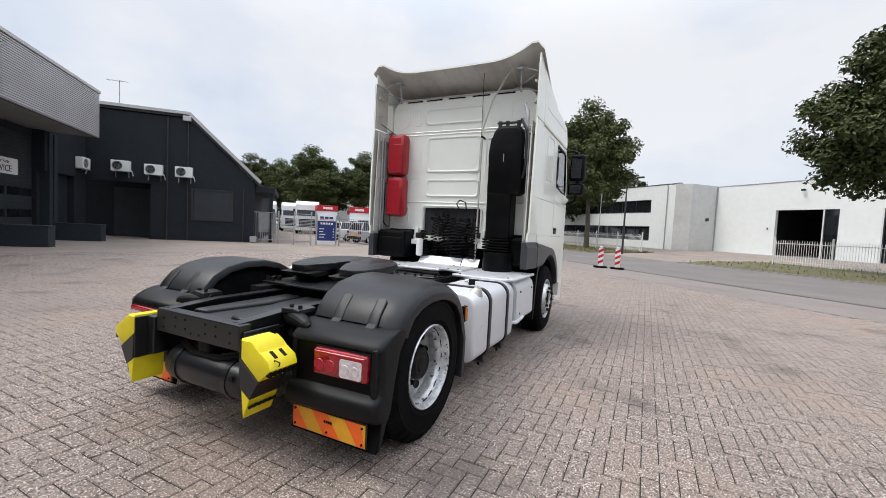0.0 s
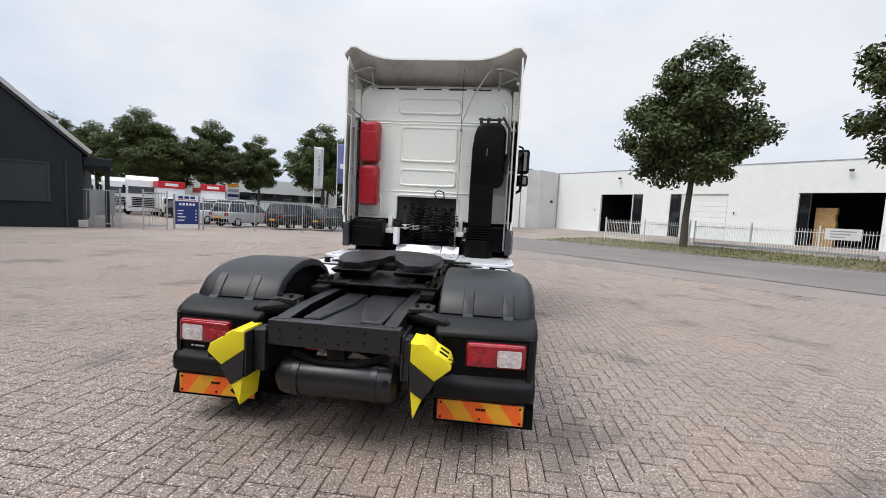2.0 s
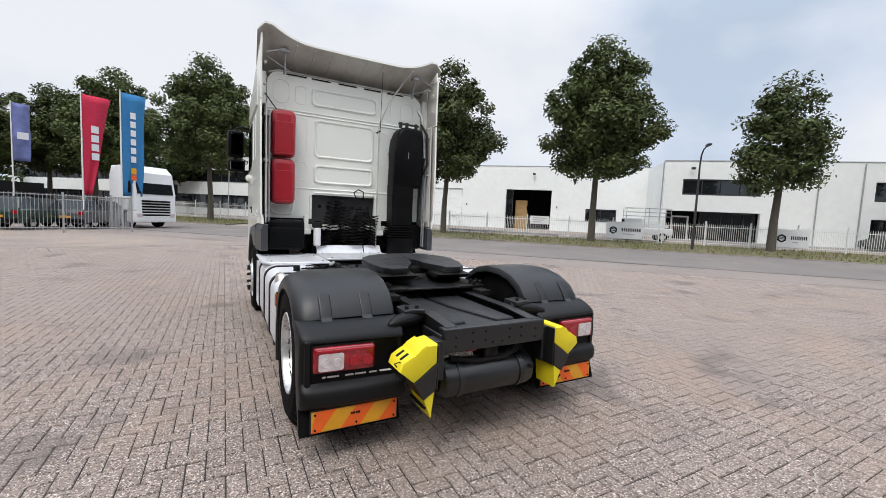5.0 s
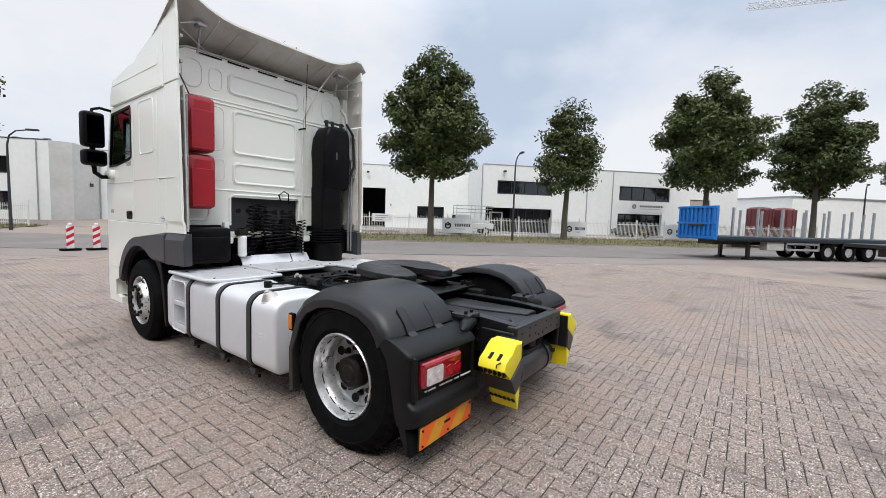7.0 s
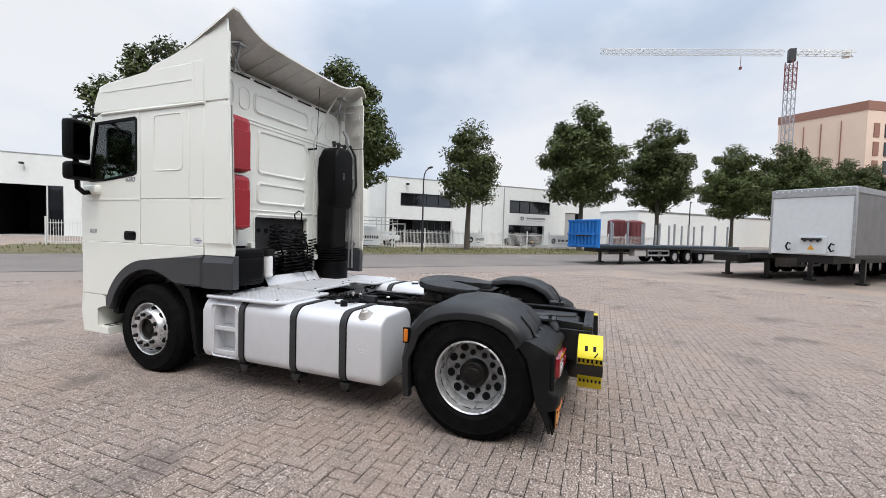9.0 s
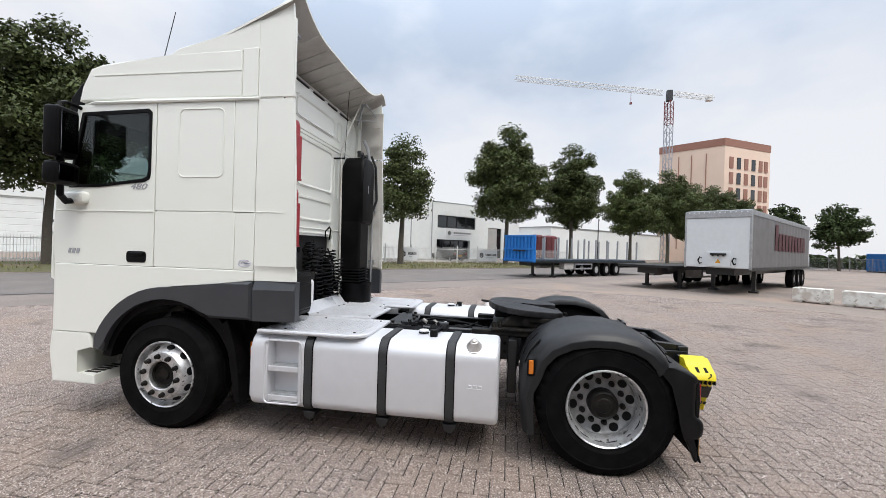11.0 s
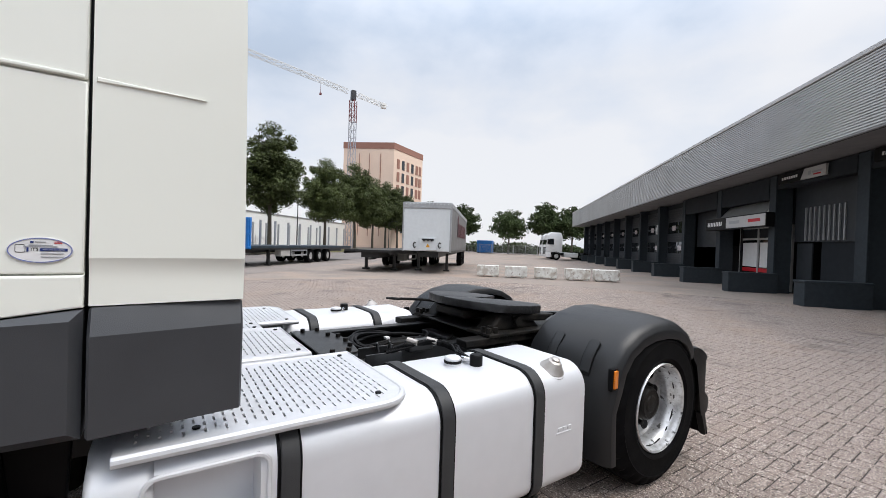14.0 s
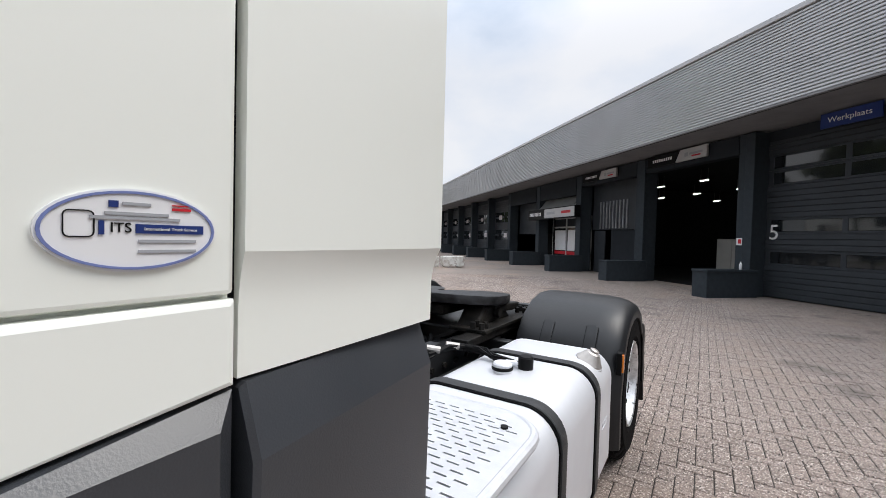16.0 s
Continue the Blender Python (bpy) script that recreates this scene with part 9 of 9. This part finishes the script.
def mudguard(sx):
    tag = lambda x0, x1: (min(sx * x0, sx * x1), max(sx * x0, sx * x1))
    out = [(0.585, 0.27), (0.595, 0.42), (0.598, 0.58), (0.585, 0.74), (0.53, 0.875), (0.43, 0.985), (0.28, 1.062), (0.10, 1.10), (-0.10, 1.098), (-0.265, 1.063), (-0.395, 0.996), (-0.468, 0.914), (-0.495, 0.860)]
    def inward(y, z, d):
        """Moves a point of the section by d towards the wheel."""
        if z < 0.6:
            return y - d, z
        vy, vz = y - 0.02, z - 0.50
        ln = math.hypot(vy, vz)
        return y - vy / ln * d, z - vz / ln * d
    bm = bmesh.new()
    rings = []
    for x, d in ((0.575, 0.06), (0.578, 0.03), (0.59, 0.008), (0.61, 0.0), (0.90, 0.0), (1.06, 0.004), (1.13, 0.012), (1.178, 0.026), (1.212, 0.044), (1.228, 0.064), (1.236, 0.078), (1.241, 0.084), (GUARD, 0.092),
                 (GUARD, 0.150), (1.238, 0.155), (1.18, 0.155), (1.16, 0.06), (0.60, 0.05)):
        rings.append([bm.verts.new((sx * x, *inward(y, z, d * (0.55 if z < 0.6 else 1.0) if d < 0.1 else d * (0.6 if z < 0.6 else 0.92)))) for y, z in out])
    for p, q in zip(rings, rings[1:] + rings[:1]):
        for i in range(len(out) - 1):
            bm.faces.new((p[i], p[i + 1], q[i + 1], q[i]))
    for i in (0, -1):
        bm.faces.new([r[i] for r in rings])
    mg = part("mudguard", bm, fender_plastic, truck, "faded black plastic rear mudguard", smooth=32)
    # lamp carrier below the seam: slope, recessed panel and a thick lower roll; its outer leg follows the tyre
    bm = bmesh.new()
    sect = [(-0.40, 0.80), (-0.44, 0.852), (-0.505, 0.850), (-0.575, 0.826), (-0.632, 0.792), (-0.650, 0.770), (-0.652, 0.755), (-0.638, 0.745), (-0.634, 0.60), (-0.636, 0.515),
            (-0.650, 0.495), (-0.676, 0.478), (-0.692, 0.455), (-0.696, 0.42), (-0.688, 0.375), (-0.665, 0.352), (-0.60, 0.345), (-0.575, 0.40), (-0.545, 0.55), (-0.485, 0.72)]
    rings = []
    for x, d in ((0.58, 0.05), (0.588, 0.02), (0.605, 0.0), (1.17, 0.0), (1.205, 0.005), (1.228, 0.016), (1.239, 0.032), (GUARD, 0.046)):
        rings.append([bm.verts.new((sx * x, y + d * min(1.0, max(0.0, (-0.42 - y) / 0.1)), z)) for y, z in sect])
    for p, q in zip(rings, rings[1:]):
        for i in range(len(sect)):
            j = (i + 1) % len(sect)
            bm.faces.new((p[i], p[j], q[j], q[i]))
    bm.faces.new(rings[0])
    bm.faces.new(rings[-1])
    rear = part("lamp_carrier", swept(bm), shaded_carrier_plastic, mg, smooth=32)
    for x0, x1 in ((1.182, 1.216), (0.612, 0.64)):
        bm = bmesh.new()
        prism(bm, [(-0.62, 0.79), (-0.652, 0.765), (-0.656, 0.60), (-0.656, 0.50), (-0.63, 0.49)], *tag(x0, x1), "x", 0.008, 2)
        part("recess_cheek", swept(bm), shaded_carrier_plastic, rear)
    bm = bmesh.new()
    prism(bm, [(-0.560, 0.36), (-0.625, 0.36), (-0.640, 0.28), (-0.655, 0.19), (-0.635, 0.185), (-0.60, 0.28)], *tag(1.20, GUARD), "x", 0.008, 2)
    part("leg", bm, shaded_carrier_plastic, rear)
    for x in (0.785, 1.055):
        for path in ([(-0.388, 1.002), (-0.398, 0.993), (-0.428, 0.960), (-0.468, 0.914), (-0.497, 0.862), (-0.530, 0.842)], [(0.455, 0.964), (0.463, 0.957), (0.50, 0.915), (0.535, 0.869), (0.572, 0.785)]):
            for grow, lift, mat, name in ((0.004, 0.0025, ink_shade_black, "clip_gap"), (0.0, 0.006, fender_plastic, "clip")):
                b2 = bmesh.new()
                top, low = [], []
                for i, (y, z) in enumerate(path):
                    w = (0.022 if i == 0 else 0.034) + grow
                    top.append([b2.verts.new((sx * (x + o * w), y, z + lift - (0.003 if abs(o) == 1 else 0))) for o in (-1, -0.86, 0.86, 1)])
                    low.append([b2.verts.new((sx * (x + o * w), y, z - 0.02)) for o in (-1, 1)])
                for i in range(len(path) - 1):
                    for j in range(3):
                        b2.faces.new((top[i][j], top[i][j + 1], top[i + 1][j + 1], top[i + 1][j]))
                    b2.faces.new((top[i][0], top[i + 1][0], low[i + 1][0], low[i][0]))
                    b2.faces.new((top[i][3], top[i + 1][3], low[i + 1][1], low[i][1]))
                for i in (0, -1):
                    b2.faces.new(top[i] + low[i][::-1])
                part(name, b2, mat, mg)
    bm = bmesh.new()
    box(bm, *tag(0.625, 1.188), -0.642, -0.630, 0.500, 0.752, 0.004, 1)
    part("recess_panel", swept(bm), gloss_black, rear)
    # lamp
    bm = bmesh.new()
    box(bm, *tag(0.795, 1.172), -0.685, -0.625, 0.576, 0.734, 0.02, 4)
    lamp = part("tail_lamp", swept(bm), red_lens, mg, "red tail lamp with a clear window")
    bm = bmesh.new()
    prism(bm, [(sx * x, z_) for x, z_ in rounded(0.992, 1.142, 0.592, 0.698, 0.012)], -0.6885, -0.675, "y", 0.003, 2)
    part("clear_window", swept(bm), clear_lens, lamp)
    for x in (1.032, 1.098):
        bm = bmesh.new()
        lathe(bm, [(0.028, 0.0), (0.026, 0.003), (0.012, 0.0012), (0.0, 0.0026)], Matrix.Translation((sx * x, -0.6888, 0.640)) @ Matrix.Rotation(radians(90), 4, "X"), 20)
        part("reflector", swept(bm), clear_lens, lamp)
    for x in (0.845, 0.925):
        bm = bmesh.new()
        lathe(bm, [(0.036, 0.0), (0.034, 0.003), (0.014, 0.001), (0.0, 0.003)], Matrix.Translation((sx * x, -0.686, 0.640)) @ Matrix.Rotation(radians(90), 4, "X"), 24)
        part("inner_reflector", swept(bm), lamp_reflector, lamp)
    bm = bmesh.new()
    box(bm, *tag(0.81, 1.155), -0.6868, -0.68, 0.704, 0.722, 0.003, 1)
    part("upper_strip", swept(bm), lamp_reflector, lamp)
    bm = bmesh.new()
    box(bm, *tag(0.785, 1.182), -0.655, -0.62, 0.566, 0.745, 0.012)
    part("lamp_bezel", swept(bm), ink_shade_black, lamp)
    bm = bmesh.new()
    box(bm, *tag(1.212, 1.242), 0.500, 0.560, 0.715, 0.845, 0.006)
    shelf = part("marker_holder", bm, black_plastic, mg)
    bm = bmesh.new()
    box(bm, *tag(1.230, 1.252), 0.512, 0.548, 0.73, 0.835, 0.006)
    part("side_marker", bm, amber, shelf, "amber side marker lamp")
    # flap and striped board
    bm = bmesh.new()
    prism(bm, [(-0.56, 0.50), (-0.58, 0.50), (-0.675, 0.19), (-0.665, 0.185)], *tag(0.60, 1.241), "x")
    part("rubber_flap", bm, rubber, mg, smooth=None)
    x0, x1 = 0.63, 1.175
    step = (x1 - x0) * 0.225
    lean = -0.095
    for i in range(6):
        a0, a1 = x0 + i * step, x0 + (i + 1) * step
        if i == 0:
            a0 = x0 - 0.01
        poly = [(max(x0, min(x1, a0)), 0.212), (max(x0, min(x1, a1)), 0.212), (max(x0, min(x1, a1 + lean)), 0.342), (max(x0, min(x1, a0 + lean)), 0.342)]
        uniq = []
        for p in poly:
            if not uniq or (abs(p[0] - uniq[-1][0]) + abs(p[1] - uniq[-1][1])) > 1e-4:
                uniq.append(p)
        if len(uniq) < 3 or max(p[0] for p in uniq) - min(p[0] for p in uniq) < 0.01:
            continue
        bm = bmesh.new()
        prism(bm, [(sx * x, z) for x, z in uniq], -0.690, -0.684, "y")
        part("stripe", bm, stripe_red if (i % 2 == 0) else stripe_yellow, mg, smooth=None)
    bm = bmesh.new()
    box(bm, x0 - 0.008 if sx > 0 else -x1 - 0.008, x1 + 0.008 if sx > 0 else -x0 + 0.008, -0.684, -0.674, 0.204, 0.350, 0.003, 1)
    part("board_back", bm, black_metal, mg)
    for i in range(4):
        bm = bmesh.new()
        box(bm, *tag(0.877 + i * 0.016, 0.889 + i * 0.016), -0.6935, -0.690, 0.290, 0.304)
        part("print_bar", bm, ink_shade_black, mg)
    for x, z in ((0.65, 0.23), (0.65, 0.325), (0.90, 0.235), (1.155, 0.23), (1.155, 0.325)):
        bm = bmesh.new()
        cyl(bm, (sx * x, -0.690, z), (sx * x, -0.696, z), 0.007, 8)
        part("board_screw", bm, ink_shade_black, mg)
    # carrier arm from the frame: a cast bracket and a tapered round arm
    bm = bmesh.new()
    tube(bm, [(sx * 0.40, -0.52, 0.835), (sx * 0.47, -0.55, 0.835), (sx * 0.53, -0.575, 0.832), (sx * 0.60, -0.60, 0.826), (sx * 0.645, -0.615, 0.818), (sx * 0.672, -0.62, 0.812)], [0.052, 0.056, 0.054, 0.045, 0.034, 0.018], 16)
    arm_ = part("carrier_arm", bm, shaded_carrier_plastic, mg)
    bm = bmesh.new()
    prism(bm, [(sx * 0.40, 0.895), (sx * 0.50, 0.905), (sx * 0.555, 0.895), (sx * 0.56, 0.875), (sx * 0.40, 0.86)], -0.60, -0.44, "y", 0.008, 2)
    part("arm_clamp", bm, black_metal, arm_)
    for x in (0.445, 0.52):
        bm = bmesh.new()
        cyl(bm, (sx * x, -0.55, 0.89), (sx * x, -0.55, 0.918), 0.014, 6)
        part("clamp_bolt", bm, dirty_metal, arm_)
    return mg


mudguard(1)
mg_l = mudguard(-1)
for a, b in ((-1.11, -1.09), (-1.08, -1.01), (-0.97, -0.92), (-0.91, -0.84), (-0.82, -0.77), (-0.75, -0.66), (-0.65, -0.615)):
    bm = bmesh.new()
    box(bm, a, b, -0.646, -0.642, 0.534, 0.544)
    part("print_bar", swept(bm), ink_white, mg_l)


# wheel chocks in their holders
def chock(sx):
    far = 0.0 if sx > 0 else 0.022
    P = lambda pts: [(sx * (x + far), z) for x, z in pts]
    bm = bmesh.new()
    prism(bm, P([(0.722, 0.640), (0.704, 0.690), (0.640, 0.728), (0.622, 0.722), (0.598, 0.762), (0.552, 0.786), (0.532, 0.766), (0.484, 0.785), (0.484, 0.668), (0.630, 0.562)]), -1.0, -0.80, "y", 0.008)
    ch = part("wheel_chock", bm, yellow, truck, "yellow plastic wheel chock in a black holder", smooth=40)
    ch.location.y = 0.045 if sx > 0 else 0.0
    bm = bmesh.new()
    prism(bm, P([(0.480, 0.668), (0.634, 0.558), (0.567, 0.448), (0.490, 0.498)]), -1.006, -0.79, "y", 0.004)
    holder = part("holder", bm, black_metal, ch)
    bm = bmesh.new()
    box(bm, min(sx * (0.472 + far), sx * (0.481 + far)), max(sx * (0.472 + far), sx * (0.481 + far)), -1.002, -0.79, 0.50, 0.775, 0.003, 1)
    part("holder_side", bm, black_metal, holder)
    bm = bmesh.new()
    box(bm, min(sx * 0.416, sx * (0.470 + far)), max(sx * 0.416, sx * (0.470 + far)), -0.93, -0.80, 0.52, 0.775, 0.008)
    part("holder_bracket", bm, black_metal, holder)
    bm = bmesh.new()
    prism(bm, P([(0.492, 0.496), (0.564, 0.448), (0.512, 0.325)]), -1.0, -0.80, "y", 0.003, 1)
    part("chock_toe", bm, yellow, ch)
    for y in (-0.935, -0.870):
        bm = bmesh.new()
        box(bm, -0.03, 0.03, -0.012, 0.012, -0.02, 0.004, 0.003, 1, Matrix.Translation((sx * (0.672 + far), y, 0.709)) @ Matrix.Rotation(radians(sx * 31), 4, "Y"))
        part("grip_slot", bm, ink_shade_black, ch)
    for i in range(6):
        bm = bmesh.new()
        box(bm, min(sx * (0.685 + far), sx * (0.715 + far)), max(sx * (0.685 + far), sx * (0.715 + far)), -0.995 + i * 0.034, -0.98 + i * 0.034, 0.602, 0.632)
        part("grip_tooth", bm, ink_shade_black, ch)
        bm = bmesh.new()
        cyl(bm, (sx * (0.545 + far), -0.985 + i * 0.032, 0.39), (sx * (0.572 + far), -0.985 + i * 0.032, 0.41), 0.009, 8)
        part("toe_hole", bm, ink_shade_black, ch)
    bm = bmesh.new()
    tube(bm, [(sx * (x + far), y, z) for x, y, z in ((0.68, -0.94, 0.65), (0.71, -0.96, 0.69), (0.74, -0.95, 0.68), (0.69, -0.92, 0.62), (0.72, -0.93, 0.59), (0.65, -0.92, 0.56))], 0.004, 5)
    part("wire_clip", bm, ink_shade_black, ch)


chock(-1)
chock(1)
# brackets and lamp ahead of the fuel tank
bm = bmesh.new()
prism(bm, [(2.92, 0.55), (3.0, 0.55), (3.05, 0.95), (2.90, 0.98)], -1.05, -1.02, "x", 0.006)
brk = part("tank_bracket", bm, black_plastic, truck)
part("side_marker", _slab(-1.075, -1.05, 2.94, 2.97, 0.66, 0.78, 0.006), amber, brk, "amber side marker lamp")

# ---- paving, laid last: herringbone pavers round the tractor ----
SHORT, GAP, DEEP = 0.105, 0.0065, 0.05
LAY = radians(0.5)

rp = random.Random(17)
verts, faces, count = [], [], 0
near_list = []
ca, sa = math.cos(LAY), math.sin(LAY)
U_ = SHORT
rows_ = int(34 / U_)
for i in range(-rows_ // 2, rows_ // 2):
    for j in range(-rows_ // 2, rows_ // 2):
        # herringbone: one cell in four starts a paver along x, the next one a paver along y
        q = (i - j) % 4
        if q == 0:
            a0, a1, b0, b1 = i * U_, (i + 2) * U_, j * U_, (j + 1) * U_
        elif q == 3:
            a0, a1, b0, b1 = i * U_, (i + 1) * U_, j * U_, (j + 2) * U_
        else:
            continue
        cx, cy = (a0 + a1) / 2, (b0 + b1) / 2
        wx, wy = cx * ca - cy * sa - 0.8, cx * sa + cy * ca
        if (wx + 0.8) ** 2 + (wy - 0.5) ** 2 > 14.5 ** 2:
            continue
        if wx * 0.682 + wy * 0.731 > 11.1 or wx * 0.682 + wy * 0.731 < -10.4:
            continue
        near_list.append((a0, a1, b0, b1, wx, wy, q))
near_list.sort(key=lambda p: (p[4] + 1.6) ** 2 + (p[5] + 2.4) ** 2)
paving = thing("paver_field", "worn grey-brown concrete pavers laid in herringbone", "paving", kind="structure")
proto = {}
for n_, (a0, a1, b0, b1, wx, wy, q) in enumerate(near_list):
    dz, tx, ty = rp.uniform(-0.003, 0.003), rp.uniform(-0.006, 0.006), rp.uniform(-0.006, 0.006)
    hx, hy = (a1 - a0) / 2 - GAP / 2, (b1 - b0) / 2 - GAP / 2
    c = 0.005
    if n_ < 300:
        if q not in proto:
            me = bpy.data.meshes.new("paver")
            vs = [(sx * hx, sy * hy, -DEEP) for sx, sy in ((-1, -1), (1, -1), (1, 1), (-1, 1))] + [(sx * hx, sy * hy, -c) for sx, sy in ((-1, -1), (1, -1), (1, 1), (-1, 1))] + \
                 [(sx * (hx - c), sy * (hy - c), 0) for sx, sy in ((-1, -1), (1, -1), (1, 1), (-1, 1))]
            me.from_pydata(vs, [], [(8, 9, 10, 11)] + [(o + k, o + (k + 1) % 4, o + 4 + (k + 1) % 4, o + 4 + k) for o in (0, 4) for k in range(4)])
            me.materials.append(klinker)
            proto[q] = me
        o = new("paver", proto[q])
        o.parent = paving
        o.matrix_basis = Matrix.Translation((wx, wy, dz - 0.003)) @ Matrix.Rotation(LAY, 4, "Z") @ Euler((tx, ty, 0)).to_matrix().to_4x4()
        continue
    k = len(verts)
    loops = [(hx, hy, -DEEP), (hx, hy, -c), (hx - c, hy - c, 0.0)]
    for lx, ly, lz in loops:
        for sx, sy in ((-1, -1), (1, -1), (1, 1), (-1, 1)):
            px, py = sx * lx, sy * ly
            verts.append((wx + px * ca - py * sa, wy + px * sa + py * ca, lz + dz - 0.003 + (px * -ty + py * tx if lz > -DEEP else 0)))
    faces.append((k + 8, k + 9, k + 10, k + 11))
    for o_ in (0, 4):
        for e in range(4):
            faces.append((k + o_ + e, k + o_ + (e + 1) % 4, k + o_ + 4 + (e + 1) % 4, k + o_ + 4 + e))
me = bpy.data.meshes.new("joined_pavers")
me.from_pydata(verts, [], faces)
me.materials.append(klinker)
o = new("joined_pavers", me)
o.parent = paving
tagged(o, kind="stuff")
bm = bmesh.new()
ring = [SITE.inverted() @ Vector((-0.8 + 14.6 * math.cos(a), 0.5 + 14.6 * math.sin(a), 0)) for a in (2 * math.pi * k / 96 for k in range(96))]
pts = []
for p in ring:
    q = (round(p.x, 3), round(max(-10.45, min(11.18, p.y)), 3))
    if not pts or q != pts[-1]:
        pts.append(q)
bm.faces.new([bm.verts.new((x, y, -0.010)) for x, y in pts])
bed = part("joint_bed", bm, joint_sand, paving, smooth=None)
bed.matrix_basis = SITE.copy()
